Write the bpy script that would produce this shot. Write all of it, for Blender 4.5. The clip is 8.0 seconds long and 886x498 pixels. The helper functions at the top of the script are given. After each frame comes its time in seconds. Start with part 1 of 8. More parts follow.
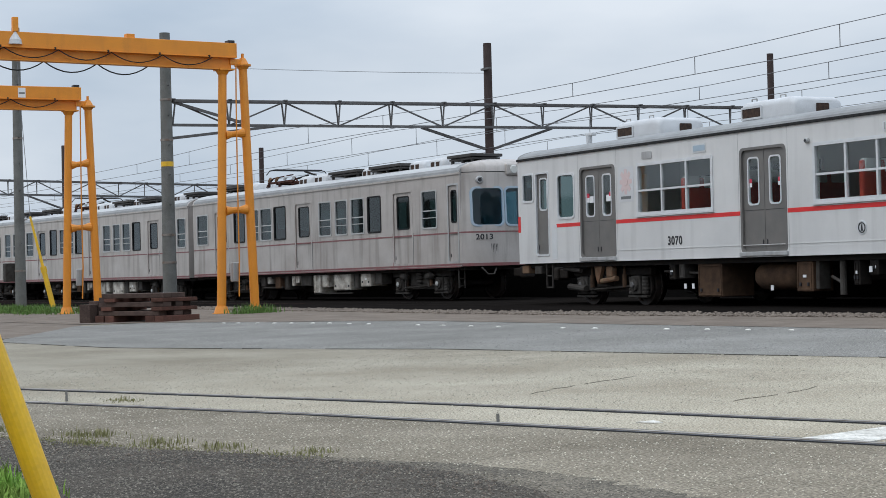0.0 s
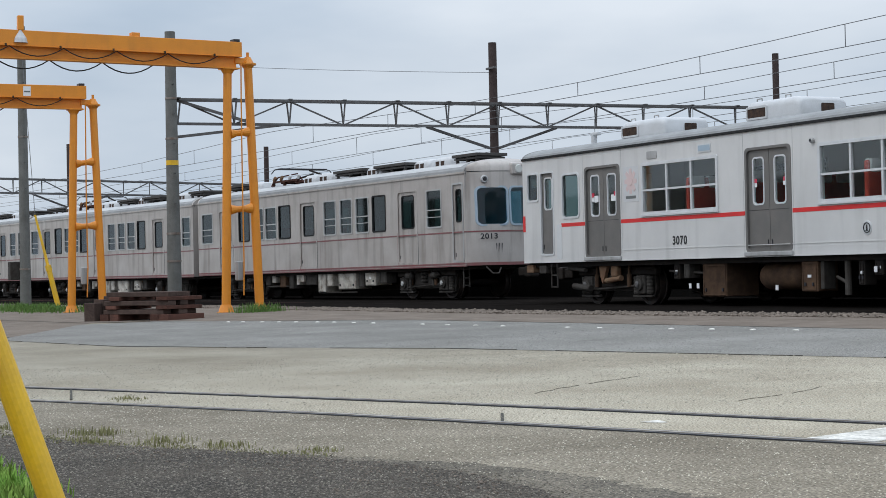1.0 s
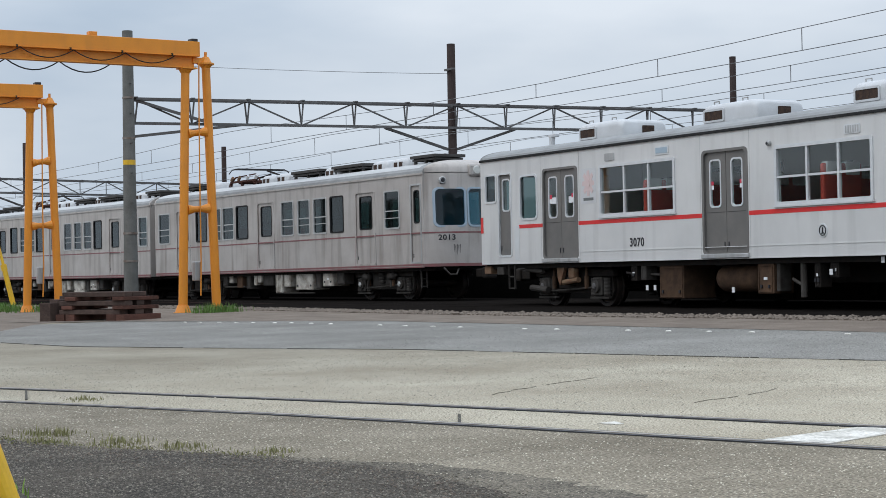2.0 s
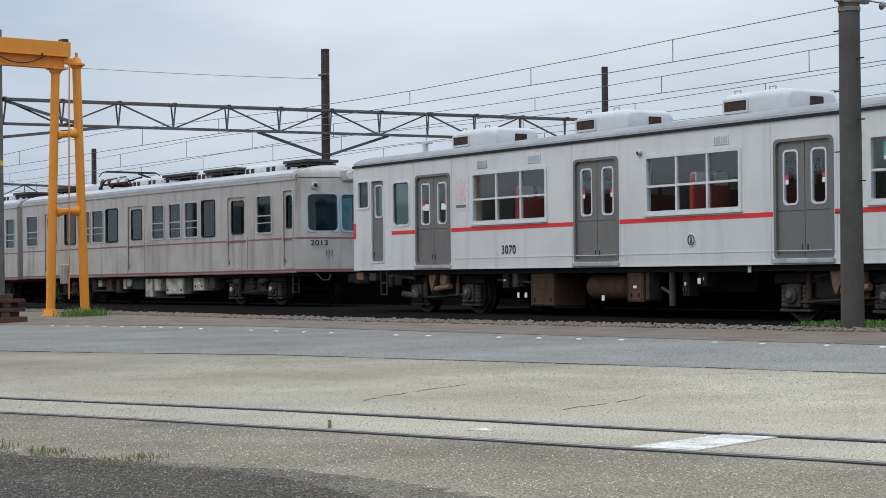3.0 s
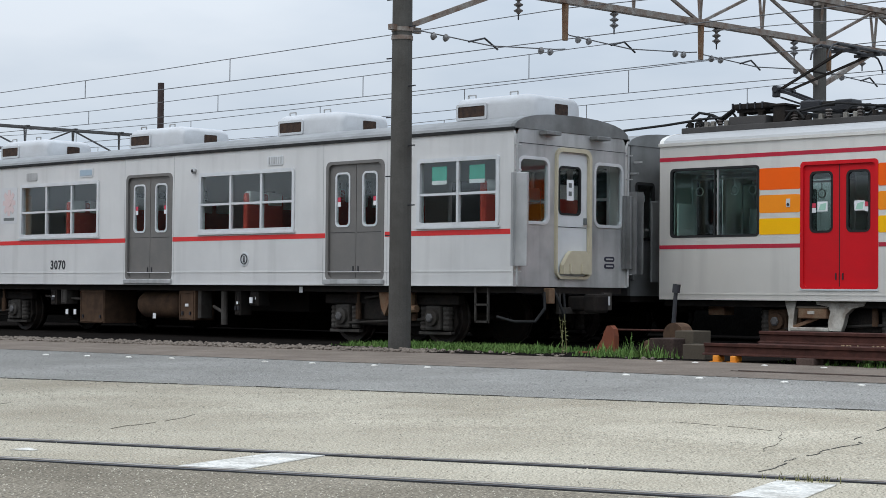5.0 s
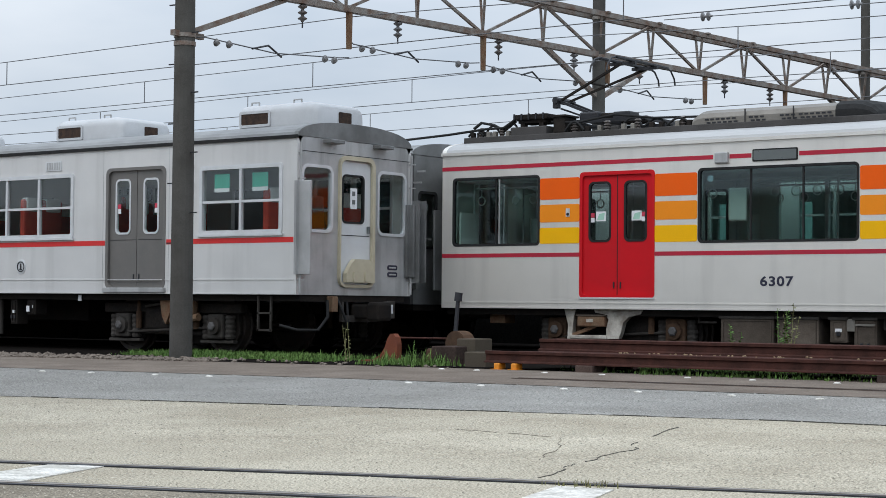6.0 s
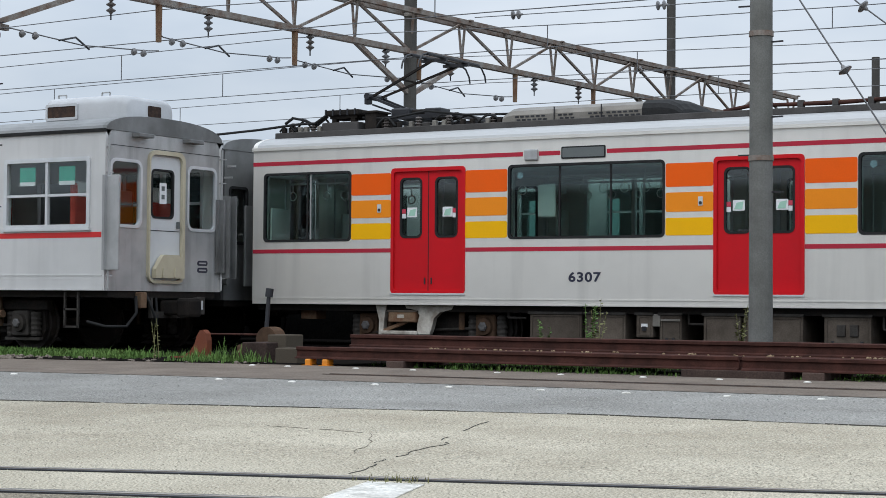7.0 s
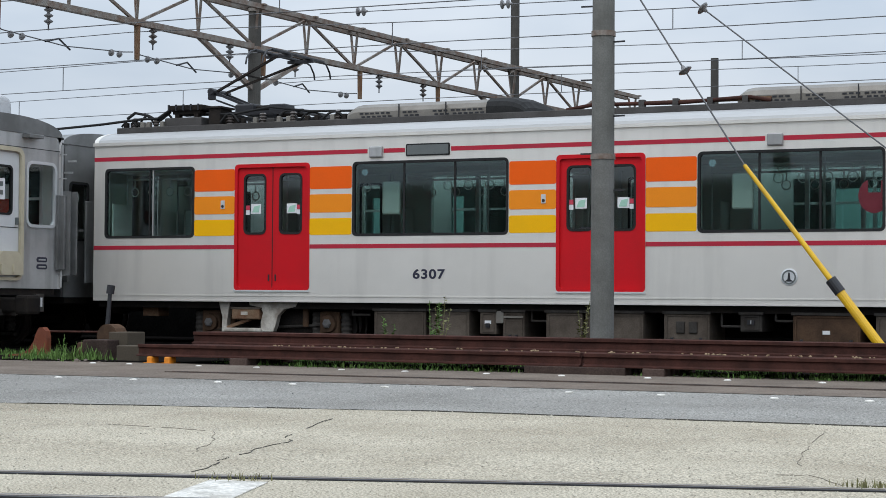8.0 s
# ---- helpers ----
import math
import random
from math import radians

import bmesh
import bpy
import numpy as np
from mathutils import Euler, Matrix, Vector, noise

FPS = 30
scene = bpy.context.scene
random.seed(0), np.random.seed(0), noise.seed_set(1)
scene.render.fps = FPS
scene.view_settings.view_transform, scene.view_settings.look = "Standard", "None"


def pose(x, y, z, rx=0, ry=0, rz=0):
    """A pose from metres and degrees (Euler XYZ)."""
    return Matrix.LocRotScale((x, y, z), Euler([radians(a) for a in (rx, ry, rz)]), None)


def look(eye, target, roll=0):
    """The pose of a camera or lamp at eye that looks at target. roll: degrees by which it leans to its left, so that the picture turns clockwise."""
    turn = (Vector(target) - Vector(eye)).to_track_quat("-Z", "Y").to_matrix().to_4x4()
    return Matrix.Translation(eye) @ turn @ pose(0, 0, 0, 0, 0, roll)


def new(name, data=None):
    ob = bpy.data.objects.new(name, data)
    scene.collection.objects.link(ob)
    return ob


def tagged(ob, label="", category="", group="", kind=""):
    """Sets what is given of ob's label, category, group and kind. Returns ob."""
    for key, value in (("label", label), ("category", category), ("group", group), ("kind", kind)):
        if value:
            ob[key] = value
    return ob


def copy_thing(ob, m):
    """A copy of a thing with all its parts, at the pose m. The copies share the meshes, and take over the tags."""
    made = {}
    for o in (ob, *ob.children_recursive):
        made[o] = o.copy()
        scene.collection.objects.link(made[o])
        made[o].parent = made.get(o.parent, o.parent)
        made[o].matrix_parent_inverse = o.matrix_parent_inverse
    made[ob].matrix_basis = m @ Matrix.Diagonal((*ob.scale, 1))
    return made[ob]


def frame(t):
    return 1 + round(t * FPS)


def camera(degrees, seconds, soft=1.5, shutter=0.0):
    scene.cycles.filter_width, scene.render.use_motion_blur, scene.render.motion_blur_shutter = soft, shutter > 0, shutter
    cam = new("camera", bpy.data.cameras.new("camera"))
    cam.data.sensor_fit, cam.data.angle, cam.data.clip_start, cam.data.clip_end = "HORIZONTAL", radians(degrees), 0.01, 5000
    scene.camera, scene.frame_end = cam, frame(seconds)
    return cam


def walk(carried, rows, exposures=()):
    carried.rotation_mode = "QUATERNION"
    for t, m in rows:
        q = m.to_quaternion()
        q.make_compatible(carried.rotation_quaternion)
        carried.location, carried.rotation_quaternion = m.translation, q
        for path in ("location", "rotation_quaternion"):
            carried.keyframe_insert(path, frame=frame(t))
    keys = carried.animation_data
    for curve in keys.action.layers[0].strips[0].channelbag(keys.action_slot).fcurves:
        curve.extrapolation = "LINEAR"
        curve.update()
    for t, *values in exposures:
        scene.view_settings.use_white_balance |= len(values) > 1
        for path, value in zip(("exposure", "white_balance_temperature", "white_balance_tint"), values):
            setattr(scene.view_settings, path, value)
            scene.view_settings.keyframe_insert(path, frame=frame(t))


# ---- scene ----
import itertools

# ---- camera: it stands still and pans; rows of seconds, yaw, pitch, roll ----
EYE = (0.0, 0.0, 0.95)
cam = camera(27.75, 8.0, 0.7)
PAN = [
    (0.0, 63.39, 0.72, -1.36),
    (0.5, 63.65, 0.72, -1.33),
    (1.0, 63.54, 0.70, -1.24),
    (2.3, 61.29, 0.73, -0.88),
    (2.5, 60.53, 0.75, -0.74),
    (3.0, 58.11, 0.85, -0.48),
    (3.5, 54.94, 0.97, -0.15),
    (4.0, 51.32, 1.10, 0.15),
    (4.5, 47.57, 1.26, 0.37),
    (5.0, 43.90, 1.45, 0.51),
    (5.2, 42.46, 1.54, 0.47),
    (6.3, 35.09, 1.80, 0.48),
    (6.5, 33.88, 1.79, 0.43),
    (7.0, 30.96, 1.69, 0.43),
    (7.5, 28.32, 1.60, 0.47),
    (8.0, 25.99, 1.63, 0.43),
]


def aimed(yaw, pitch, roll):
    a, p = radians(yaw), radians(pitch)
    ahead = Vector((-math.sin(a) * math.cos(p), math.cos(a) * math.cos(p), math.sin(p)))
    return look(EYE, Vector(EYE) + ahead, roll)


walk(cam, [(t, aimed(a, p, r)) for t, a, p, r in PAN], exposures=[(0.0, -0.03), (2.5, -0.03), (4.5, 0.0), (8.0, 0.0)])

# ---- sky and light: an overcast day ----
world = bpy.data.worlds.new("overcast_sky")
scene.world = world
world.use_nodes = True
wn, wl = world.node_tree.nodes, world.node_tree.links
wn.clear()
SUN_EL, SUN_AZ = radians(58), radians(200)
w_out, w_bg = wn.new("ShaderNodeOutputWorld"), wn.new("ShaderNodeBackground")
w_sky = wn.new("ShaderNodeTexSky")
w_sky.sky_type, w_sky.sun_disc = "NISHITA", False
w_sky.sun_elevation, w_sky.sun_rotation = SUN_EL, SUN_AZ
w_sky.air_density, w_sky.dust_density = 1.0, 2.0
w_co, w_map = wn.new("ShaderNodeTexCoord"), wn.new("ShaderNodeMapping")
w_map.inputs["Scale"].default_value = (1.0, 1.0, 3.2)
w_map.inputs["Location"].default_value = (0.35, 0.1, 0.2)
w_n1 = wn.new("ShaderNodeTexNoise")
w_n1.inputs["Scale"].default_value, w_n1.inputs["Detail"].default_value = 3.2, 5.0
w_n1.inputs["Roughness"].default_value = 0.5
w_ramp = wn.new("ShaderNodeValToRGB")
w_ramp.color_ramp.elements[0].position, w_ramp.color_ramp.elements[1].position = 0.32, 0.68
w_ramp.color_ramp.elements[0].color = (4.4, 5.3, 6.45, 1)
w_ramp.color_ramp.elements[1].color = (7.05, 7.65, 8.4, 1)
w_mix = wn.new("ShaderNodeMix")
w_mix.data_type = "RGBA"
w_mix.inputs["Factor"].default_value = 0.93
wl.new(w_co.outputs["Generated"], w_map.inputs["Vector"])
wl.new(w_map.outputs["Vector"], w_n1.inputs["Vector"])
wl.new(w_n1.outputs["Fac"], w_ramp.inputs["Fac"])
wl.new(w_sky.outputs["Color"], w_mix.inputs[6])
wl.new(w_ramp.outputs["Color"], w_mix.inputs[7])
w_sep, w_up, w_scale = wn.new("ShaderNodeSeparateXYZ"), wn.new("ShaderNodeMapRange"), wn.new("ShaderNodeVectorMath")
w_up.inputs["From Min"].default_value, w_up.inputs["From Max"].default_value = 0.12, 1.0
w_up.inputs["To Min"].default_value, w_up.inputs["To Max"].default_value = 1.0, 2.5
w_scale.operation = "SCALE"
wl.new(w_co.outputs["Generated"], w_sep.inputs["Vector"])
wl.new(w_sep.outputs["Z"], w_up.inputs["Value"])
wl.new(w_mix.outputs[2], w_scale.inputs[0])
wl.new(w_up.outputs["Result"], w_scale.inputs["Scale"])
wl.new(w_scale.outputs["Vector"], w_bg.inputs["Color"])
w_bg.inputs["Strength"].default_value = 0.108
wl.new(w_bg.outputs["Background"], w_out.inputs["Surface"])
sun = new("sun", bpy.data.lights.new("sun", "SUN"))
sun.data.energy, sun.data.angle, sun.data.color = 0.7, radians(30), (1.0, 0.97, 0.93)
sun.matrix_world = look((-math.sin(SUN_AZ) * -30, -30, 60), (-10, 15, 0))


# ---- materials ----
def material(name, base, rough=0.6, metal=0.0, other=None, scale=4.0, amount=0.35, grain=60.0, grain_amount=0.12,
             bump=0.1, stretch=(1, 1, 1), streaks=None, coords="Object", per_object=0.0, contrast=(0.35, 0.65), brightness_ramp=None, spec=0.5):
    """A surface with variation at two scales, optional streaks, and fine relief."""
    m = bpy.data.materials.new(name)
    m.use_nodes = True
    n, l = m.node_tree.nodes, m.node_tree.links
    b = n["Principled BSDF"]
    b.inputs["Roughness"].default_value, b.inputs["Metallic"].default_value = rough, metal
    b.inputs["Specular IOR Level"].default_value = spec if rough < 0.75 else spec * 0.3
    co, mp = n.new("ShaderNodeTexCoord"), n.new("ShaderNodeMapping")
    mp.inputs["Scale"].default_value = stretch
    l.new(co.outputs[coords], mp.inputs["Vector"])
    big = n.new("ShaderNodeTexNoise")
    big.inputs["Scale"].default_value, big.inputs["Detail"].default_value = scale, 9
    big.inputs["Roughness"].default_value = 0.6
    l.new(mp.outputs["Vector"], big.inputs["Vector"])
    spread = n.new("ShaderNodeMapRange")
    spread.inputs["From Min"].default_value, spread.inputs["From Max"].default_value = contrast
    l.new(big.outputs["Fac"], spread.inputs["Value"])
    amt = n.new("ShaderNodeMath")
    amt.operation, amt.inputs[1].default_value = "MULTIPLY", amount
    l.new(spread.outputs["Result"], amt.inputs[0])
    mix = n.new("ShaderNodeMix")
    mix.data_type = "RGBA"
    mix.inputs[6].default_value = (*base, 1)
    mix.inputs[7].default_value = (*(other or tuple(c * 0.6 for c in base)), 1)
    l.new(amt.outputs[0], mix.inputs["Factor"])
    col = mix.outputs[2]
    if streaks:
        sm, sn = n.new("ShaderNodeMapping"), n.new("ShaderNodeTexNoise")
        sm.inputs["Scale"].default_value = (2.4, 2.4, 0.22)
        sn.inputs["Scale"].default_value, sn.inputs["Detail"].default_value = 1.6, 4
        l.new(co.outputs[coords], sm.inputs["Vector"])
        l.new(sm.outputs["Vector"], sn.inputs["Vector"])
        sr = n.new("ShaderNodeMapRange")
        sr.inputs["From Min"].default_value, sr.inputs["From Max"].default_value = 0.5, 0.78
        sr.inputs["To Max"].default_value = streaks[1]
        l.new(sn.outputs["Fac"], sr.inputs["Value"])
        mx = n.new("ShaderNodeMix")
        mx.data_type = "RGBA"
        mx.inputs[7].default_value = (*streaks[0], 1)
        l.new(sr.outputs["Result"], mx.inputs["Factor"])
        l.new(col, mx.inputs[6])
        col = mx.outputs[2]
    fine = n.new("ShaderNodeTexNoise")
    fine.inputs["Scale"].default_value, fine.inputs["Detail"].default_value = grain, 3
    l.new(co.outputs[coords], fine.inputs["Vector"])
    hsv = n.new("ShaderNodeHueSaturation")
    fr = n.new("ShaderNodeMapRange")
    fr.inputs["From Min"].default_value, fr.inputs["From Max"].default_value = 0.34, 0.66
    fr.inputs["To Min"].default_value, fr.inputs["To Max"].default_value = 1 - grain_amount, 1 + grain_amount
    l.new(fine.outputs["Fac"], fr.inputs["Value"])
    val = fr.outputs["Result"]
    if per_object:
        info, pm = n.new("ShaderNodeObjectInfo"), n.new("ShaderNodeMapRange")
        pm.inputs["To Min"].default_value, pm.inputs["To Max"].default_value = 1 - per_object, 1 + per_object
        l.new(info.outputs["Random"], pm.inputs["Value"])
        mul = n.new("ShaderNodeMath")
        mul.operation = "MULTIPLY"
        l.new(val, mul.inputs[0])
        l.new(pm.outputs["Result"], mul.inputs[1])
        val = mul.outputs[0]
    # how bright the ground looks is put into its colour: darker left, lighter right
    if brightness_ramp:
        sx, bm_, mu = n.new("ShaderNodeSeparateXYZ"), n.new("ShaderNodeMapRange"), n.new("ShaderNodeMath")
        bm_.inputs["To Min"].default_value, bm_.inputs["From Min"].default_value, bm_.inputs["From Max"].default_value = brightness_ramp
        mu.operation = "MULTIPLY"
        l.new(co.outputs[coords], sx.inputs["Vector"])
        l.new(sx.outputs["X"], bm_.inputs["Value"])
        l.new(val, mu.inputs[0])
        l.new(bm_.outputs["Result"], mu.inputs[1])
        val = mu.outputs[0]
    l.new(val, hsv.inputs["Value"])
    l.new(col, hsv.inputs["Color"])
    l.new(hsv.outputs["Color"], b.inputs["Base Color"])
    if bump:
        bp = n.new("ShaderNodeBump")
        bp.inputs["Strength"].default_value, bp.inputs["Distance"].default_value = bump, 0.01
        l.new(fine.outputs["Fac"], bp.inputs["Height"])
        l.new(bp.outputs["Normal"], b.inputs["Normal"])
    rr = n.new("ShaderNodeMapRange")
    rr.inputs["To Min"].default_value, rr.inputs["To Max"].default_value = max(rough - 0.1, 0.05), min(rough + 0.12, 1)
    l.new(big.outputs["Fac"], rr.inputs["Value"])
    l.new(rr.outputs["Result"], b.inputs["Roughness"])
    return m


def glass_material(name, tint, gloss=0.5):
    m = bpy.data.materials.new(name)
    m.use_nodes = True
    n, l = m.node_tree.nodes, m.node_tree.links
    n.clear()
    out, mix = n.new("ShaderNodeOutputMaterial"), n.new("ShaderNodeMixShader")
    clear, shine, fres = n.new("ShaderNodeBsdfTransparent"), n.new("ShaderNodeBsdfGlossy"), n.new("ShaderNodeLayerWeight")
    clear.inputs["Color"].default_value = (*tint, 1)
    shine.inputs["Roughness"].default_value = 0.04
    shine.inputs["Color"].default_value = (0.9, 0.95, 1.0, 1)
    steep, keep = n.new("ShaderNodeMath"), n.new("ShaderNodeMath")
    steep.operation, steep.inputs[1].default_value = "POWER", 4.0
    keep.operation, keep.inputs[1].default_value, keep.inputs[2].default_value = "MULTIPLY_ADD", gloss, 0.042
    l.new(fres.outputs["Facing"], steep.inputs[0])
    l.new(steep.outputs[0], keep.inputs[0])
    l.new(keep.outputs[0], mix.inputs["Fac"])
    l.new(clear.outputs["BSDF"], mix.inputs[1])
    l.new(shine.outputs["BSDF"], mix.inputs[2])
    l.new(mix.outputs["Shader"], out.inputs["Surface"])
    return m


SILVER = material("weathered_aluminium", (0.685, 0.675, 0.655), 0.42, 0.1, (0.56, 0.553, 0.54), 0.8, 0.6, 90, 0.03, 0.02,
                  streaks=((0.36, 0.35, 0.335), 0.35))
SILVER_OLD = material("dulled_stainless_steel", (0.505, 0.468, 0.437), 0.42, 0.2, (0.385, 0.342, 0.312), 0.9, 0.8, 80, 0.05, 0.03,
                      streaks=((0.18, 0.15, 0.125), 0.75))
SILVER_END = material("streaked_end_metal", (0.53, 0.53, 0.525), 0.36, 0.3, (0.33, 0.33, 0.325), 1.2, 0.8, 80, 0.04, 0.02,
                      streaks=((0.16, 0.155, 0.145), 0.7))
SILVER_NEW = material("satin_body_paint", (0.83, 0.795, 0.735), 0.35, 0.45, (0.70, 0.668, 0.615), 0.7, 0.6, 90, 0.025, 0.02,
                      streaks=((0.42, 0.395, 0.36), 0.25))
ROOF_GREY = material("roof_paint", (0.27, 0.273, 0.27), 0.6, 0.0, (0.18, 0.182, 0.18), 1.5, 0.7, 60, 0.06, 0.05)
# metal of the plain car, with the shade of the gap put into its colour
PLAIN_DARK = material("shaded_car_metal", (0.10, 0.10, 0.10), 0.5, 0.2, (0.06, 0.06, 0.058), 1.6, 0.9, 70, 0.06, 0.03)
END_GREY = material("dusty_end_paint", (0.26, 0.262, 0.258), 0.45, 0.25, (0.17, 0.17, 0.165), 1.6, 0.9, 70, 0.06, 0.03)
ARCH_GREY = material("sooty_end_arch", (0.23, 0.232, 0.228), 0.5, 0.2, (0.12, 0.12, 0.115), 1.6, 0.9, 70, 0.06, 0.03)
ROOF_WHITE = material("roof_shoulder_white", (0.44, 0.44, 0.435), 0.45, 0.0, (0.43, 0.43, 0.425), 1.2, 0.7, 60, 0.03, 0.02)
ROOF_DARK = material("roof_sooty_deck", (0.085, 0.08, 0.077), 0.85, 0.0, (0.05, 0.047, 0.044), 2, 0.8, 60, 0.1, 0.1)
TRIM_OLD = material("dull_window_trim", (0.50, 0.50, 0.49), 0.4, 0.2, (0.38, 0.375, 0.36), 3, 0.6, 70, 0.04, 0.0)
AC_PAINT = material("cooler_white_paint", (0.56, 0.57, 0.58), 0.5, 0.0, (0.45, 0.45, 0.45), 2.0, 0.6, 60, 0.04, 0.02)
AC_STEEL = material("cooler_tan_steel", (0.25, 0.23, 0.20), 0.45, 0.3, (0.15, 0.135, 0.115), 1.5, 0.8, 60, 0.06, 0.03)
GRILLE = material("rusty_grille", (0.035, 0.025, 0.022), 0.8, 0.0, (0.10, 0.06, 0.04), 14, 0.6, 90, 0.2, 0.2)
DOOR_GREY = material("door_dark_grey", (0.172, 0.16, 0.147), 0.45, 0.1, (0.12, 0.118, 0.112), 2, 0.6, 70, 0.04, 0.02)
DOOR_RED = material("door_red_paint", (0.64, 0.013, 0.02), 0.4, 0.0, (0.52, 0.016, 0.022), 1.5, 0.6, 70, 0.03, 0.01, spec=0.12)
DOOR_WHITE = material("door_white_paint", (0.66, 0.67, 0.67), 0.4, 0.0, (0.56, 0.56, 0.55), 2, 0.6, 70, 0.03, 0.01)
CREAM = material("cream_paint", (0.58, 0.52, 0.38), 0.5, 0.0, (0.46, 0.40, 0.28), 4, 0.6, 70, 0.05, 0.03)
TRIM_ALU = material("window_trim_aluminium", (0.70, 0.71, 0.715), 0.35, 0.2, (0.50, 0.51, 0.51), 3, 0.5, 70, 0.03, 0.0)
RED_BAND = material("red_band_paint", (0.70, 0.04, 0.04), 0.45, 0.0, (0.55, 0.05, 0.045), 2, 0.5, 70, 0.04, 0.0, spec=0.2)
CRIMSON = material("crimson_line_paint", (0.50, 0.025, 0.05), 0.45, 0.0, (0.33, 0.04, 0.06), 2, 0.5, 70, 0.04, 0.0, spec=0.2)
MAROON = material("faded_maroon_paint", (0.24, 0.07, 0.075), 0.6, 0.0, (0.20, 0.13, 0.12), 3, 0.8, 70, 0.06, 0.0)
ORANGE_A = material("deep_orange_film", (0.95, 0.125, 0.008), 0.45, 0.0, (0.86, 0.125, 0.012), 2, 0.5, 70, 0.02, 0.0, spec=0.12)
ORANGE_B = material("orange_film", (0.95, 0.29, 0.018), 0.45, 0.0, (0.88, 0.27, 0.02), 2, 0.5, 70, 0.02, 0.0, spec=0.12)
YELLOW_C = material("yellow_film", (0.98, 0.50, 0.006), 0.45, 0.0, (0.90, 0.47, 0.01), 2, 0.5, 70, 0.02, 0.0, spec=0.12)
BLACK = material("black_paint", (0.02, 0.02, 0.024), 0.5, 0.0, None, 3, 0.4, 70, 0.1, 0.0)
NAVY = material("navy_paint", (0.025, 0.025, 0.05), 0.5, 0.0, None, 3, 0.4, 70, 0.1, 0.0)
RUBBER = material("black_rubber", (0.03, 0.03, 0.03), 0.8, 0.0, None, 6, 0.5, 80, 0.15, 0.1)
UNDER = material("underfloor_grime", (0.018, 0.016, 0.015), 0.9, 0.0, (0.034, 0.027, 0.022), 5, 0.7, 50, 0.2, 0.2, per_object=0.2)
UNDER_GREY = material("underfloor_grey_box", (0.070, 0.064, 0.058), 0.8, 0.0, (0.035, 0.029, 0.024), 4, 0.8, 50, 0.12, 0.1, per_object=0.15)
UNDER_BROWN = material("underfloor_brown_box", (0.105, 0.062, 0.038), 0.85, 0.0, (0.048, 0.031, 0.022), 4, 0.8, 50, 0.12, 0.1, per_object=0.2)
BOX_TAN = material("dusty_tan_box", (0.125, 0.102, 0.082), 0.8, 0.0, (0.07, 0.055, 0.043), 4, 0.8, 50, 0.12, 0.1, per_object=0.25)
UNDER_WHITE = material("underfloor_pale_box", (0.60, 0.565, 0.50), 0.65, 0.0, (0.24, 0.20, 0.16), 5, 0.9, 50, 0.06, 0.05, per_object=0.08)
RUST_TAN = material("rusted_tan_steel", (0.20, 0.135, 0.085), 0.8, 0.0, (0.17, 0.085, 0.05), 8, 0.9, 60, 0.15, 0.15)
WHEEL_MAT = material("wheel_steel", (0.03, 0.026, 0.024), 0.65, 0.3, (0.06, 0.04, 0.03), 6, 0.7, 50, 0.15, 0.1)
INNER = material("cabin_wall_laminate", (0.74, 0.75, 0.71), 0.5, 0.0, (0.64, 0.65, 0.62), 2, 0.5, 50, 0.03, 0.0)
INNER_FLOOR = material("cabin_floor", (0.25, 0.26, 0.24), 0.6, 0.0, None, 3, 0.5, 60, 0.05, 0.0)
SEAT_RED = material("red_moquette", (0.48, 0.07, 0.045), 0.9, 0.0, (0.34, 0.04, 0.035), 9, 0.6, 120, 0.12, 0.1)
SEAT_WHITE = material("seat_cover_cloth", (0.72, 0.72, 0.70), 0.9, 0.0, (0.62, 0.62, 0.60), 8, 0.5, 120, 0.06, 0.05)
GLASS = glass_material("window_glass", (0.90, 0.93, 0.92), 0.5)
GLASS_DARK = glass_material("tinted_glass", (0.70, 0.80, 0.78), 0.5)
GLASS_BEYOND = glass_material("opposite_side_glass", (0.72, 0.82, 0.80), 0.5)
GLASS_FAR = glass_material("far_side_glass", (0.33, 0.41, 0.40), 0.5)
GLASS_BLUE = glass_material("blue_tinted_windscreen", (0.20, 0.54, 0.76), 0.5)
WHITE_LABEL = material("white_sticker", (0.80, 0.80, 0.80), 0.5, 0.0, (0.72, 0.72, 0.72), 6, 0.4, 80, 0.03, 0.0)
RED_LABEL = material("red_sticker", (0.62, 0.05, 0.09), 0.5, 0.0, None, 6, 0.3, 80, 0.03, 0.0)
GREEN_LABEL = material("green_notice", (0.05, 0.42, 0.30), 0.5, 0.0, None, 6, 0.3, 80, 0.03, 0.0)
PALE_GREEN = material("pale_green_sticker", (0.40, 0.66, 0.52), 0.5, 0.0, None, 6, 0.3, 80, 0.03, 0.0)
BLUE_GREY = material("blue_grey_plate", (0.36, 0.45, 0.52), 0.45, 0.0, (0.30, 0.38, 0.45), 5, 0.5, 80, 0.04, 0.0)
SIGN_GREY = material("blank_display_grey", (0.14, 0.155, 0.15), 0.3, 0.0, (0.11, 0.12, 0.12), 5, 0.5, 80, 0.04, 0.0)
PINK = material("faded_pink_print", (0.65, 0.49, 0.475), 0.6, 0.0, (0.66, 0.55, 0.53), 9, 0.7, 80, 0.04, 0.0)
POSTER = material("pale_panel", (0.60, 0.60, 0.60), 0.5, 0.0, (0.55, 0.55, 0.55), 5, 0.5, 80, 0.03, 0.0)
LAMP_GLASS = material("lamp_lens", (0.62, 0.62, 0.58), 0.15, 0.0, (0.5, 0.5, 0.47), 5, 0.5, 80, 0.03, 0.0)
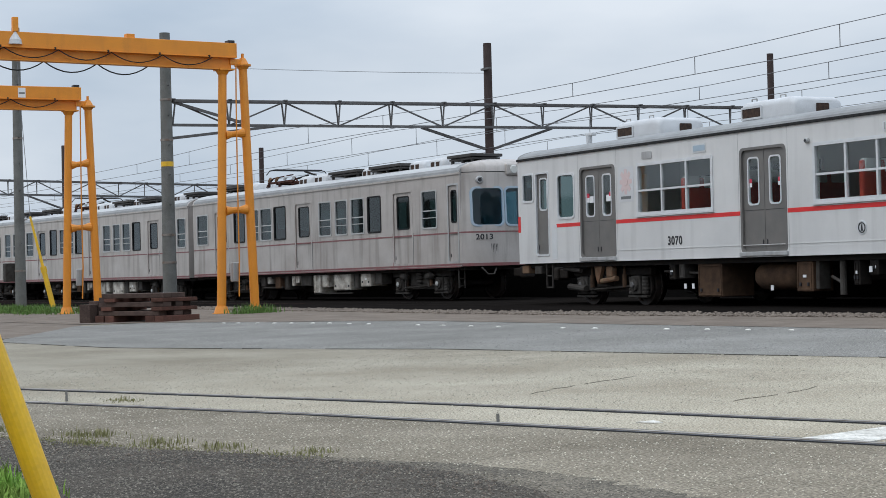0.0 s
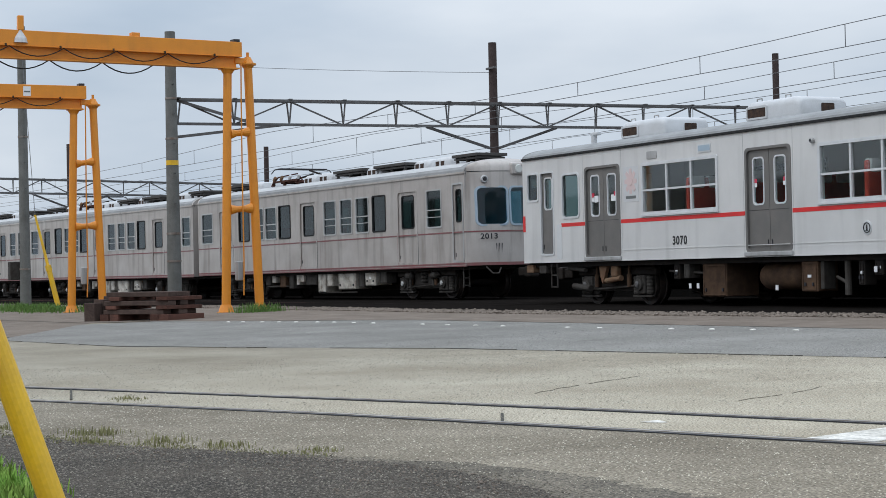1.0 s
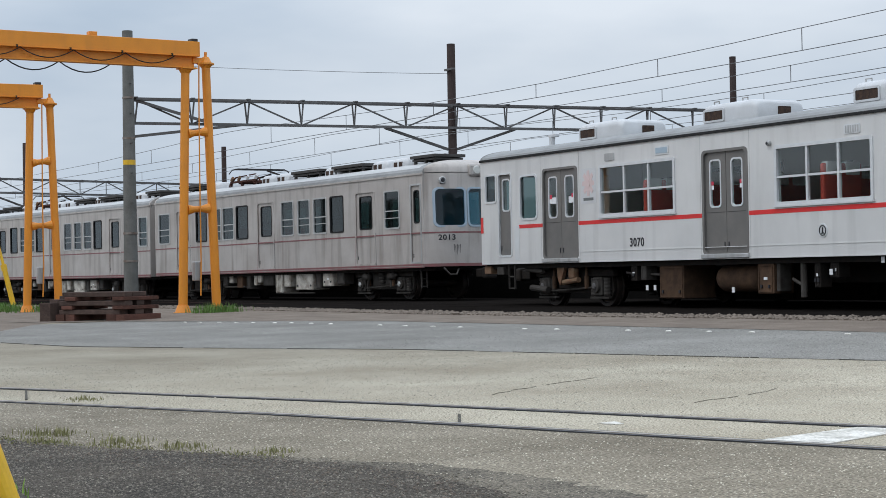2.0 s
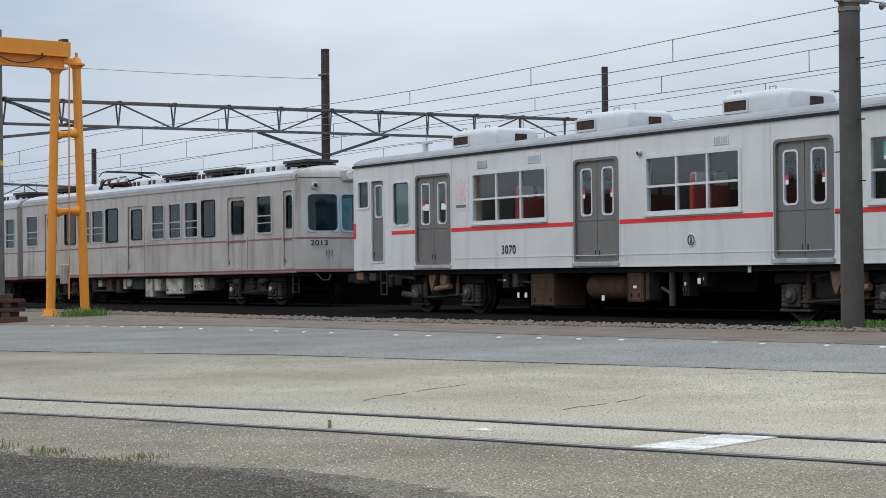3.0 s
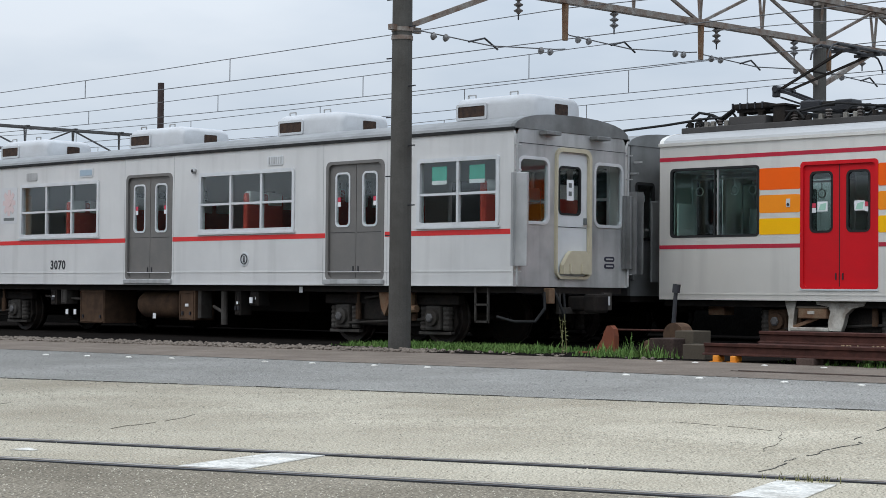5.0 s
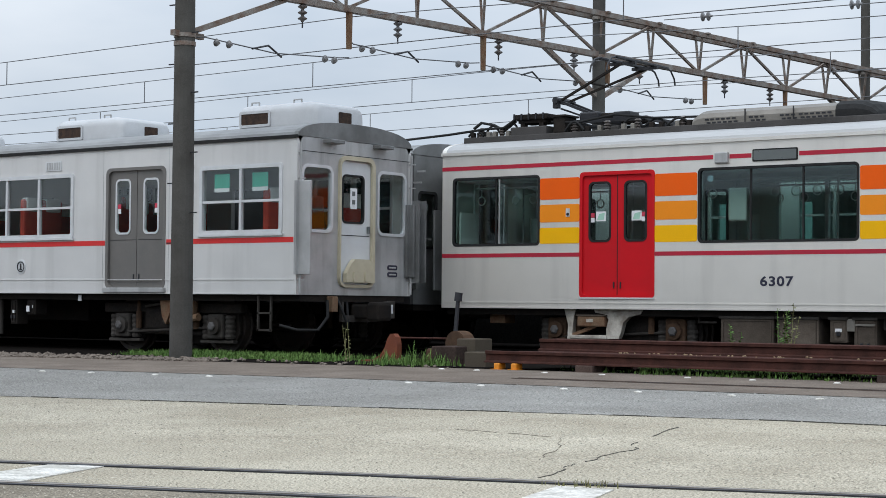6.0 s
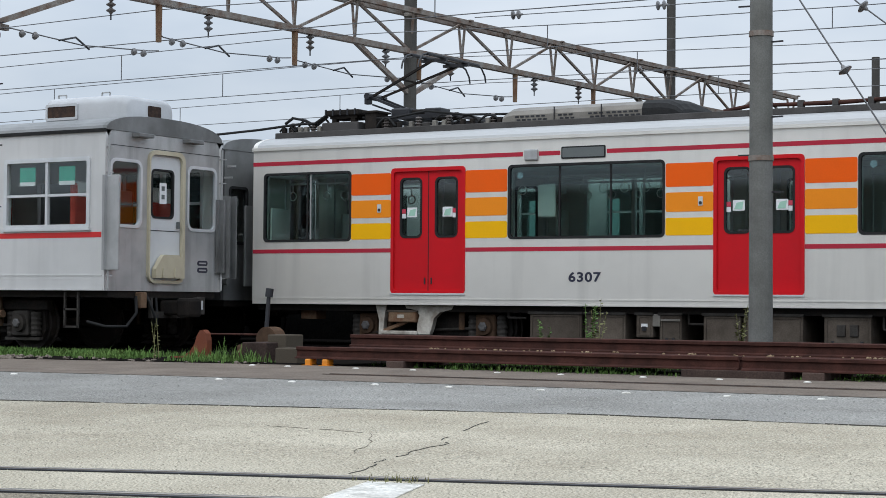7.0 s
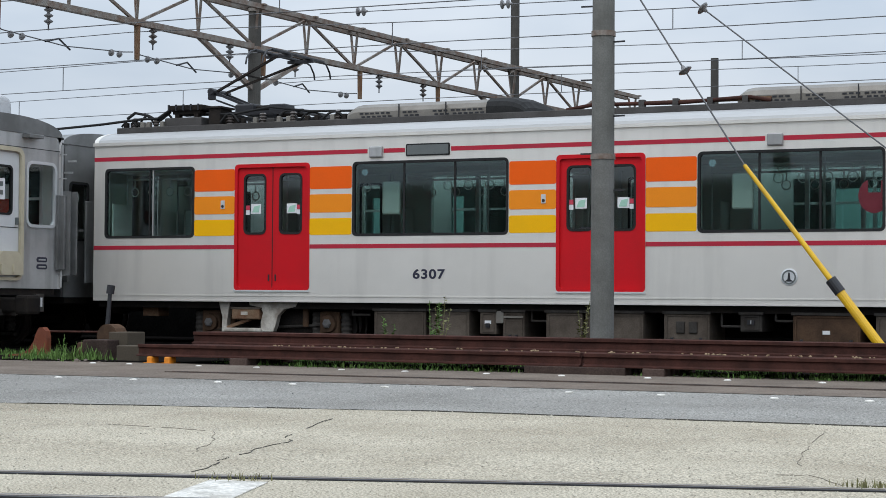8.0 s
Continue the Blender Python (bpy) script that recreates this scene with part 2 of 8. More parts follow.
CRANE_YELLOW = material("gantry_orange_yellow", (0.76, 0.272, 0.018), 0.45, 0.0, (0.64, 0.225, 0.02), 2.5, 0.6, 70, 0.05, 0.02,
                        streaks=((0.30, 0.13, 0.03), 0.25))
GUARD_YELLOW = material("guard_yellow_plastic", (0.80, 0.48, 0.015), 0.4, 0.0, (0.62, 0.36, 0.03), 4, 0.7, 60, 0.05, 0.02)
CONCRETE_POLE = material("pole_concrete", (0.175, 0.175, 0.165), 0.85, 0.0, (0.115, 0.115, 0.105), 3, 0.8, 60, 0.1, 0.1,
                         streaks=((0.13, 0.13, 0.115), 0.5))
DARK_POLE = material("weathered_pole", (0.092, 0.088, 0.08), 0.85, 0.0, (0.062, 0.058, 0.052), 3, 0.8, 60, 0.1, 0.1,
                     streaks=((0.07, 0.062, 0.055), 0.5))
RUST_POLE = material("rust_brown_pole", (0.075, 0.056, 0.052), 0.85, 0.0, (0.05, 0.036, 0.034), 3, 0.8, 60, 0.1, 0.1)
TRUSS_STEEL = material("rusting_galvanised_steel", (0.27, 0.25, 0.225), 0.65, 0.3, (0.15, 0.085, 0.055), 5, 0.9, 60, 0.1, 0.05)
TRUSS_DARK = material("dark_galvanised_steel", (0.135, 0.135, 0.135), 0.65, 0.3, (0.09, 0.075, 0.07), 5, 0.7, 60, 0.1, 0.05)
WIRE = material("overhead_copper_wire", (0.16, 0.16, 0.165), 0.6, 0.5, None, 5, 0.3, 60, 0.05, 0.0)
CERAMIC = material("insulator_porcelain", (0.20, 0.20, 0.205), 0.3, 0.0, (0.12, 0.105, 0.095), 9, 0.7, 60, 0.05, 0.0)
CERAMIC_DARK = material("insulator_brown_glaze", (0.16, 0.14, 0.13), 0.3, 0.0, None, 9, 0.6, 60, 0.05, 0.0)
RAIL_RUST = material("rusted_rail", (0.082, 0.033, 0.025), 0.8, 0.1, (0.034, 0.017, 0.014), 6, 0.8, 60, 0.12, 0.1)
RAIL_DARK = material("worn_dark_rail", (0.062, 0.050, 0.045), 0.6, 0.4, (0.11, 0.07, 0.05), 5, 0.8, 60, 0.12, 0.08)
SLEEPER_RED = material("reddish_timber_block", (0.13, 0.06, 0.045), 0.9, 0.0, (0.08, 0.045, 0.035), 5, 0.8, 50, 0.2, 0.3, per_object=0.25)
SLEEPER = material("old_sleeper_timber", (0.085, 0.058, 0.048), 0.9, 0.0, (0.05, 0.035, 0.03), 5, 0.8, 50, 0.2, 0.3, per_object=0.3)
RUST_RED = material("red_oxide_casting", (0.19, 0.058, 0.03), 0.85, 0.0, (0.16, 0.06, 0.04), 7, 0.8, 60, 0.12, 0.15)
STONE_BLOCK = material("weathered_block", (0.085, 0.07, 0.052), 0.9, 0.0, (0.08, 0.066, 0.05), 6, 0.8, 60, 0.12, 0.2)
BALLAST = material("ballast_stone", (0.20, 0.165, 0.135), 0.9, 0.0, (0.12, 0.098, 0.082), 3, 0.7, 30, 0.25, 0.3)
# oily ballast, with the shade under the trains put into its colour as well
BALLAST_DARK = material("shaded_oily_ballast", (0.014, 0.012, 0.011), 0.95, 0.0, (0.009, 0.008, 0.007), 2, 0.8, 30, 0.3, 0.5, spec=0.0)
DIRT = material("packed_brown_dirt", (0.19, 0.155, 0.125), 0.95, 0.0, (0.13, 0.105, 0.085), 1.5, 0.9, 45, 0.25, 0.3)
YARD = material("worn_yard_concrete", (0.485, 0.437, 0.343), 0.92, 0.0, (0.335, 0.292, 0.22), 0.55, 0.95, 70, 0.5, 0.6, brightness_ramp=(0.60, -20.0, -7.0))
ASPHALT_BLUE = material("grey_blue_asphalt", (0.30, 0.289, 0.264), 0.9, 0.0, (0.215, 0.205, 0.186), 0.6, 0.9, 60, 0.5, 0.7, brightness_ramp=(0.74, -22.0, -8.0))
GRIT_PALE = material("pale_aggregate", (0.52, 0.485, 0.40), 0.95, 0.0, (0.42, 0.375, 0.295), 3, 0.8, 30, 0.3, 0.0, brightness_ramp=(0.60, -20.0, -7.0))
GRIT_DARK = material("dark_aggregate", (0.31, 0.285, 0.23), 0.95, 0.0, (0.18, 0.16, 0.13), 3, 0.8, 30, 0.3, 0.0, brightness_ramp=(0.60, -20.0, -7.0))
LANE_GRIT = material("lane_aggregate", (0.37, 0.36, 0.335), 0.95, 0.0, (0.27, 0.262, 0.242), 3, 0.8, 30, 0.3, 0.0, brightness_ramp=(0.74, -22.0, -8.0))
YARD_NEAR = material("stained_yard_concrete", (0.275, 0.24, 0.184), 0.92, 0.0, (0.165, 0.14, 0.104), 0.8, 0.95, 70, 0.55, 0.7, brightness_ramp=(0.8, -13.5, -6.0))
LANE_DARK = material("lane_dark_aggregate", (0.225, 0.218, 0.205), 0.95, 0.0, (0.17, 0.165, 0.155), 3, 0.8, 30, 0.3, 0.0)
ASPHALT_THIN = material("thin_worn_asphalt", (0.172, 0.150, 0.117), 0.95, 0.0, (0.105, 0.093, 0.075), 2.2, 0.95, 80, 0.7, 0.7)
PATCH_GRIT = material("grey_aggregate", (0.19, 0.172, 0.145), 0.95, 0.0, (0.10, 0.09, 0.078), 3, 0.8, 30, 0.3, 0.0)
RAIL_WORN = material("worn_rail_head", (0.42, 0.37, 0.31), 0.42, 0.5, (0.13, 0.10, 0.08), 4, 0.8, 60, 0.15, 0.05)
LEAF_BRIGHT = material("fresh_grass_green", (0.15, 0.30, 0.045), 0.8, 0.0, (0.22, 0.30, 0.07), 3, 0.8, 20, 0.2, 0.0)
ASPHALT_DARK = material("fresh_dark_asphalt", (0.077, 0.065, 0.052), 0.95, 0.0, (0.05, 0.044, 0.037), 1.4, 0.9, 105, 0.85, 0.7)
# near-black for the added wall that blocks light behind the tracks
BLOCK_BLACK = material("light_block_black", (0.010, 0.0095, 0.009), 0.95, 0.0, None, 2, 0.6, 30, 0.3, 0.3, spec=0.0)
CRACK_FAINT = material("filled_crack_dirt", (0.25, 0.225, 0.18), 1.0, 0.0, None, 20, 0.5, 80, 0.2, 0.0, brightness_ramp=(0.5, -16.0, -4.5))
CRACK = material("crack_dirt", (0.085, 0.08, 0.068), 1.0, 0.0, None, 20, 0.5, 80, 0.2, 0.0)
ROAD_WHITE = material("worn_road_paint", (0.68, 0.655, 0.60), 0.8, 0.0, (0.36, 0.34, 0.295), 5, 0.7, 45, 0.2, 0.2, contrast=(0.43, 0.6))
LEAF = material("grass_green", (0.085, 0.175, 0.04), 0.8, 0.0, (0.13, 0.19, 0.055), 3, 0.8, 20, 0.2, 0.0)
LITTER = material("dry_leaf_litter", (0.36, 0.27, 0.17), 0.9, 0.0, (0.2, 0.13, 0.08), 9, 0.8, 60, 0.2, 0.0)
LEAF_DRY = material("dry_weed", (0.20, 0.205, 0.09), 0.85, 0.0, (0.21, 0.19, 0.10), 3, 0.8, 20, 0.2, 0.0)


# ---- mesh helpers ----
def bx(bm, x0, x1, y0, y1, z0, z1, bevel=0.0):
    r = bmesh.ops.create_cube(bm, size=1.0, matrix=Matrix.Translation(((x0 + x1) / 2, (y0 + y1) / 2, (z0 + z1) / 2))
                              @ Matrix.Diagonal((abs(x1 - x0), abs(y1 - y0), abs(z1 - z0), 1)))
    if bevel:
        es = {e for v in r["verts"] for e in v.link_edges}
        bmesh.ops.bevel(bm, geom=list(es), offset=bevel, segments=2, affect="EDGES", profile=0.5)
    return bm


def cyl(bm, p0, p1, r0, r1=None, seg=12):
    p0, p1 = Vector(p0), Vector(p1)
    d = p1 - p0
    m = Matrix.Translation((p0 + p1) / 2) @ d.to_track_quat("Z", "Y").to_matrix().to_4x4()
    bmesh.ops.create_cone(bm, cap_ends=True, segments=seg, radius1=r0, radius2=r0 if r1 is None else r1, depth=d.length, matrix=m)
    return bm


def beam(bm, p0, p1, w, h):
    """A square bar between two points."""
    p0, p1 = Vector(p0), Vector(p1)
    d = p1 - p0
    m = Matrix.Translation((p0 + p1) / 2) @ d.to_track_quat("Z", "Y").to_matrix().to_4x4() @ Matrix.Diagonal((w, h, d.length, 1))
    bmesh.ops.create_cube(bm, size=1.0, matrix=m)
    return bm


def lathe(bm, at, profile, axis=(0, 0, 1), seg=14):
    """Turns (radius, height) pairs about an axis through a point."""
    q = Vector(axis).to_track_quat("Z", "Y")
    rings = []
    for r, h in profile:
        rings.append([bm.verts.new(Vector(at) + q @ Vector((r * math.cos(2 * math.pi * i / seg), r * math.sin(2 * math.pi * i / seg), h)))
                      for i in range(seg)])
    for a, b in zip(rings, rings[1:]):
        for i in range(seg):
            bm.faces.new((a[i], a[(i + 1) % seg], b[(i + 1) % seg], b[i]))
    bm.faces.new(rings[0][::-1])
    bm.faces.new(rings[-1])
    return bm


def loop_rr(u0, u1, z0, z1, r, seg=4):
    """A rounded rectangle as (u, z) pairs."""
    pts = []
    for cu, cz, a0 in ((u1 - r, z1 - r, 0), (u0 + r, z1 - r, 90), (u0 + r, z0 + r, 180), (u1 - r, z0 + r, 270)):
        for i in range(seg + 1):
            a = radians(a0 + 90 * i / seg)
            pts.append((cu + r * math.cos(a), cz + r * math.sin(a)))
    return pts


def plate(bm, pts, y0, y1, place=None):
    """A slab of the outline pts in u, z between depths y0 and y1."""
    f = place or (lambda u, y, z: (u, y, z))
    a, b = [bm.verts.new(f(u, y0, z)) for u, z in pts], [bm.verts.new(f(u, y1, z)) for u, z in pts]
    bm.faces.new(a)
    bm.faces.new(b[::-1])
    for i in range(len(pts)):
        j = (i + 1) % len(pts)
        bm.faces.new((a[i], b[i], b[j], a[j]))
    return bm


def ring(bm, outer, inner, y0, y1, place=None):
    """A frame between two outlines with the same number of points."""
    f = place or (lambda u, y, z: (u, y, z))
    n = len(outer)
    v = [[bm.verts.new(f(u, y, z)) for u, z in pts] for pts in (outer, inner) for y in (y0, y1)]
    for i in range(n):
        j = (i + 1) % n
        for p, q in ((0, 2), (2, 3), (3, 1), (1, 0)):
            bm.faces.new((v[p][i], v[p][j], v[q][j], v[q][i]))
    return bm


def holed(bm, u0, u1, z0, z1, holes, y0, y1, place=None):
    """A wall with rectangular openings that go right through it."""
    f = place or (lambda u, y, z: (u, y, z))
    us = sorted({u0, u1, *[h[0] for h in holes], *[h[1] for h in holes]})
    zs = sorted({z0, z1, *[h[2] for h in holes], *[h[3] for h in holes]})
    vs = {}

    def v(i, j, k):
        if (i, j, k) not in vs:
            vs[i, j, k] = bm.verts.new(f(us[i], (y0, y1)[k], zs[j]))
        return vs[i, j, k]

    def solid(i, j):
        if not (0 <= i < len(us) - 1 and 0 <= j < len(zs) - 1):
            return False
        cu, cz = (us[i] + us[i + 1]) / 2, (zs[j] + zs[j + 1]) / 2
        return not any(h[0] < cu < h[1] and h[2] < cz < h[3] for h in holes)

    for i in range(len(us) - 1):
        for j in range(len(zs) - 1):
            if not solid(i, j):
                continue
            bm.faces.new((v(i, j, 0), v(i + 1, j, 0), v(i + 1, j + 1, 0), v(i, j + 1, 0)))
            bm.faces.new((v(i, j + 1, 1), v(i + 1, j + 1, 1), v(i + 1, j, 1), v(i, j, 1)))
            for di, dj, a, b in ((-1, 0, (0, 0), (0, 1)), (1, 0, (1, 0), (1, 1)), (0, -1, (0, 0), (1, 0)), (0, 1, (0, 1), (1, 1))):
                if not solid(i + di, j + dj):
                    p, q = (i + a[0], j + a[1]), (i + b[0], j + b[1])
                    bm.faces.new((v(*p, 0), v(*q, 0), v(*q, 1), v(*p, 1)))
    return bm


def part(name, bm, mat, parent=None, label="", smooth=False):
    me = bpy.data.meshes.new(name)
    bmesh.ops.recalc_face_normals(bm, faces=bm.faces)
    if smooth:
        for f in bm.faces:
            f.smooth = True
    bm.to_mesh(me)
    bm.free()
    me.materials.append(mat)
    ob = new(name, me)
    if parent:
        ob.parent = parent
    return tagged(ob, label)


def thing(name, label, category, group="", kind="", at=None):
    return_ob = new(name)
    if at is not None:
        return_ob.matrix_world = at
    return tagged(return_ob, label, category, group, kind)


def B():
    return bmesh.new()


def lettering(name, text, size, mat, parent, u, y, z, label="", turn=0, wide=1.0):
    c = bpy.data.curves.new(name, "FONT")
    c.body, c.size, c.extrude, c.align_x, c.align_y = text, size, 0.002, "CENTER", "CENTER"
    c.offset = 0.026 * size
    c.space_character = 1.12
    c.materials.append(mat)
    ob = new(name, c)
    ob.parent = parent
    ob.matrix_local = pose(u, y, z, 90, 0, turn) @ Matrix.Diagonal((wide, 1, 1, 1))
    return tagged(ob, label)


def wire_curve(name, pts, r, mat, parent=None, label=""):
    c = bpy.data.curves.new(name, "CURVE")
    c.dimensions, c.bevel_depth, c.bevel_resolution = "3D", r, 1
    sp = c.splines.new("POLY")
    sp.points.add(len(pts) - 1)
    for p, q in zip(sp.points, pts):
        p.co = (*q, 1)
    c.materials.append(mat)
    ob = new(name, c)
    if parent:
        ob.parent = parent
    return tagged(ob, label)


def sag(p0, p1, drop, n=10):
    p0, p1 = Vector(p0), Vector(p1)
    return [p0.lerp(p1, i / n) - Vector((0, 0, 4 * drop * (i / n) * (1 - i / n))) for i in range(n + 1)]


# ---- ground ----
def rise(y):
    """The yard climbs gently to the level of the tracks."""
    u = min(max((y - 8.0) / 10.5, 0.0), 1.0)
    return 0.13 * u * u * (3 - 2 * u)


def sheet(name, xs, edges, lift, mat, label, category, kind="structure", rows=10):
    """A strip of ground between a lower and an upper edge, following the rise."""
    bm = B()
    grid = []
    for x in xs:
        a, b = edges(x)
        grid.append([bm.verts.new((x, a + (b - a) * j / rows, rise(a + (b - a) * j / rows) + lift)) for j in range(rows + 1)])
    for p, q in zip(grid, grid[1:]):
        for j in range(rows):
            bm.faces.new((p[j], q[j], q[j + 1], p[j + 1]))
    return tagged(part(name, bm, mat), label, category, kind=kind)


def between(x, pts):
    """Linear through (x, y) pairs, held at both ends."""
    return float(np.interp(x, [p[0] for p in pts], [p[1] for p in pts]))


def span(a, b, step):
    n = max(1, int(round((b - a) / step)))
    return [a + (b - a) * i / n for i in range(n + 1)]


gb = B()
g_y = [-400, -100, -30, -10, 0, 4, 8, 9, 10, 11, 12, 13, 14, 15, 16, 17, 18, 18.5, 22, 30, 60, 150, 700]
g_x = [-900, -400, -150, -80, -60, -45, -35, -25, -15, -5, 5, 20, 60, 200, 700]
gv = [[gb.verts.new((x, y, rise(y))) for y in g_y] for x in g_x]
for p, q in zip(gv, gv[1:]):
    for j in range(len(g_y) - 1):
        gb.faces.new((p[j], q[j], q[j + 1], p[j + 1]))
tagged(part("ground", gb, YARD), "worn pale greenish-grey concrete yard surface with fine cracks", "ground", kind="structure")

EDGE_BLUE = [(-36.8, 9.98), (-28.7, 6.3), (-24.2, 7.0), (-19.4, 9.7), (-13.3, 11.4), (-8.3, 12.5), (-6.3, 12.9), (-2.8, 13.0), (20, 13.6)]
EDGE_DIRT = [(-70, 8.0), (-45, 9.2), (-36.8, 10.05), (-36.0, 11.15), (-28.9, 13.9), (-25.7, 14.2), (-16.3, 15.1), (-12.8, 15.5), (-7.7, 15.8), (-3.4, 15.95), (20, 16.4)]
EDGE_TRACK = [(-70, 14.0), (-31.5, 15.6), (-27, 16.0), (-18.7, 17.2), (-13, 18.1), (-9, 18.6), (20, 18.8)]
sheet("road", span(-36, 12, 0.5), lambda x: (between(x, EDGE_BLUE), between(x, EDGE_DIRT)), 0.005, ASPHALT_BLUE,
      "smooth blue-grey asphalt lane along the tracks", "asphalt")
sheet("track_side_dirt", span(-70, 12, 0.5), lambda x: (between(x, EDGE_DIRT) - 0.02, between(x, EDGE_TRACK) + 0.6), 0.010, DIRT,
      "brown packed dirt strip beside the tracks", "dirt")
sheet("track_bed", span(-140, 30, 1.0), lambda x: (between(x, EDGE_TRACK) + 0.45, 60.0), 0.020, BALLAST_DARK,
      "oil-stained ballast bed, coloured near-black for the shade under the trains", "ballast", rows=40)
EDGE_ASPH = [(-14, 1.6), (-11.1, 2.43), (-9.75, 2.92), (-8.95, 3.38), (-8.3, 3.62), (-7.7, 3.80), (-7.2, 3.82), (-6.4, 3.70), (-5.6, 3.5), (-4.5, 2.9), (-3, 1.9), (0, 0.5)]
sheet("asphalt_patch", span(-14, 0, 0.04), lambda x: (between(x, EDGE_ASPH) - 6.0, between(x, EDGE_ASPH) + 0.06 * noise.noise((x * 2.3, 0, 0)) + 0.05 * noise.noise((x * 8.0, 3, 0)) + 0.03 * noise.noise((x * 21.0, 7, 0))),
      0.006, ASPHALT_DARK, "dark coarse asphalt patch in the foreground", "asphalt")

sheet("dirt_verge", span(-62, -24, 0.4), lambda x: (-9.0, between(x, [(-62, 8.6), (-45, 9.25), (-36.8, 10.05), (-28.7, 6.28), (-24, 4.1)]) + 0.10 * noise.noise((x * 1.3, 8, 0))),
      0.003, DIRT, "brown packed dirt verge at the yard corner", "dirt")

# unseen dark wall added behind the camera so the window glass reflects less sky
wy = bx(B(), -110, 70, -24.3, -24.0, -0.1, 6.0)
tagged(part("reflection_block_south", wy, DARK_POLE), "unseen plain dark wall added to darken window reflections", "wall", kind="structure")


# ---- railway cars ----
RAIL_Z = 0.15


def roof_profile(width, zg, zp, shoulder=0.28):
    """Half-round roof outline from the near gutter to the far one, as (y, z)."""
    pts = []
    n = 16
    for i in range(n + 1):
        a = math.pi * i / n
        c, s = math.cos(a), math.sin(a)
        y = width / 2 - (width / 2) * math.copysign(abs(c) ** 0.85, c)
        z = zg + (zp - zg) * abs(s) ** 0.9
        pts.append((y, z))
    return pts


def extrude_x(bm, profile, x0, x1, close=True):
    a, b = [bm.verts.new((x0, y, z)) for y, z in profile], [bm.verts.new((x1, y, z)) for y, z in profile]
    n = len(profile)
    for i in range(n if close else n - 1):
        j = (i + 1) % n
        bm.faces.new((a[i], b[i], b[j], a[j]))
    if close:
        bm.faces.new(a[::-1])
        bm.faces.new(b)
    return bm


def pane(parent, u0, u1, z0, z1, y, mat=None, r=0.04, place=None, name="pane"):
    ob = part(name, plate(B(), loop_rr(u0, u1, z0, z1, r), y, y + 0.006, place), mat or GLASS, parent)
    ob.visible_shadow = False
    return ob


def sash_window(car, u0, u1, z0, z1, cols, split=True, trim=None, glass=None, wide=0.05):
    """An aluminium window with columns of an upper and a lower light."""
    bm = B()
    ring(bm, loop_rr(u0 - wide, u1 + wide, z0 - wide, z1 + wide, 0.05), loop_rr(u0 + 0.015, u1 - 0.015, z0 + 0.015, z1 - 0.015, 0.025), -0.022, 0.05)
    w = (u1 - u0) / cols
    for i in range(1, cols):
        bx(bm, u0 + w * i - 0.025, u0 + w * i + 0.025, -0.012, 0.045, z0, z1)
    zm = z0 + (z1 - z0) * 0.47
    if split:
        bx(bm, u0, u1, -0.006, 0.04, zm - 0.02, zm + 0.02)
    bx(bm, u0 - wide - 0.02, u1 + wide + 0.02, -0.04, 0.01, z0 - wide - 0.03, z0 - wide + 0.005)
    win = part("window", bm, trim or TRIM_ALU, car)
    for i in range(cols):
        for a, b in (((z0, zm), (zm, z1)) if split else ((z0, z1),)):
            pane(win, u0 + w * i + 0.01, u0 + w * (i + 1) - 0.01, a + 0.008, b - 0.008, 0.022, glass, 0.01)
    return win


def plain_window(car, u0, u1, z0, z1, trim, glass=None, wide=0.035, r=0.09, place=None):
    bm = ring(B(), loop_rr(u0 - wide, u1 + wide, z0 - wide, z1 + wide, r + wide), loop_rr(u0 + 0.012, u1 - 0.012, z0 + 0.012, z1 - 0.012, r), -0.015, 0.04, place)
    win = part("window", bm, trim, car)
    pane(win, u0, u1, z0, z1, 0.02, glass, r, place)
    return win


def door_leaf(car, u0, u1, z0, z1, mat, win, glass, trim, recess=0.035, label="", place=None, extra=True):
    """A door leaf with a rounded window set through it."""
    a0, a1, b0, b1 = win
    bm = holed(B(), u0, u1, z0, z1, [(a0 + 0.01, a1 - 0.01, b0 + 0.01, b1 - 0.01)], recess, recess + 0.035, place)
    leaf = part("door", bm, mat, car, label)
    part("window_rim", ring(B(), loop_rr(a0 - 0.02, a1 + 0.02, b0 - 0.02, b1 + 0.02, 0.085),
                            loop_rr(a0 + 0.012, a1 - 0.012, b0 + 0.012, b1 - 0.012, 0.065), recess - 0.008, recess + 0.04, place), trim, leaf)
    pane(leaf, a0, a1, b0, b1, recess + 0.016, glass, 0.06, place)
    if extra:
        hb = bx(B(), u1 - 0.065 if extra == "r" else u0 + 0.045, u1 - 0.045 if extra == "r" else u0 + 0.065, recess - 0.012, recess, z0 + 0.12, z0 + 0.22)
        part("door_pull", hb, BLACK, leaf)
    return leaf


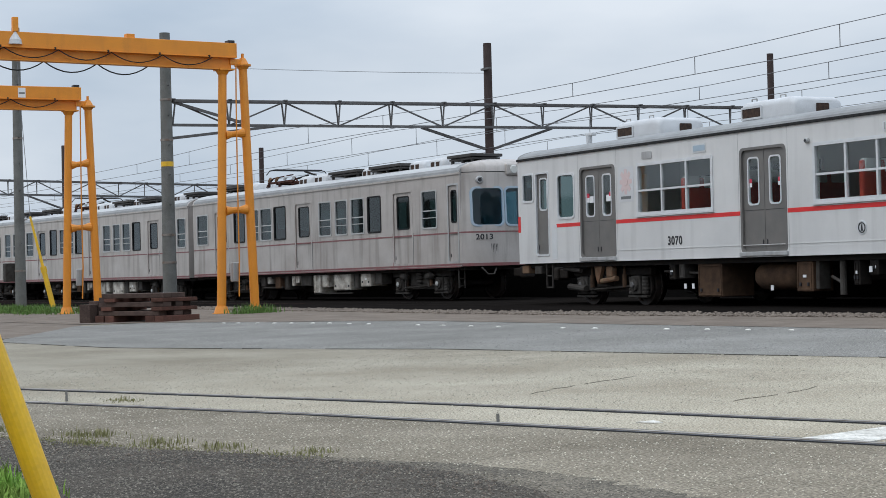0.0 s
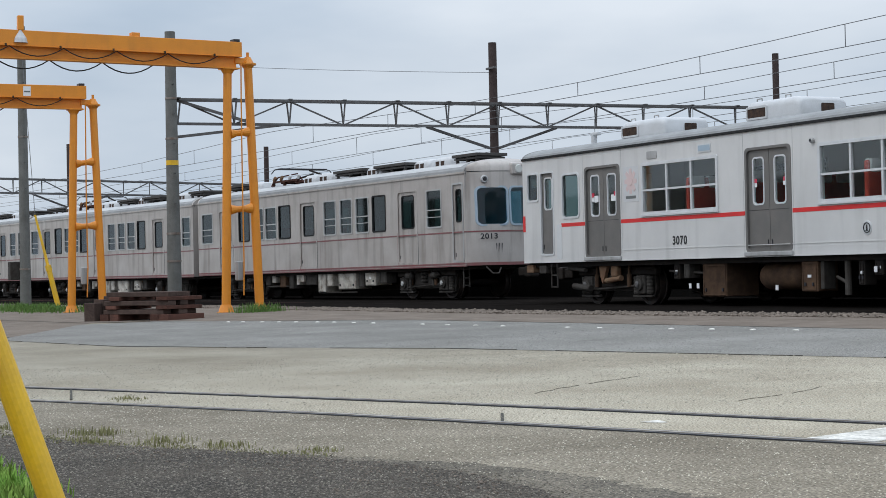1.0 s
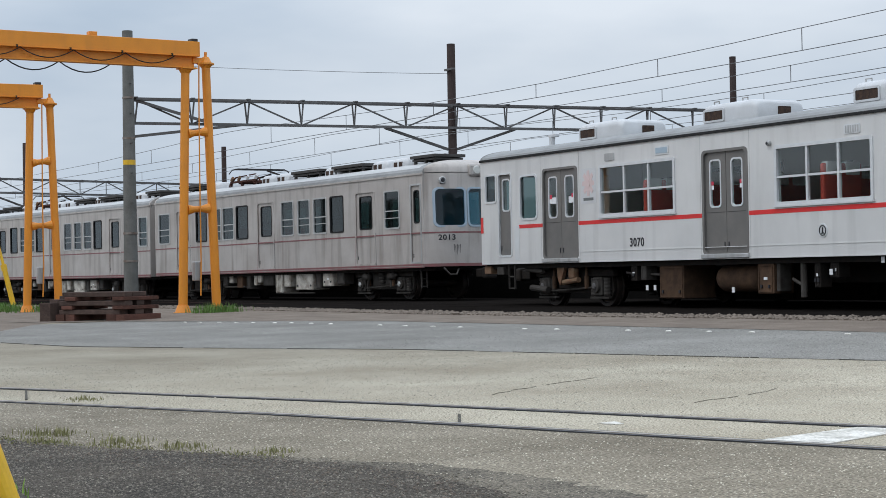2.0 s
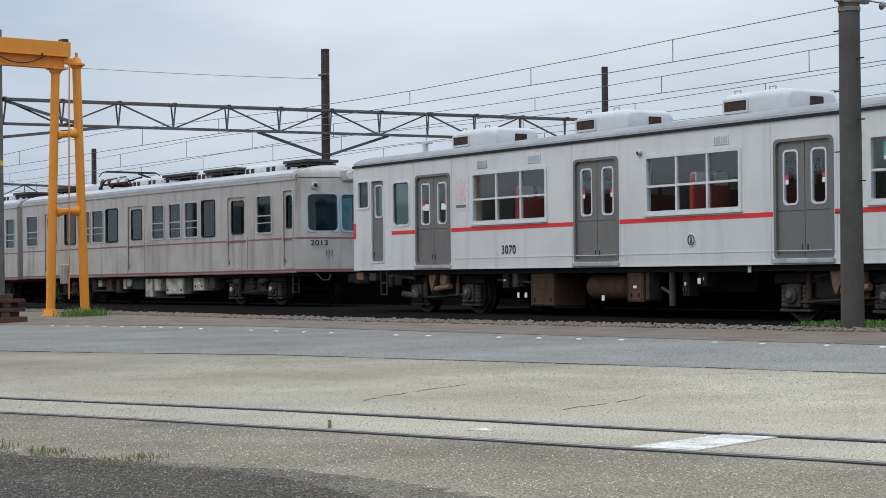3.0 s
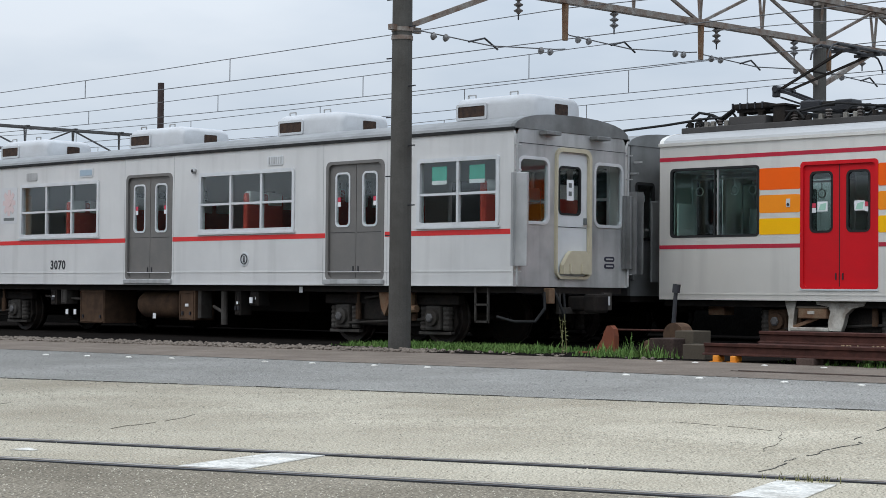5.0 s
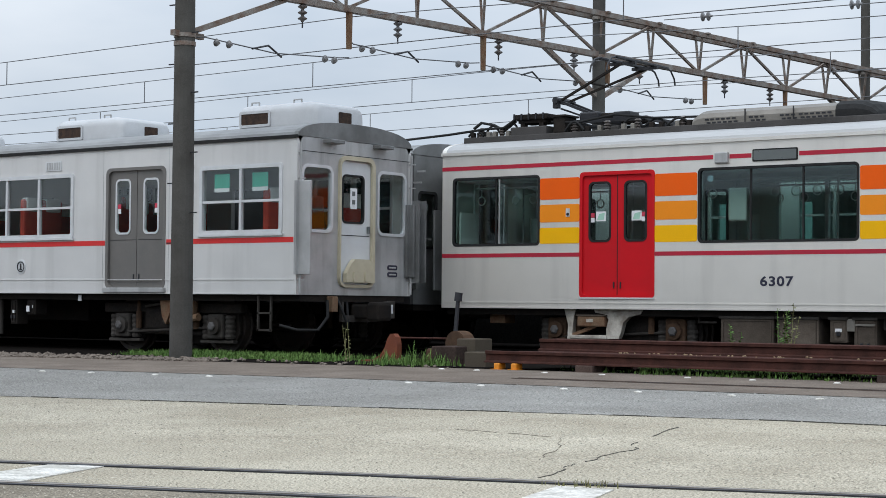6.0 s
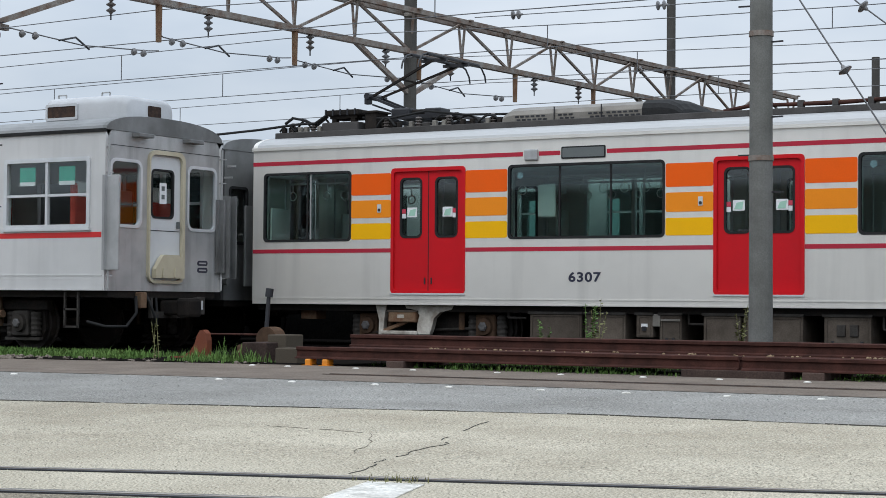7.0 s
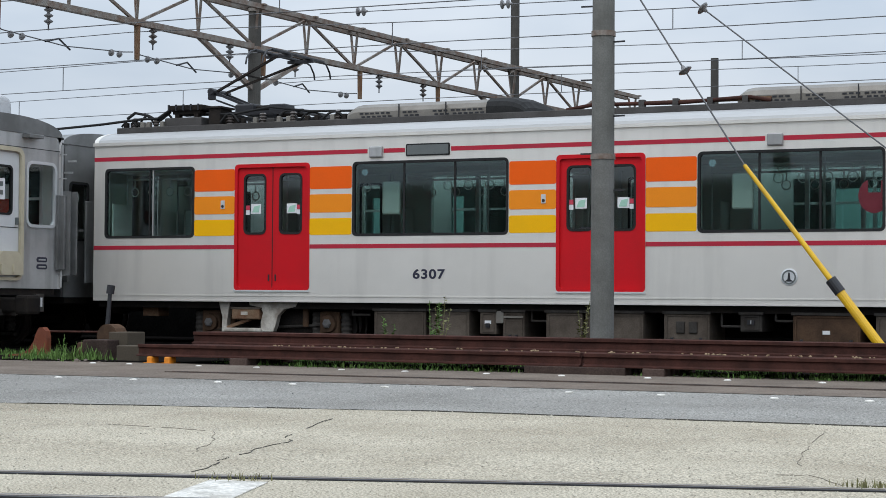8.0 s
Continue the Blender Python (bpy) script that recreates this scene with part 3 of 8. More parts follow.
def bogie(car, u, near=0.45, side_mat=None, box_mat=None, style="leaf"):
    """A two-axle bogie: wheels, side frames, axle boxes and springs."""
    side_mat, box_mat = side_mat or UNDER, box_mat or UNDER
    r, axle = 0.43, 1.05
    for du in (-axle, axle):
        for yy in (near + 0.22, near + 0.22 + 1.5):
            bm = lathe(B(), (u + du, yy, RAIL_Z + r), [(0.10, -0.09), (0.10, -0.06), (r - 0.08, -0.05), (r - 0.07, -0.07), (r, -0.07), (r, 0.05),
                                                    (r + 0.03, 0.055), (r + 0.03, 0.08), (0.1, 0.08)], (0, 1, 0), 28)
            part("wheel", bm, WHEEL_MAT, car)
        part("axle", cyl(B(), (u + du, near + 0.1, RAIL_Z + r), (u + du, near + 1.9, RAIL_Z + r), 0.08), WHEEL_MAT, car)
        bm = bx(B(), u + du - 0.17, u + du + 0.17, near - 0.10, near + 0.12, RAIL_Z + r - 0.20, RAIL_Z + r + 0.19, 0.03)
        lathe(bm, (u + du, near - 0.10, RAIL_Z + r), [(0.14, 0), (0.13, 0.05), (0.06, 0.07), (0.02, 0.075)], (0, -1, 0), 14)
        part("axle_box", bm, box_mat, car)
        part("axle_cap", lathe(B(), (u + du, near - 0.17, RAIL_Z + r), [(0.075, 0), (0.075, 0.015), (0.05, 0.03)], (0, -1, 0), 6), TRIM_OLD if style == "pale" else TRUSS_DARK, car)
        for s in (-1, 1):
            prof = [(0.03, 0)] + [(0.075 + 0.012 * (i % 2), 0.037 * i) for i in range(11)] + [(0.03, 0.37)]
            part("spring", lathe(B(), (u + du + s * 0.25, near, RAIL_Z + r - 0.20), prof, seg=10), UNDER_GREY, car)
    for yy in (near - 0.03, near + 1.78):
        bm = B()
        bx(bm, u - axle - 0.5, u + axle + 0.5, yy, yy + 0.14, RAIL_Z + r + 0.20, RAIL_Z + r + 0.36, 0.02)
        bx(bm, u - 0.6, u + 0.6, yy, yy + 0.14, RAIL_Z + r - 0.06, RAIL_Z + r + 0.24, 0.03)
        bx(bm, u - axle + 0.2, u + axle - 0.2, yy + 0.02, yy + 0.10, RAIL_Z + r - 0.15, RAIL_Z + r - 0.05, 0.02)
        part("side_frame", bm, side_mat, car)
    for du in (-axle, axle):
        part("pedestal", plate(B(), [(u + du - 0.36, RAIL_Z + r + 0.22), (u + du + 0.36, RAIL_Z + r + 0.22), (u + du + 0.40, RAIL_Z + r - 0.10), (u + du + 0.30, RAIL_Z + r - 0.26), (u + du - 0.30, RAIL_Z + r - 0.26), (u + du - 0.40, RAIL_Z + r - 0.10)], near + 0.06, near + 0.12), side_mat, car)
        part("tie_bar", bx(B(), u + du - 0.36, u + du + 0.36, near - 0.05, near + 0.05, RAIL_Z + r - 0.27, RAIL_Z + r - 0.22, 0.01), UNDER_GREY, car)
        part("damper", cyl(cyl(B(), (u + du * 0.62, near - 0.10, RAIL_Z + r - 0.05), (u + du * 0.62, near - 0.10, RAIL_Z + r + 0.22), 0.05, seg=10), (u + du * 0.62, near - 0.10, RAIL_Z + r + 0.2), (u + du * 0.62, near - 0.10, RAIL_Z + r + 0.45), 0.03, seg=8), UNDER_BROWN, car)
    part("brake_rod", cyl(B(), (u - axle, near - 0.08, RAIL_Z + r - 0.12), (u + axle, near - 0.08, RAIL_Z + r - 0.02), 0.022, seg=8), UNDER_GREY, car)
    part("air_hose", cyl(B(), (u - 0.5, near - 0.1, RAIL_Z + r + 0.30), (u + 0.45, near - 0.1, RAIL_Z + r + 0.42), 0.02, seg=8), UNDER_GREY, car)
    bm = B()
    for k in range(4):
        lathe(bm, (u, near - 0.04, RAIL_Z + r + 0.02 + 0.1 * k), [(0.10, 0), (0.12, 0.03), (0.12, 0.06), (0.10, 0.09)], seg=14)
    part("bolster_spring", bm, UNDER_GREY, car)
    part("bolster", bx(B(), u - 0.22, u + 0.22, near - 0.02, near + 1.9, RAIL_Z + r + 0.36, RAIL_Z + r + 0.52, 0.02), side_mat, car)


def under_box(car, u0, u1, z0, z1, y0, y1, mat, marks=0, label=""):
    bm = bx(B(), u0, u1, y0, y1, z0, z1, 0.015)
    ob = part("equipment_box", bm, mat, car, label)
    if marks:
        part("cover_rim", ring(B(), loop_rr(u0 + 0.03, u1 - 0.03, z0 + 0.03, z1 - 0.03, 0.02), loop_rr(u0 + 0.05, u1 - 0.05, z0 + 0.05, z1 - 0.05, 0.02), y0 - 0.012, y0 + 0.002), mat, ob)
    if marks > 1:
        for u in (u0 + 0.10, u1 - 0.14):
            part("latch", bx(B(), u, u + 0.04, y0 - 0.025, y0, z0 + 0.1, z0 + 0.16), BLACK, ob)
    if marks > 2:
        um = (u0 + u1) / 2
        part("tag", bx(B(), um - 0.05, um + 0.05, y0 - 0.006, y0 + 0.002, (z0 + z1) / 2 - 0.02, (z0 + z1) / 2 + 0.03), WHITE_LABEL, ob)
    return ob


def shell(car, L, W, z0, zg, zp, near, far, side_mat, roof_mat, ends, end_mat, roof_from=0.0):
    """Side walls with openings, floor, ceiling and roof of a car."""
    part("side_wall", holed(B(), 0, L, z0, zg, near, 0, 0.07), side_mat, car)
    part("side_wall", holed(B(), 0, L, z0, zg, far, W - 0.07, W), side_mat, car)
    prof = roof_profile(W, zg, zp)
    inner = [(y * 0.95 + W * 0.025, z - 0.10) for y, z in prof][::-1]
    part("roof", extrude_x(B(), prof + inner, 0, L), roof_mat, car, smooth=False)
    part("gutter", bx(bx(B(), -0.01, L + 0.01, -0.03, 0.02, zg - 0.035, zg + 0.015), -0.01, L + 0.01, W - 0.02, W + 0.03, zg - 0.022, zg + 0.012), RUBBER if side_mat == SILVER else side_mat, car)
    part("floor", bx(B(), 0.02, L - 0.02, 0.07, W - 0.07, z0 + 0.02, z0 + 0.12), INNER_FLOOR, car)
    part("underframe", bx(B(), 0.03, L - 0.03, 0.12, W - 0.12, z0 - 0.10, z0 + 0.02), UNDER, car)
    part("lining", holed(B(), 0.05, L - 0.05, z0 + 0.12, zg - 0.02, near, 0.075, 0.09), INNER, car)
    part("lining", holed(B(), 0.05, L - 0.05, z0 + 0.12, zg - 0.02, far, W - 0.09, W - 0.075), INNER, car)
    for at, holes in ends:
        u = 0.0 if at == 0 else L - 0.07
        turned = lambda a, y, z, u=u: (u + y, a, z)
        part("end_wall", holed(B(), 0.07, W - 0.07, z0, zg, holes, 0, 0.07, turned), end_mat, car)
        cap = [(y, z) for y, z in prof]
        bm = B()
        e0, e1 = (u - 0.012, u + 0.07) if at == 0 else (u, u + 0.082)
        a, b = [bm.verts.new((e0, y, z + 0.004)) for y, z in cap], [bm.verts.new((e1, y, z + 0.004)) for y, z in cap]
        bm.faces.new(a)
        bm.faces.new(b[::-1])
        for i in range(len(cap)):
            j = (i + 1) % len(cap)
            bm.faces.new((a[i], b[i], b[j], a[j]))
        part("end_arch", bm, ARCH_GREY if end_mat == SILVER_END else end_mat, car)


def seats(car, u0, u1, floor, W, step=0.95, facing=1):
    """Rows of paired seats with cloth head covers."""
    u, row = u0, 0
    while u < u1:
        row += 1
        for y0, y1 in ((0.16, 1.02), (W - 1.02, W - 0.16))[row % 2:]:
            bm = bx(B(), u, u + 0.44, y0, y1, floor + 0.30, floor + 0.46, 0.04)
            bx(bm, u + 0.36, u + 0.48, y0, y1, floor + 0.40, floor + 1.52, 0.04)
            bx(bm, u + 0.06, u + 0.38, y0 + 0.1, y1 - 0.1, floor, floor + 0.3)
            st = part("seat", bm, SEAT_RED, car)
            bm = B()
            for m in (0, 1):
                w = (y1 - y0) / 2
                bx(bm, u + 0.34, u + 0.50, y0 + w * m + 0.05, y0 + w * (m + 1) - 0.05, floor + 1.31, floor + 1.55, 0.03)
            part("head_cover", bm, SEAT_WHITE, st)
        u += step


def sticker_pair(leaf, u, y, z, s=1.0):
    part("sticker", bx(B(), u - 0.045 * s, u + 0.045 * s, y, y + 0.004, z, z + 0.09 * s), RED_LABEL, leaf)
    part("sticker", bx(B(), u - 0.045 * s, u + 0.045 * s, y, y + 0.004, z - 0.10 * s, z - 0.005), WHITE_LABEL, leaf)


def coupler(car, u, s):
    bm = bx(B(), min(u, u + s * 0.45), max(u, u + s * 0.45), 1.27, 1.51, 0.72, 0.94, 0.03)
    bx(bm, min(u + s * 0.35, u + s * 0.6), max(u + s * 0.35, u + s * 0.6), 1.22, 1.56, 0.68, 0.98, 0.05)
    part("coupler", bm, UNDER, car)


# the light grey car with a red band
CAR_W = 2.76


def banded_car():
    L, W, z0, zg, zp = 18.26, CAR_W, 1.08, 3.46, 3.73
    car = thing("train_car", "silver commuter train car with red band and dark grey doors", "train car",
                at=Matrix.Translation((-36.10, 20.05, 0)))
    doors = [(2.80, 4.13), (8.62, 9.92), (14.16, 15.44)]
    sashes = [(5.07, 7.66, 3), (10.80, 13.28, 3), (16.29, 17.93, 2)]
    near = [(a, b, 1.18, 3.08) for a, b in doors] + [(a, b, 2.05, 3.02) for a, b, _ in sashes]
    near += [(0.24, 0.70, 2.50, 3.10), (0.83, 1.38, 1.27, 3.10), (1.80, 2.50, 2.07, 3.01)]
    far = [(a, b, 2.05, 3.02) for a, b, _ in sashes] + [(a + 0.2, b - 0.2, 2.06, 2.92) for a, b in doors]
    # the end towards the next train, in y
    endholes = [(0.13, 0.79, 2.06, 3.02), (0.98, 1.72, 1.25, 3.14), (1.93, 2.60, 2.06, 3.02)]
    shell(car, L, W, z0, zg, zp, near, far, SILVER, ROOF_GREY, [(1, endholes), (0, [(0.2, 0.85, 2.1, 3.0), (1.0, 1.7, 1.3, 3.1), (1.9, 2.55, 2.1, 3.0)])], SILVER_END)
    for a, b, n in sashes:
        sash_window(car, a, b, 2.05, 3.02, n)
        fw = part("far_window", ring(B(), loop_rr(a - 0.04, b + 0.04, 2.01, 3.06, 0.05), loop_rr(a + 0.01, b - 0.01, 2.06, 3.01, 0.04), W - 0.115, W - 0.092), TRIM_ALU, car)
        for i in range(1, n):
            u = a + (b - a) * i / n
            part("far_mullion", bx(B(), u - 0.03, u + 0.03, W - 0.11, W - 0.03, 2.05, 3.02), TRIM_ALU, fw)
        part("far_rail", bx(B(), a, b, W - 0.10, W - 0.04, 2.49, 2.53), TRIM_ALU, fw)
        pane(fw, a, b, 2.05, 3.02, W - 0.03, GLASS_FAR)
    for i, (a, b) in enumerate(doors):
        m = (a + b) / 2
        part("door_frame", ring(B(), loop_rr(a - 0.05, b + 0.05, 1.16, 3.12, 0.10), loop_rr(a + 0.01, b - 0.01, 1.20, 3.07, 0.09), -0.010, 0.03), DOOR_GREY, car)
        part("door_step", bx(B(), a - 0.07, b + 0.07, -0.045, 0.02, 1.10, 1.18, 0.01), SILVER_END, car)
        for k, (p, q) in enumerate(((a, m - 0.006), (m + 0.006, b))):
            w = q - p
            leaf = door_leaf(car, p, q, 1.18, 3.08, DOOR_GREY, (p + w * 0.25, q - w * 0.25, 2.06, 2.92), GLASS, TRIM_ALU, extra="r" if k == 0 else "l")
            part("seam", bx(B(), p + 0.02, q - 0.02, 0.031, 0.036, 1.948, 1.956), BLACK, leaf)
            sticker_pair(leaf, p + w * (0.34 if k == 0 else 0.66), 0.046, 2.46, 0.8 if i else 1.0)
            if i == 0:
                part("notice", bx(B(), p + w * 0.42, p + w * 0.66, 0.047, 0.05, 2.35, 2.49), WHITE_LABEL, leaf)
    # driver's side door and small windows
    plain_window(car, 0.24, 0.70, 2.50, 3.10, TRIM_ALU, GLASS_FAR, r=0.04)
    part("door_frame", ring(B(), loop_rr(0.80, 1.41, 1.24, 3.13, 0.06), loop_rr(0.84, 1.37, 1.28, 3.09, 0.05), -0.012, 0.03), TRIM_ALU, car)
    door_leaf(car, 0.83, 1.38, 1.27, 3.10, DOOR_GREY, (0.95, 1.27, 2.28, 2.98), GLASS_FAR, TRIM_ALU)
    plain_window(car, 1.80, 2.50, 2.07, 3.01, TRIM_ALU, GLASS_FAR)
    part("door_track_cover", bx(B(), 1.52, 1.74, -0.006, 0.01, 1.16, 1.92), DOOR_WHITE, car)
    # red band in lengths between the doors
    for a, b in ((1.72, 2.74), (4.20, 8.55), (9.99, 14.09), (15.51, 18.20)):
        part("red_band", bx(B(), a, b, -0.004, 0.01, 1.865, 1.945), RED_BAND, car)
    part("corner_band", bx(B(), -0.012, 0.10, -0.006, 0.5, 1.80, 2.16), RED_BAND, car)
    # panel seams and the lower rib
    for u in (2.68, 4.24, 8.52, 10.02, 14.04, 15.56):
        part("panel_seam", bx(B(), u - 0.004, u + 0.004, -0.0025, 0.01, 1.10, 3.42), SILVER_END, car)
    part("lower_rib", bx(bx(B(), 4.2, 18.22, -0.008, 0.01, 1.30, 1.312), 0.02, 18.24, -0.012, 0.01, 1.082, 1.10), SILVER, car)
    lettering("car_number", "3070", 0.235, BLACK, car, 6.36, -0.004, 1.45, "black painted running number", wide=1.0)
    bm = lathe(B(), (12.02, 0.0, 1.53), [(0.125, 0), (0.125, 0.008), (0.105, 0.012), (0.10, 0.006)], (0, -1, 0), 20)
    badge = part("round_badge", bm, TRIM_ALU, car, "round grey metal badge")
    part("badge_mark", ring(B(), loop_rr(11.93, 12.11, 1.44, 1.62, 0.088, 6), loop_rr(11.945, 12.095, 1.455, 1.605, 0.074, 6), -0.016, -0.004), BLACK, badge)
    part("badge_mark", plate(B(), [(11.98, 1.475), (12.06, 1.475), (12.035, 1.50), (12.03, 1.585), (12.01, 1.585), (12.005, 1.50)], -0.015, -0.004), BLACK, badge)
    # faded advertising panel: plain shapes only
    ad = part("advert_panel", plate(B(), loop_rr(4.32, 4.90, 2.30, 3.03, 0.02), -0.006, 0.01), POSTER, car, "pale panel with faded pink star shape")
    bm = B()
    for k in range(4):
        a = math.pi * k / 4
        c, s = math.cos(a), math.sin(a)
        for q in (-1, 1):
            plate(bm, [(4.61 + 0.035 * -s * w + q * c * d, 2.72 + 0.035 * c * w + q * s * d * 1.15) for w, d in ((-1.9, 0.06), (1.9, 0.06), (1.2, 0.23), (-1.2, 0.23))], -0.009 - 0.0007 * (2 * k + q), -0.002)
    part("star_shape", bm, PINK, ad)
    part("star_heart", lathe(B(), (4.61, -0.002, 2.72), [(0.085, 0), (0.085, 0.018)], (0, -1, 0), 16), PINK, ad)
    part("bar", bx(B(), 4.42, 4.80, -0.009, -0.002, 2.36, 2.42), SIGN_GREY, ad)
    # small plates high on the side
    part("vent_plate", plate(B(), loop_rr(5.24, 5.60, 3.14, 3.29, 0.02), -0.015, 0.01), SILVER_END, car)
    sp = part("display_plate", plate(B(), loop_rr(7.05, 7.50, 3.14, 3.31, 0.02), -0.012, 0.01), TRIM_ALU, car)
    part("display_face", plate(B(), loop_rr(7.08, 7.47, 3.17, 3.28, 0.015), -0.016, -0.004), BLUE_GREY, sp)
    vp = part("vent_plate", plate(B(), loop_rr(12.62, 13.02, 3.13, 3.29, 0.02), -0.015, 0.01), TRIM_ALU, car)
    for k in range(6):
        part("louvre", bx(B(), 12.66 + 0.06 * k, 12.69 + 0.06 * k, -0.022, -0.01, 3.15, 3.27), SILVER_END, vp)
    for u, z in ((10.62, 3.12), (16.05, 3.10), (16.05, 2.82)):
        lp = part("side_lamp", lathe(B(), (u, 0, z), [(0.05, 0), (0.05, 0.05), (0.035, 0.07)], (0, -1, 0), 12), SILVER_END, car)
        part("lens", lathe(B(), (u, -0.07, z), [(0.03, 0), (0.02, 0.012)], (0, -1, 0), 10), BLACK, lp)
    for a in (16.42, 17.22):
        nt = part("notice", bx(B(), a + 0.1, a + 0.42, 0.034, 0.038, 2.72, 2.94), GREEN_LABEL, car)
        part("notice_foot", bx(B(), a + 0.1, a + 0.42, 0.033, 0.036, 2.66, 2.72), WHITE_LABEL, nt)
    # roof coolers
    for u in (3.03, 7.56, 11.94, 16.29):
        prof = loop_rr(0.78, 1.98, 3.50, 4.09, 0.15, 5)
        bm = B()
        secs = [(u, 0.09), (u + 0.05, 0.02), (u + 0.13, 0.0), (u + 1.42, 0.0), (u + 1.55, 0.03), (u + 1.62, 0.09), (u + 1.65, 0.16)]
        ringv = []
        for uu, t in secs:
            ringv.append([bm.verts.new((uu, 1.38 + (y - 1.38) * (1 - t * 0.8), 3.5 + (z - 3.5) * (1 - t))) for y, z in prof])
        for p, q in zip(ringv, ringv[1:]):
            for i in range(len(prof)):
                bm.faces.new((p[i], q[i], q[(i + 1) % len(prof)], p[(i + 1) % len(prof)]))
        bm.faces.new(ringv[0])
        bm.faces.new(ringv[-1][::-1])
        ac = part("roof_cooler", bm, AC_PAINT, car, smooth=True)
        gr = part("grille", plate(B(), loop_rr(u + 0.08, u + 0.68, 3.76, 3.955, 0.02), 0.768, 0.82), GRILLE, ac)
        part("grille_rim", ring(B(), loop_rr(u + 0.05, u + 0.71, 3.73, 3.985, 0.03), loop_rr(u + 0.09, u + 0.67, 3.77, 3.945, 0.02), 0.758, 0.80), AC_PAINT, gr)
        end = lambda a, y, z, u=u: (u + 1.65 + y, a, z)
        part("grille", plate(B(), loop_rr(1.32, 1.62, 3.78, 3.95, 0.02), -0.05, 0.012, end), GRILLE, ac)
        part("cover_seam", bx(B(), u + 0.13, u + 1.5, 0.773, 0.79, 3.70, 3.708), SILVER_END, ac)
        for a in (u + 0.1, u + 1.0):
            part("lifting_eye", beam(beam(beam(B(), (a, 1.0, 4.07), (a, 1.0, 4.15), 0.02, 0.02), (a + 0.16, 1.0, 4.07), (a + 0.16, 1.0, 4.15), 0.02, 0.02), (a, 1.0, 4.15), (a + 0.16, 1.0, 4.15), 0.02, 0.02), SILVER_END, ac)
    part("horn_vent", bx(cyl(B(), (1.72, 0.9, 3.62), (1.72, 0.9, 3.92), 0.06, 0.07), 1.64, 1.95, 0.84, 0.96, 3.90, 3.98, 0.02), AC_PAINT, car)
    # the gangway end with door, windows, ladder and brackets
    E = lambda a, y, z: (L - y, a, z)
    for a, b in ((0.13, 0.79), (1.93, 2.60)):
        plain_window(car, a, b, 2.06, 3.02, TRIM_ALU, place=E, r=0.10)
    fr = part("door_surround", ring(B(), loop_rr(0.945, 1.80, 1.20, 3.23, 0.15), loop_rr(0.978, 1.735, 1.245, 3.165, 0.11), -0.05, 0.03, E), CREAM, car, "cream painted door surround")
    lf = door_leaf(car, 0.98, 1.72, 1.25, 3.14, DOOR_WHITE, (1.06, 1.56, 2.21, 2.93), GLASS, RUBBER, 0.0, "white end door", place=E, extra=False)
    part("notice", bx(B(), L + 0.012, L + 0.02, 1.22, 1.38, 2.42, 2.74), WHITE_LABEL, lf)
    for z in (2.49, 2.62):
        part("notice_mark", bx(B(), L + 0.02, L + 0.024, 1.26, 1.33, z, z + 0.07), SIGN_GREY, lf)
    part("door_seam", bx(B(), L - 0.001, L + 0.004, 1.0, 1.71, 2.00, 2.012), BLACK, lf)
    part("handle", bx(B(), L, L + 0.05, 1.64, 1.68, 2.05, 2.16, 0.008), SIGN_GREY, lf)
    fp = part("gangway_plate", plate(B(), [(1.06, 1.28), (1.74, 1.28), (1.74, 1.44), (1.66, 1.60), (1.60, 1.64), (1.26, 1.64), (1.18, 1.58), (1.06, 1.42)], -0.10, -0.02, E), CREAM, car, "cream folding gangway plate")
    for a in (1.22, 1.50):
        part("hinge", cyl(B(), (L + 0.11, a, 1.30), (L + 0.11, a, 1.44), 0.02, seg=8), CREAM, fp)
    for z in (1.42, 1.53):
        pl = part("maker_plate", plate(B(), loop_rr(2.17, 2.42, z - 0.04, z + 0.04, 0.038), -0.008, 0.005, E), NAVY, car)
        part("bar", plate(B(), loop_rr(2.21, 2.38, z - 0.012, z + 0.012, 0.005), -0.011, -0.004, E), SILVER_END, pl)
    for a, z in ((0.75, 3.42), (1.95, 3.42)):
        part("lamp_bracket", bx(B(), L, L + 0.16, a - 0.17, a + 0.17, z - 0.03, z + 0.03, 0.01), ARCH_GREY, car)
    part("arch_seam", bx(B(), L - 0.002, L + 0.004, 0.05, W - 0.05, 3.24, 3.25), BLACK, car)
    for a, z1 in ((-0.02, 2.78), (W - 0.10, 2.55)):
        bm = bx(B(), L + 0.02, L + (0.28 if a < 0 else 0.14), a, a + 0.05, 1.38, z1, 0.01)
        bx(bm, L + 0.02, L + 0.06, a - 0.06, a + 0.20, 1.38, z1)
        part("gangway_screen", bm, SILVER_END if a < 0 else ARCH_GREY, car)
    ch = part("gangway_channel", bx(bx(bx(B(), L + 0.05, L + 0.09, W - 0.02, W + 0.16, 1.30, 2.62), L + 0.05, L + 0.2, W - 0.04, W - 0.02, 1.30, 2.62), L + 0.05, L + 0.2, W + 0.14, W + 0.16, 1.30, 2.62), ARCH_GREY, car, "dull metal channel with bolt holes")
    for z in (1.45, 1.75, 2.05, 2.35):
        part("hole", bx(B(), L + 0.088, L + 0.094, W + 0.04, W + 0.09, z, z + 0.08), BLACK, ch)
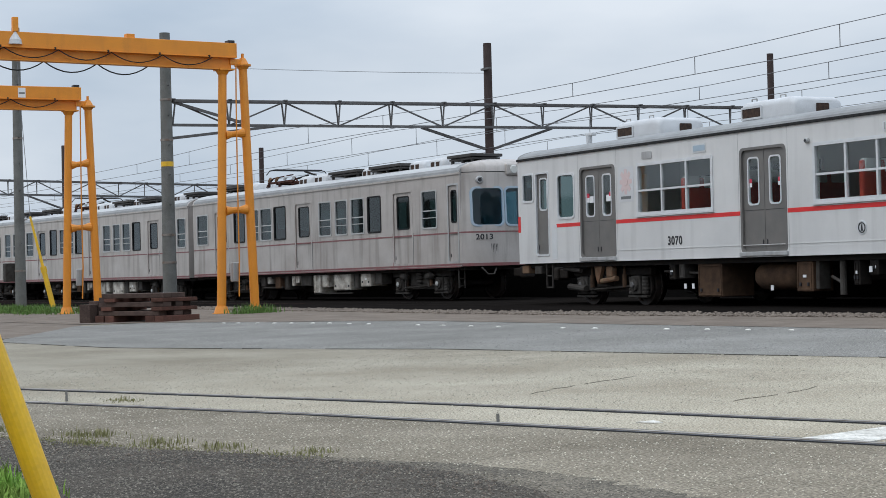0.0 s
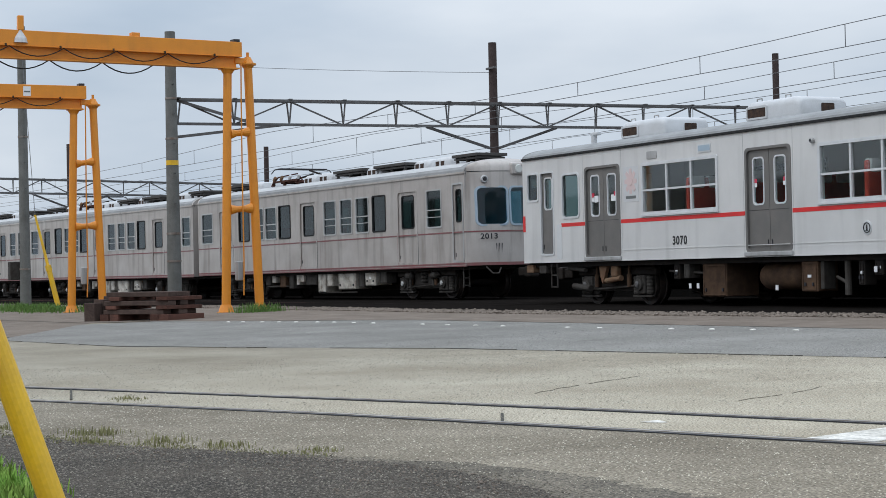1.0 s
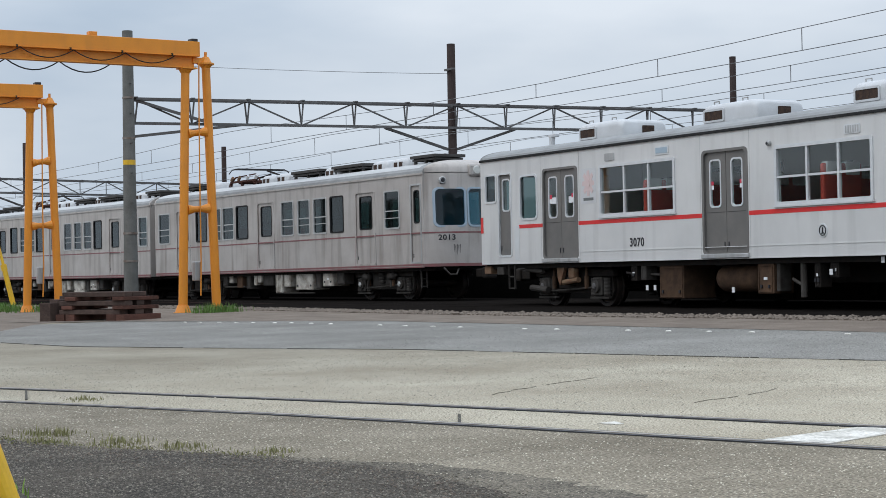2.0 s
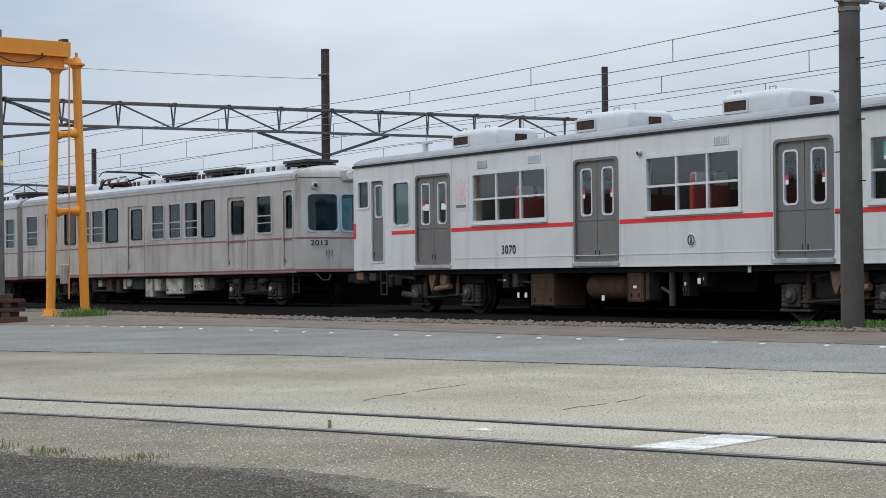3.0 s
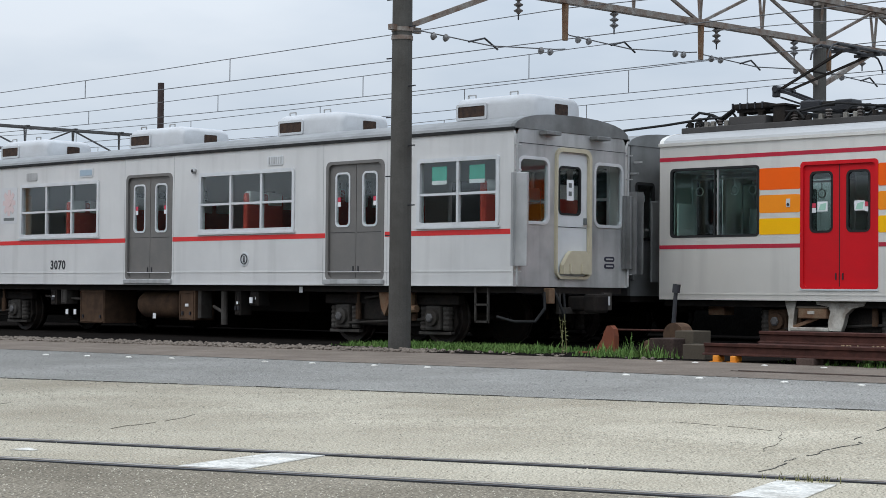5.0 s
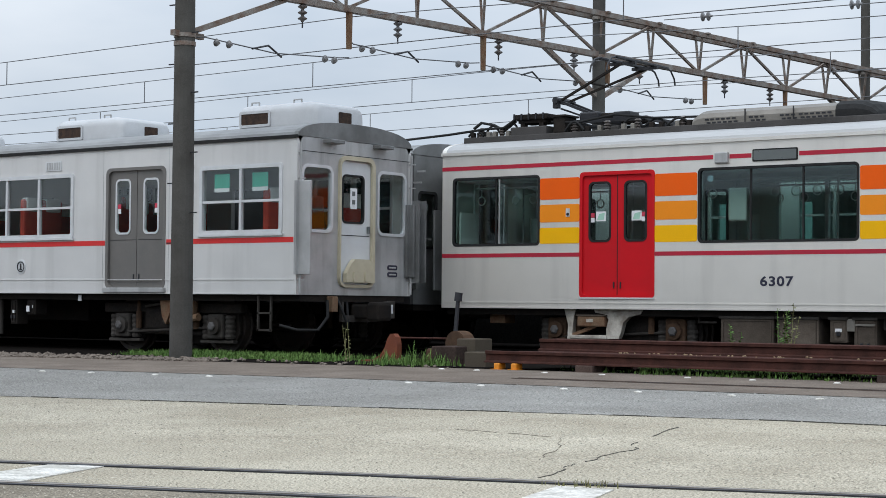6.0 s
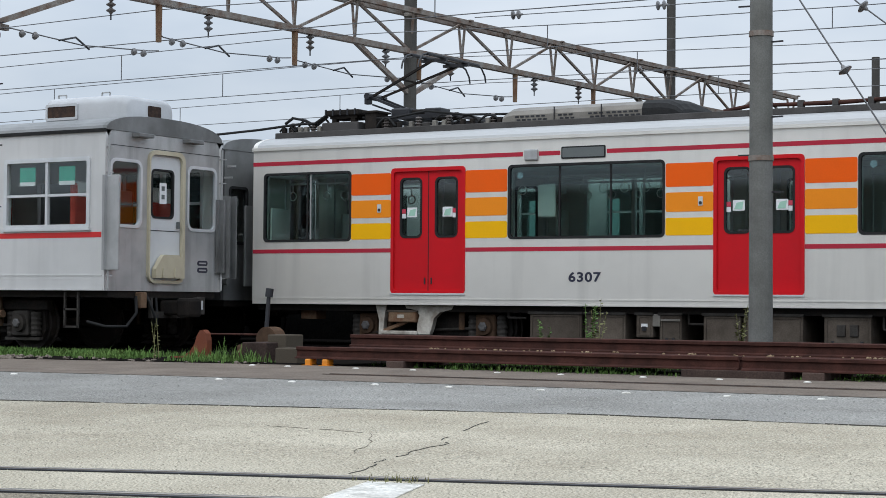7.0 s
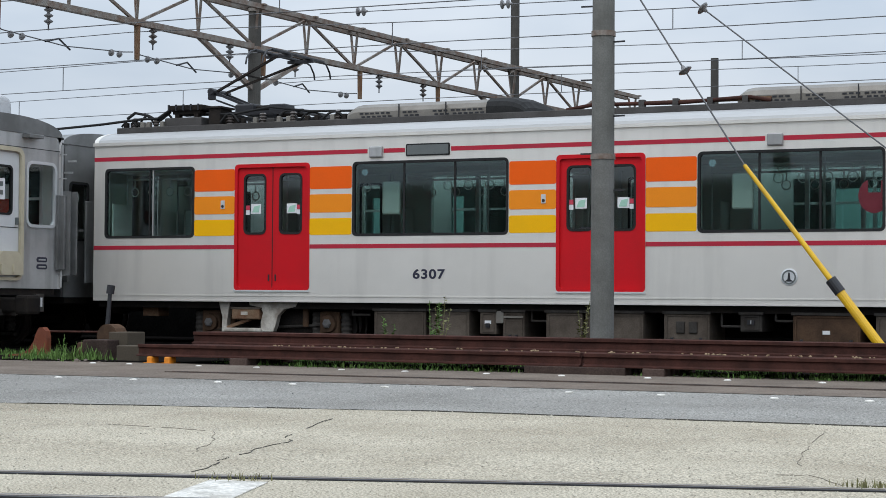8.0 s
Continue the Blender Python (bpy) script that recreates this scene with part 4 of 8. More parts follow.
    for a in (0.03, W - 0.05):
        bm = cyl(B(), (L + 0.05, a, 1.1), (L + 0.05, a, 3.35), 0.018, seg=8)
        for k in range(6):
            beam(bm, (L - 0.01, a, 1.3 + 0.38 * k), (L + 0.11, a + 0.03, 1.3 + 0.38 * k), 0.02, 0.02)
        part("climbing_rail", bm, SILVER_END, car)
    wire_curve("brake_hose", [(L + 0.02, 0.9, 1.05), (L + 0.14, 0.88, 0.9), (L + 0.2, 0.95, 0.65), (L + 0.12, 1.05, 0.55), (L + 0.05, 1.15, 0.75), (L, 1.18, 0.98)], 0.022, RUBBER, car)
    wire_curve("jumper_cable", [(L - 0.3, -0.02, 0.62), (L - 0.05, 0.1, 0.55), (L + 0.1, 0.4, 0.55), (L + 0.16, 0.55, 0.75), (L + 0.1, 0.6, 1.0)], 0.025, RUBBER, car)
    part("end_step", beam(beam(beam(B(), (L + 0.05, 1.0, 0.98), (L + 0.05, 1.0, 0.72), 0.05, 0.05), (L + 0.05, 1.9, 0.98), (L + 0.05, 1.9, 0.72), 0.05, 0.05), (L + 0.05, 0.98, 0.72), (L + 0.05, 1.92, 0.72), 0.06, 0.10), UNDER_GREY, car)
    part("jumper_socket", bx(B(), L - 0.02, L + 0.1, 0.72, 0.86, 0.82, 1.06, 0.015), RUST_TAN, car)
    part("jumper_socket", bx(B(), L - 0.02, L + 0.06, 2.1, 2.3, 0.72, 1.0, 0.01), UNDER_GREY, car)
    part("end_tag", bx(B(), L + 0.06, L + 0.07, 2.12, 2.24, 0.80, 0.94), TRIM_ALU, car)
    for u in (1.15, 17.45):
        bm = B()
        for du in (0.0, 0.26):
            beam(bm, (u + du, 0.06, 1.06), (u + du, 0.06, 0.52), 0.03, 0.03)
        for z in (0.54, 0.80):
            beam(bm, (u - 0.01, 0.06, z), (u + 0.27, 0.06, z), 0.03, 0.03)
        part("foot_step", bm, UNDER_GREY, car)
    # under the floor
    bogie(car, 3.35, 0.40, UNDER, UNDER_GREY)
    bogie(car, 15.25, 0.40, UNDER, UNDER_GREY)
    for u in (2.75, 14.95):
        bm = plate(B(), [(u + 0.25, 1.06), (u + 0.62, 1.06), (u + 0.46, 0.72), (u + 0.40, 0.60), (u + 0.32, 0.72)], 0.16, 0.24)
        part("anchor_bracket", bm, RUST_TAN, car)
        part("air_spring_valve", bx(cyl(B(), (u + 0.5, 0.2, 0.66), (u + 1.1, 0.2, 0.72), 0.06, seg=10), u + 0.75, u + 1.0, 0.14, 0.28, 0.74, 0.98, 0.04), RUST_TAN, car)
    under_box(car, 6.92, 7.72, 0.34, 0.98, 0.14, 0.9, UNDER_BROWN, 2)
    part("air_tank", lathe(B(), (8.45, 0.55, 0.72), [(0.05, 0), (0.22, 0.06), (0.26, 0.15), (0.26, 1.2), (0.22, 1.3), (0.05, 1.36)], (1, 0, 0), 18), UNDER_BROWN, car, smooth=True)
    under_box(car, 10.02, 10.48, 0.44, 0.98, 0.14, 0.6, UNDER_BROWN, 3)
    under_box(car, 10.56, 10.66, 0.48, 0.98, 0.14, 0.4, UNDER_GREY, 0)
    part("pipe", cyl(cyl(B(), (11.25, 0.2, 0.98), (11.25, 0.2, 0.38), 0.06, seg=10), (10.95, 0.2, 0.70), (11.25, 0.2, 0.58), 0.03, seg=8), UNDER_GREY, car)
    under_box(car, 11.60, 11.76, 0.55, 0.98, 0.14, 0.4, UNDER, 3)
    under_box(car, 12.02, 12.24, 0.72, 0.98, 0.14, 0.4, UNDER, 3)
    under_box(car, 5.95, 6.15, 0.68, 0.98, 0.12, 0.4, UNDER, 3)
    under_box(car, 6.30, 6.48, 0.70, 1.0, 0.12, 0.4, UNDER_GREY, 1)
    for a, b, rr in (((5.6, 0.25, 0.85), (6.8, 0.25, 0.80), 0.025), ((1.9, 0.2, 0.55), (2.6, 0.2, 0.50), 0.07), ((1.7, 0.2, 0.95), (2.4, 0.2, 0.9), 0.05)):
        part("air_pipe", cyl(B(), a, b, rr, seg=10), UNDER_GREY, car)
    for u, z in ((6.55, 0.50), (6.82, 0.50), (9.35, 0.46), (12.1, 0.77), (13.4, 0.96)):
        part("tag", bx(B(), u - 0.04, u + 0.04, 0.09, 0.10, z, z + 0.10), WHITE_LABEL, car)
    under_box(car, 8.3, 12.6, 0.62, 0.98, 1.0, 2.2, UNDER, 0)
    part("jumper_socket", bx(B(), 0.02, 0.32, 0.05, 0.4, 0.86, 1.04, 0.02), RUST_TAN, car)
    part("jumper_socket", bx(B(), 0.6, 0.9, 0.05, 0.3, 0.84, 1.02, 0.02), UNDER_GREY, car)
    coupler(car, L, 1)
    coupler(car, 0.0, -1)
    seats(car, 5.0, 8.2, z0 + 0.1, W, 1.0)
    seats(car, 10.4, 13.8, z0 + 0.1, W, 1.0)
    seats(car, 16.1, 17.6, z0 + 0.1, W)
    part("partition", holed(B(), 0.1, W - 0.1, z0 + 0.12, 3.4, [(0.9, 1.8, 1.25, 3.0)], 0, 0.04, lambda a, y, z: (2.62 + y, a, z)), INNER, car)
    for u in (8.4, 14.0, 15.6):
        part("grab_pole", cyl(B(), (u, 0.35, z0 + 0.1), (u, 0.35, 3.5), 0.017, seg=8), TRIM_ALU, car)
    return car


banded_car()


# the car with orange, amber and yellow panels and red doors
def striped_car():
    L, W, z0, zg, zp = 18.6, 2.76, 0.90, 3.40, 3.66
    car = thing("train_car", "silver train car with red doors and orange-yellow panels", "train car",
                at=Matrix.Translation((-17.60, 23.34, 0)) @ Matrix.Rotation(0.0138, 4, "Z"))
    doors = [(2.67, 3.92), (7.98, 9.23), (13.29, 14.54)]
    wins = [(0.24, 1.87, 2), (4.71, 7.18, 3), (10.04, 12.52, 3), (15.34, 17.8, 3)]
    zb, zt = 1.92, 2.97
    near = [(a, b, 1.10, 2.97) for a, b in doors] + [(a, b, zb, zt) for a, b, _ in wins]
    far = [(a, b, zb, zt) for a, b, _ in wins] + [(p + 0.13, q - 0.13, 1.95, 2.84) for a, b in doors for p, q in ((a, (a + b) / 2), ((a + b) / 2, b))]
    shell(car, L, W, z0, zg, zp, near, far, SILVER_NEW, ROOF_WHITE, [(0, [(0.95, 1.8, 1.1, 3.0)]), (1, [(0.95, 1.8, 1.1, 3.0)])], SILVER_NEW)
    part("roof_deck", bx(B(), 0.12, L - 0.1, 0.42, W - 0.42, zp - 0.06, zp + 0.035, 0.01), ROOF_DARK, car)
    for a, b, n in wins:
        bm = ring(B(), loop_rr(a - 0.03, b + 0.03, zb - 0.03, zt + 0.03, 0.07), loop_rr(a + 0.008, b - 0.008, zb + 0.008, zt - 0.008, 0.05), -0.006, 0.05)
        w = (b - a) / n
        for i in range(1, n):
            bx(bm, a + w * i - 0.014, a + w * i + 0.014, 0.012, 0.04, zb, zt)
        win = part("window", bm, RUBBER, car)
        for i in range(n):
            pane(win, a + w * i + 0.008, a + w * (i + 1) - 0.008, zb, zt, 0.018, GLASS_DARK, 0.03)
        if n == 2:
            part("mullion", bx(B(), a + w * 1.08 - 0.012, a + w * 1.08 + 0.012, 0.008, 0.04, zb, zt), SILVER_END, win)
        fw = part("far_window", ring(B(), loop_rr(a - 0.04, b + 0.04, zb - 0.04, zt + 0.04, 0.05), loop_rr(a + 0.01, b - 0.01, zb + 0.01, zt - 0.01, 0.04), W - 0.115, W - 0.092), TRIM_ALU, car)
        for i in range(1, n):
            part("far_mullion", bx(B(), a + w * i - 0.03, a + w * i + 0.03, W - 0.11, W - 0.03, zb, zt), TRIM_ALU, fw)
        pane(fw, a, b, zb, zt, W - 0.04, GLASS_BEYOND)
    for a, b in doors:
        m = (a + b) / 2
        part("door_frame", ring(B(), loop_rr(a - 0.035, b + 0.035, 1.075, 3.01, 0.06), loop_rr(a + 0.015, b - 0.015, 1.12, 2.955, 0.05), -0.012, 0.03), DOOR_RED, car)
        part("door_sill", bx(B(), a - 0.04, b + 0.04, -0.02, 0.02, 1.058, 1.082), TRIM_ALU, car)
        for k, (p, q) in enumerate(((a, m - 0.004), (m + 0.004, b))):
            w = q - p
            leaf = door_leaf(car, p, q, 1.10, 2.97, DOOR_RED, (p + w * 0.21, q - w * 0.21, 1.95, 2.84), GLASS, RUBBER, 0.025, extra="r" if k == 0 else "l")
            s = p + w * (0.28 if k == 0 else 0.72)
            sticker_pair(leaf, s, 0.036, 2.31, 0.75)
            nt = part("sticker", bx(B(), p + w * 0.38, p + w * 0.66, 0.037, 0.04, 2.25, 2.40), WHITE_LABEL, leaf)
            part("sticker_print", plate(B(), [(p + w * 0.41, 2.27), (p + w * 0.60, 2.27), (p + w * 0.63, 2.38), (p + w * 0.47, 2.36)], 0.034, 0.038), PALE_GREEN, nt)
        fd = part("far_door", ring(B(), loop_rr(a - 0.05, b + 0.05, 1.03, 3.03, 0.05), loop_rr(a, b, 1.06, 2.98, 0.05), W - 0.12, W - 0.092), TRIM_ALU, car)
        part("far_door_seam", bx(B(), m - 0.012, m + 0.012, W - 0.105, W - 0.092, 1.06, 2.98), RUBBER, fd)
        for p, q in ((a, m), (m, b)):
            part("far_pane_rim", ring(B(), loop_rr(p + 0.10, q - 0.10, 1.92, 2.87, 0.05), loop_rr(p + 0.14, q - 0.14, 1.96, 2.83, 0.04), W - 0.11, W - 0.092), RUBBER, fd)
            pane(fd, p + 0.13, q - 0.13, 1.95, 2.84, W - 0.04, GLASS_BEYOND)
        part("door_meeting_seam", bx(B(), m - 0.006, m + 0.006, 0.02, 0.06, 1.1, 2.97), RUBBER, car)
    for a, b in ((1.90, 2.63), (3.955, 4.67), (7.22, 7.94), (9.27, 10.0), (12.56, 13.25), (14.58, 15.3)):
        for z1, z2, m in ((2.605, 2.94, ORANGE_A), (2.25, 2.525, ORANGE_B), (1.915, 2.165, YELLOW_C)):
            part("colour_panel", plate(B(), loop_rr(a, b, z1, z2, 0.03), -0.004, 0.01), m, car)
    for a in (2.42, 7.75, 13.06):
        sw = part("door_switch", plate(B(), loop_rr(a - 0.035, a + 0.035, 2.33, 2.46, 0.01), -0.012, 0.004), TRIM_ALU, car)
        part("button", lathe(B(), (a, -0.012, 2.37), [(0.025, 0), (0.02, 0.012)], (0, -1, 0), 10), BLACK, sw)
    gaps = [0.0] + [v for d in doors for v in (d[0] - 0.035, d[1] + 0.035)] + [L]
    for a, b in zip(gaps[::2], gaps[1::2]):
        part("waist_line", bx(B(), a + 0.005, b - 0.005, -0.004, 0.01, 1.71, 1.773), CRIMSON, car)
    for a, b in ((0.0, 4.93), (5.2, 5.55), (6.30, 10.95), (11.2, 18.6)):
        part("cantrail_line", bx(B(), a, b, -0.004, 0.01, 3.12, 3.184), CRIMSON, car)
    part("lower_rib", bx(bx(B(), 0.01, L - 0.01, -0.008, 0.01, 0.985, 1.0), 0.01, L - 0.01, -0.01, 0.01, 0.902, 0.925), SILVER_NEW, car)
    for a in (4.97, 10.98):
        part("side_lamp_box", bx(B(), a, a + 0.22, -0.05, 0.01, 3.05, 3.22, 0.02), SILVER_END, car)
    dp = part("display_plate", plate(B(), loop_rr(5.57, 6.28, 3.06, 3.24, 0.02), -0.012, 0.01), RUBBER, car)
    part("display_face", plate(B(), loop_rr(5.59, 6.26, 3.08, 3.22, 0.015), -0.016, -0.004), SIGN_GREY, dp)
    lettering("car_number", "6307", 0.19, NAVY, car, 5.95, -0.004, 1.32, "navy running number", wide=1.25)
    bd = part("round_badge", lathe(B(), (11.28, 0.0, 1.29), [(0.115, 0), (0.115, 0.008), (0.10, 0.012)], (0, -1, 0), 20), TRIM_ALU, car, "round grey metal badge")
    part("badge_rim", ring(B(), loop_rr(11.185, 11.375, 1.195, 1.385, 0.094, 6), loop_rr(11.205, 11.355, 1.215, 1.365, 0.074, 6), -0.016, -0.004), SIGN_GREY, bd)
    part("badge_mark", plate(B(), [(11.22, 1.23), (11.34, 1.23), (11.30, 1.26), (11.29, 1.35), (11.27, 1.35), (11.26, 1.26)], -0.016, -0.006), BLACK, bd)
    # long louvred roof coolers
    for u in (4.30, 10.42):
        bm = B()
        prof = [(0.52, 3.58), (0.52, 3.80), (0.56, 3.87), (0.68, 3.925), (0.95, 3.96), (1.38, 3.98), (1.81, 3.96), (2.08, 3.925), (2.2, 3.87), (2.24, 3.80), (2.24, 3.58)]
        secs = [(u, 0.25), (u + 0.10, 0.05), (u + 0.2, 0.0), (u + 2.55, 0.0)]
        rv = [[bm.verts.new((uu, y, 3.58 + (z - 3.58) * (1 - t))) for y, z in prof] for uu, t in secs]
        for p, q in zip(rv, rv[1:]):
            for i in range(len(prof) - 1):
                bm.faces.new((p[i], q[i], q[i + 1], p[i + 1]))
        bm.faces.new(rv[0])
        bm.faces.new(rv[-1][::-1])
        ac = part("roof_cooler", bm, AC_STEEL, car)
        for a, n in ((0.22, 6), (0.95, 3), (1.45, 3), (1.75, 6)):
            for k in range(n):
                if u + a + 0.09 * k > u + 2.3:
                    break
                for r in range(3):
                    part("louvre", bx(B(), u + a + 0.09 * k + 0.03 * (r % 2), u + a + 0.09 * k + 0.06 + 0.03 * (r % 2), 0.512, 0.53, 3.66 + 0.05 * r, 3.685 + 0.05 * r), BLACK, ac)
        bm = B()
        rv = [[bm.verts.new((uu, 1.38 + (y - 1.38) * (1.0 - 0.2 * t), 3.58 + (z - 3.58) * (1.015 - t))) for y, z in prof] for uu, t in ((u + 2.32, -0.02), (u + 2.60, -0.02), (u + 2.72, 0.04), (u + 2.83, 0.18), (u + 2.91, 0.42), (u + 2.96, 0.85))]
        for p, q in zip(rv, rv[1:]):
            for i in range(len(prof) - 1):
                bm.faces.new((p[i], q[i], q[i + 1], p[i + 1]))
        bm.faces.new(rv[-1][::-1])
        part("end_hood", bm, RUBBER, ac)
        for a in (u + 0.88, u + 1.66):
            part("cover_seam", bx(B(), a, a + 0.012, 0.505, 0.53, 3.6, 3.9), BLACK, ac)
    # roof gear, conduit and pantograph
    part("roof_walk", bx(bx(B(), 8.2, 10.9, 0.5, 0.62, 3.74, 3.78), 14.4, 18.3, 0.5, 0.62, 3.74, 3.78), RUST_TAN, car)
    wire_curve("roof_conduit", [(7.9, 0.5, 3.70), (8.3, 0.5, 3.76), (9.6, 0.5, 3.74), (10.6, 0.5, 3.78), (10.9, 0.5, 3.72)], 0.03, RAIL_RUST, car)
    for a in (8.5, 9.0, 9.5, 10.0, 10.5):
        part("conduit_clip", bx(B(), a, a + 0.08, 0.46, 0.56, 3.66, 3.80), ROOF_DARK, car)
    for a, b, y0, y1, h, m in ((0.25, 0.45, 0.6, 0.9, 0.10, ROOF_DARK), (0.95, 1.65, 0.55, 1.1, 0.14, ROOF_DARK), (2.05, 2.25, 0.62, 0.9, 0.12, UNDER), (2.7, 2.95, 0.62, 0.9, 0.08, ROOF_DARK), (4.0, 4.25, 0.6, 0.9, 0.10, UNDER)):
        part("roof_gear", bx(B(), a, b, y0, y1, 3.68, 3.70 + h, 0.02), m, car)
    part("arrester_box", bx(bx(bx(bx(B(), 1.02, 1.66, 0.55, 1.05, 3.95, 4.04, 0.02), 1.08, 1.60, 0.6, 1.0, 3.90, 3.96), 1.12, 1.20, 0.6, 0.7, 3.68, 3.92), 1.48, 1.56, 0.6, 0.7, 3.68, 3.92), UNDER, car)
    for a in (1.0, 1.14, 1.28, 1.42, 1.56):
        part("box_rib", bx(B(), a + 0.02, a + 0.045, 0.535, 0.56, 3.95, 4.05), BLACK, car)
    part("fuse_box", bx(bx(B(), 1.76, 1.98, 0.58, 0.95, 3.70, 3.98, 0.02), 1.73, 2.01, 0.55, 0.98, 3.97, 4.0), UNDER, car)
    for k, (p, q, h) in enumerate(((0.12, 0.42, 0.10), (0.42, 0.74, 0.16), (0.74, 1.1, 0.20), (2.0, 2.35, 0.14), (3.0, 3.4, 0.15), (3.4, 3.85, 0.12), (3.85, 4.25, 0.10))):
        wire_curve("roof_cable", [(p + (q - p) * i / 8, 0.56 + 0.04 * (k % 3), 3.73 + h * math.sin(math.pi * i / 8)) for i in range(9)], 0.018, RUBBER, car)
    for a in (0.18, 0.5, 0.62, 0.88, 2.4, 2.62, 3.05, 3.22, 3.55, 3.72, 4.0, 4.2):
        part("cable_clamp", bx(bx(B(), a, a + 0.07, 0.52, 0.60, 3.70, 3.79, 0.01), a - 0.02, a + 0.09, 0.50, 0.62, 3.69, 3.71), AC_STEEL if int(a * 50) % 3 else UNDER, car)
    for a in (0.35, 0.75, 2.15, 2.75, 3.3, 4.1, 4.5):
        bm = B()
        for k in range(4):
            lathe(bm, (a, 0.62, 3.69 + 0.045 * k), [(0.035, 0), (0.065, 0.015), (0.035, 0.04)], seg=10)
        part("roof_insulator", bm, CERAMIC_DARK, car)
    wire_curve("jumper_cable", [(-2.1, 0.6, 3.66), (-1.2, 0.58, 3.74), (-0.3, 0.56, 3.78), (0.5, 0.56, 3.84), (0.8, 0.58, 3.84), (1.02, 0.6, 3.97)], 0.022, RUBBER, car)
    wire_curve("roof_cable", [(0.2, 0.6, 3.86), (0.35, 0.6, 3.95), (0.6, 0.6, 3.90), (0.8, 0.62, 3.80), (1.0, 0.65, 3.95)], 0.025, RUBBER, car)
    wire_curve("roof_cable", [(1.7, 0.62, 3.9), (2.2, 0.6, 3.86), (2.9, 0.6, 3.95), (3.6, 0.6, 3.86), (4.6, 0.6, 3.83)], 0.02, RUBBER, car)
    pf = part("pantograph_frame", bx(bx(bx(bx(B(), 1.85, 3.35, 0.75, 0.82, 3.86, 3.92), 1.85, 3.35, 1.93, 2.0, 3.86, 3.92), 1.85, 1.92, 0.75, 2.0, 3.86, 3.92), 3.28, 3.35, 0.75, 2.0, 3.86, 3.92), BLACK, car)
    part("main_spring", lathe(lathe(B(), (2.1, 1.05, 3.97), [(0.03, 0), (0.07, 0.03), (0.07, 0.75), (0.03, 0.8)], (1, 0, 0), 10), (2.1, 1.7, 3.97), [(0.03, 0), (0.07, 0.03), (0.07, 0.75), (0.03, 0.8)], (1, 0, 0), 10), UNDER, pf)
    part("pivot_block", bx(bx(B(), 2.05, 2.4, 0.9, 1.86, 3.90, 4.06, 0.03), 2.75, 3.05, 0.78, 1.1, 3.90, 4.02, 0.02), BLACK, pf)
    for y in (1.2, 1.56):
        part("lower_arm", beam(B(), (2.3, y, 3.98), (1.46, y, 4.31), 0.045, 0.045), BLACK, pf)
    part("knee", bx(cyl(B(), (1.46, 1.1, 4.31), (1.46, 1.66, 4.31), 0.055, seg=10), 1.40, 1.50, 1.12, 1.22, 4.18, 4.34, 0.01), BLACK, pf)
    for y in (0.98, 1.78):
        part("upper_arm", beam(B(), (1.46, 1.38 + (y - 1.38) * 0.3, 4.31), (2.78, y, 4.80), 0.036, 0.036), UNDER, pf)
    part("arm_brace", beam(B(), (2.1, 1.12, 4.55), (2.1, 1.64, 4.55), 0.025, 0.025), UNDER, pf)
    part("balance_rod", beam(B(), (2.2, 1.38, 3.92), (1.40, 1.38, 4.20), 0.028, 0.028), BLACK, pf)
    for u in (2.60, 2.90):
        part("collector_head", bx(B(), u, u + 0.07, 0.55, 2.2, 4.83, 4.87, 0.01), BLACK, pf)
    for y in (1.0, 1.7):
        part("head_cradle", bx(B(), 2.55, 3.02, y, y + 0.06, 4.78, 4.83), BLACK, pf)
    for y, q in ((0.55, -1), (2.2, 1)):
        for u in (2.63, 2.93):
            wire_curve("horn", [(u, y, 4.85), (u, y + q * 0.12, 4.82), (u, y + q * 0.24, 4.70), (u, y + q * 0.27, 4.60)], 0.016, BLACK, pf)
    # under the floor
    bogie(car, 3.1, 0.38, UNDER, UNDER_BROWN)
    bogie(car, 15.5, 0.38, UNDER, UNDER_BROWN)
    part("bogie_bracket", plate(B(), [(2.30, 0.90), (2.50, 0.90), (2.46, 0.66), (2.44, 0.44), (2.36, 0.44), (2.37, 0.66)], 0.10, 0.2), UNDER_WHITE, car)
    part("bogie_bracket", plate(B(), [(2.84, 0.90), (3.70, 0.90), (3.66, 0.83), (3.46, 0.79), (3.36, 0.70), (3.32, 0.55), (3.28, 0.45), (3.06, 0.45), (3.06, 0.60), (3.10, 0.74), (3.04, 0.82), (2.86, 0.85)], 0.1, 0.2), UNDER_WHITE, car, "pale cast bogie bracket")
    part("yaw_link", bx(B(), 2.42, 3.08, 0.06, 0.16, 0.44, 0.50, 0.015), UNDER_WHITE, car)
    part("link_stay", beam(B(), (2.46, 0.12, 0.50), (2.86, 0.12, 0.64), 0.06, 0.05), RUST_TAN, car)
    vb = part("valve_box", bx(B(), 2.57, 3.06, 0.04, 0.2, 0.63, 0.80, 0.02), RUST_TAN, car, "dusty tan valve box")
    part("lid_lip", bx(B(), 2.55, 3.08, 0.03, 0.2, 0.79, 0.815, 0.006), BOX_TAN, vb)
    part("nameplate", bx(B(), 2.74, 2.86, 0.034, 0.042, 0.70, 0.75), UNDER_WHITE, vb)
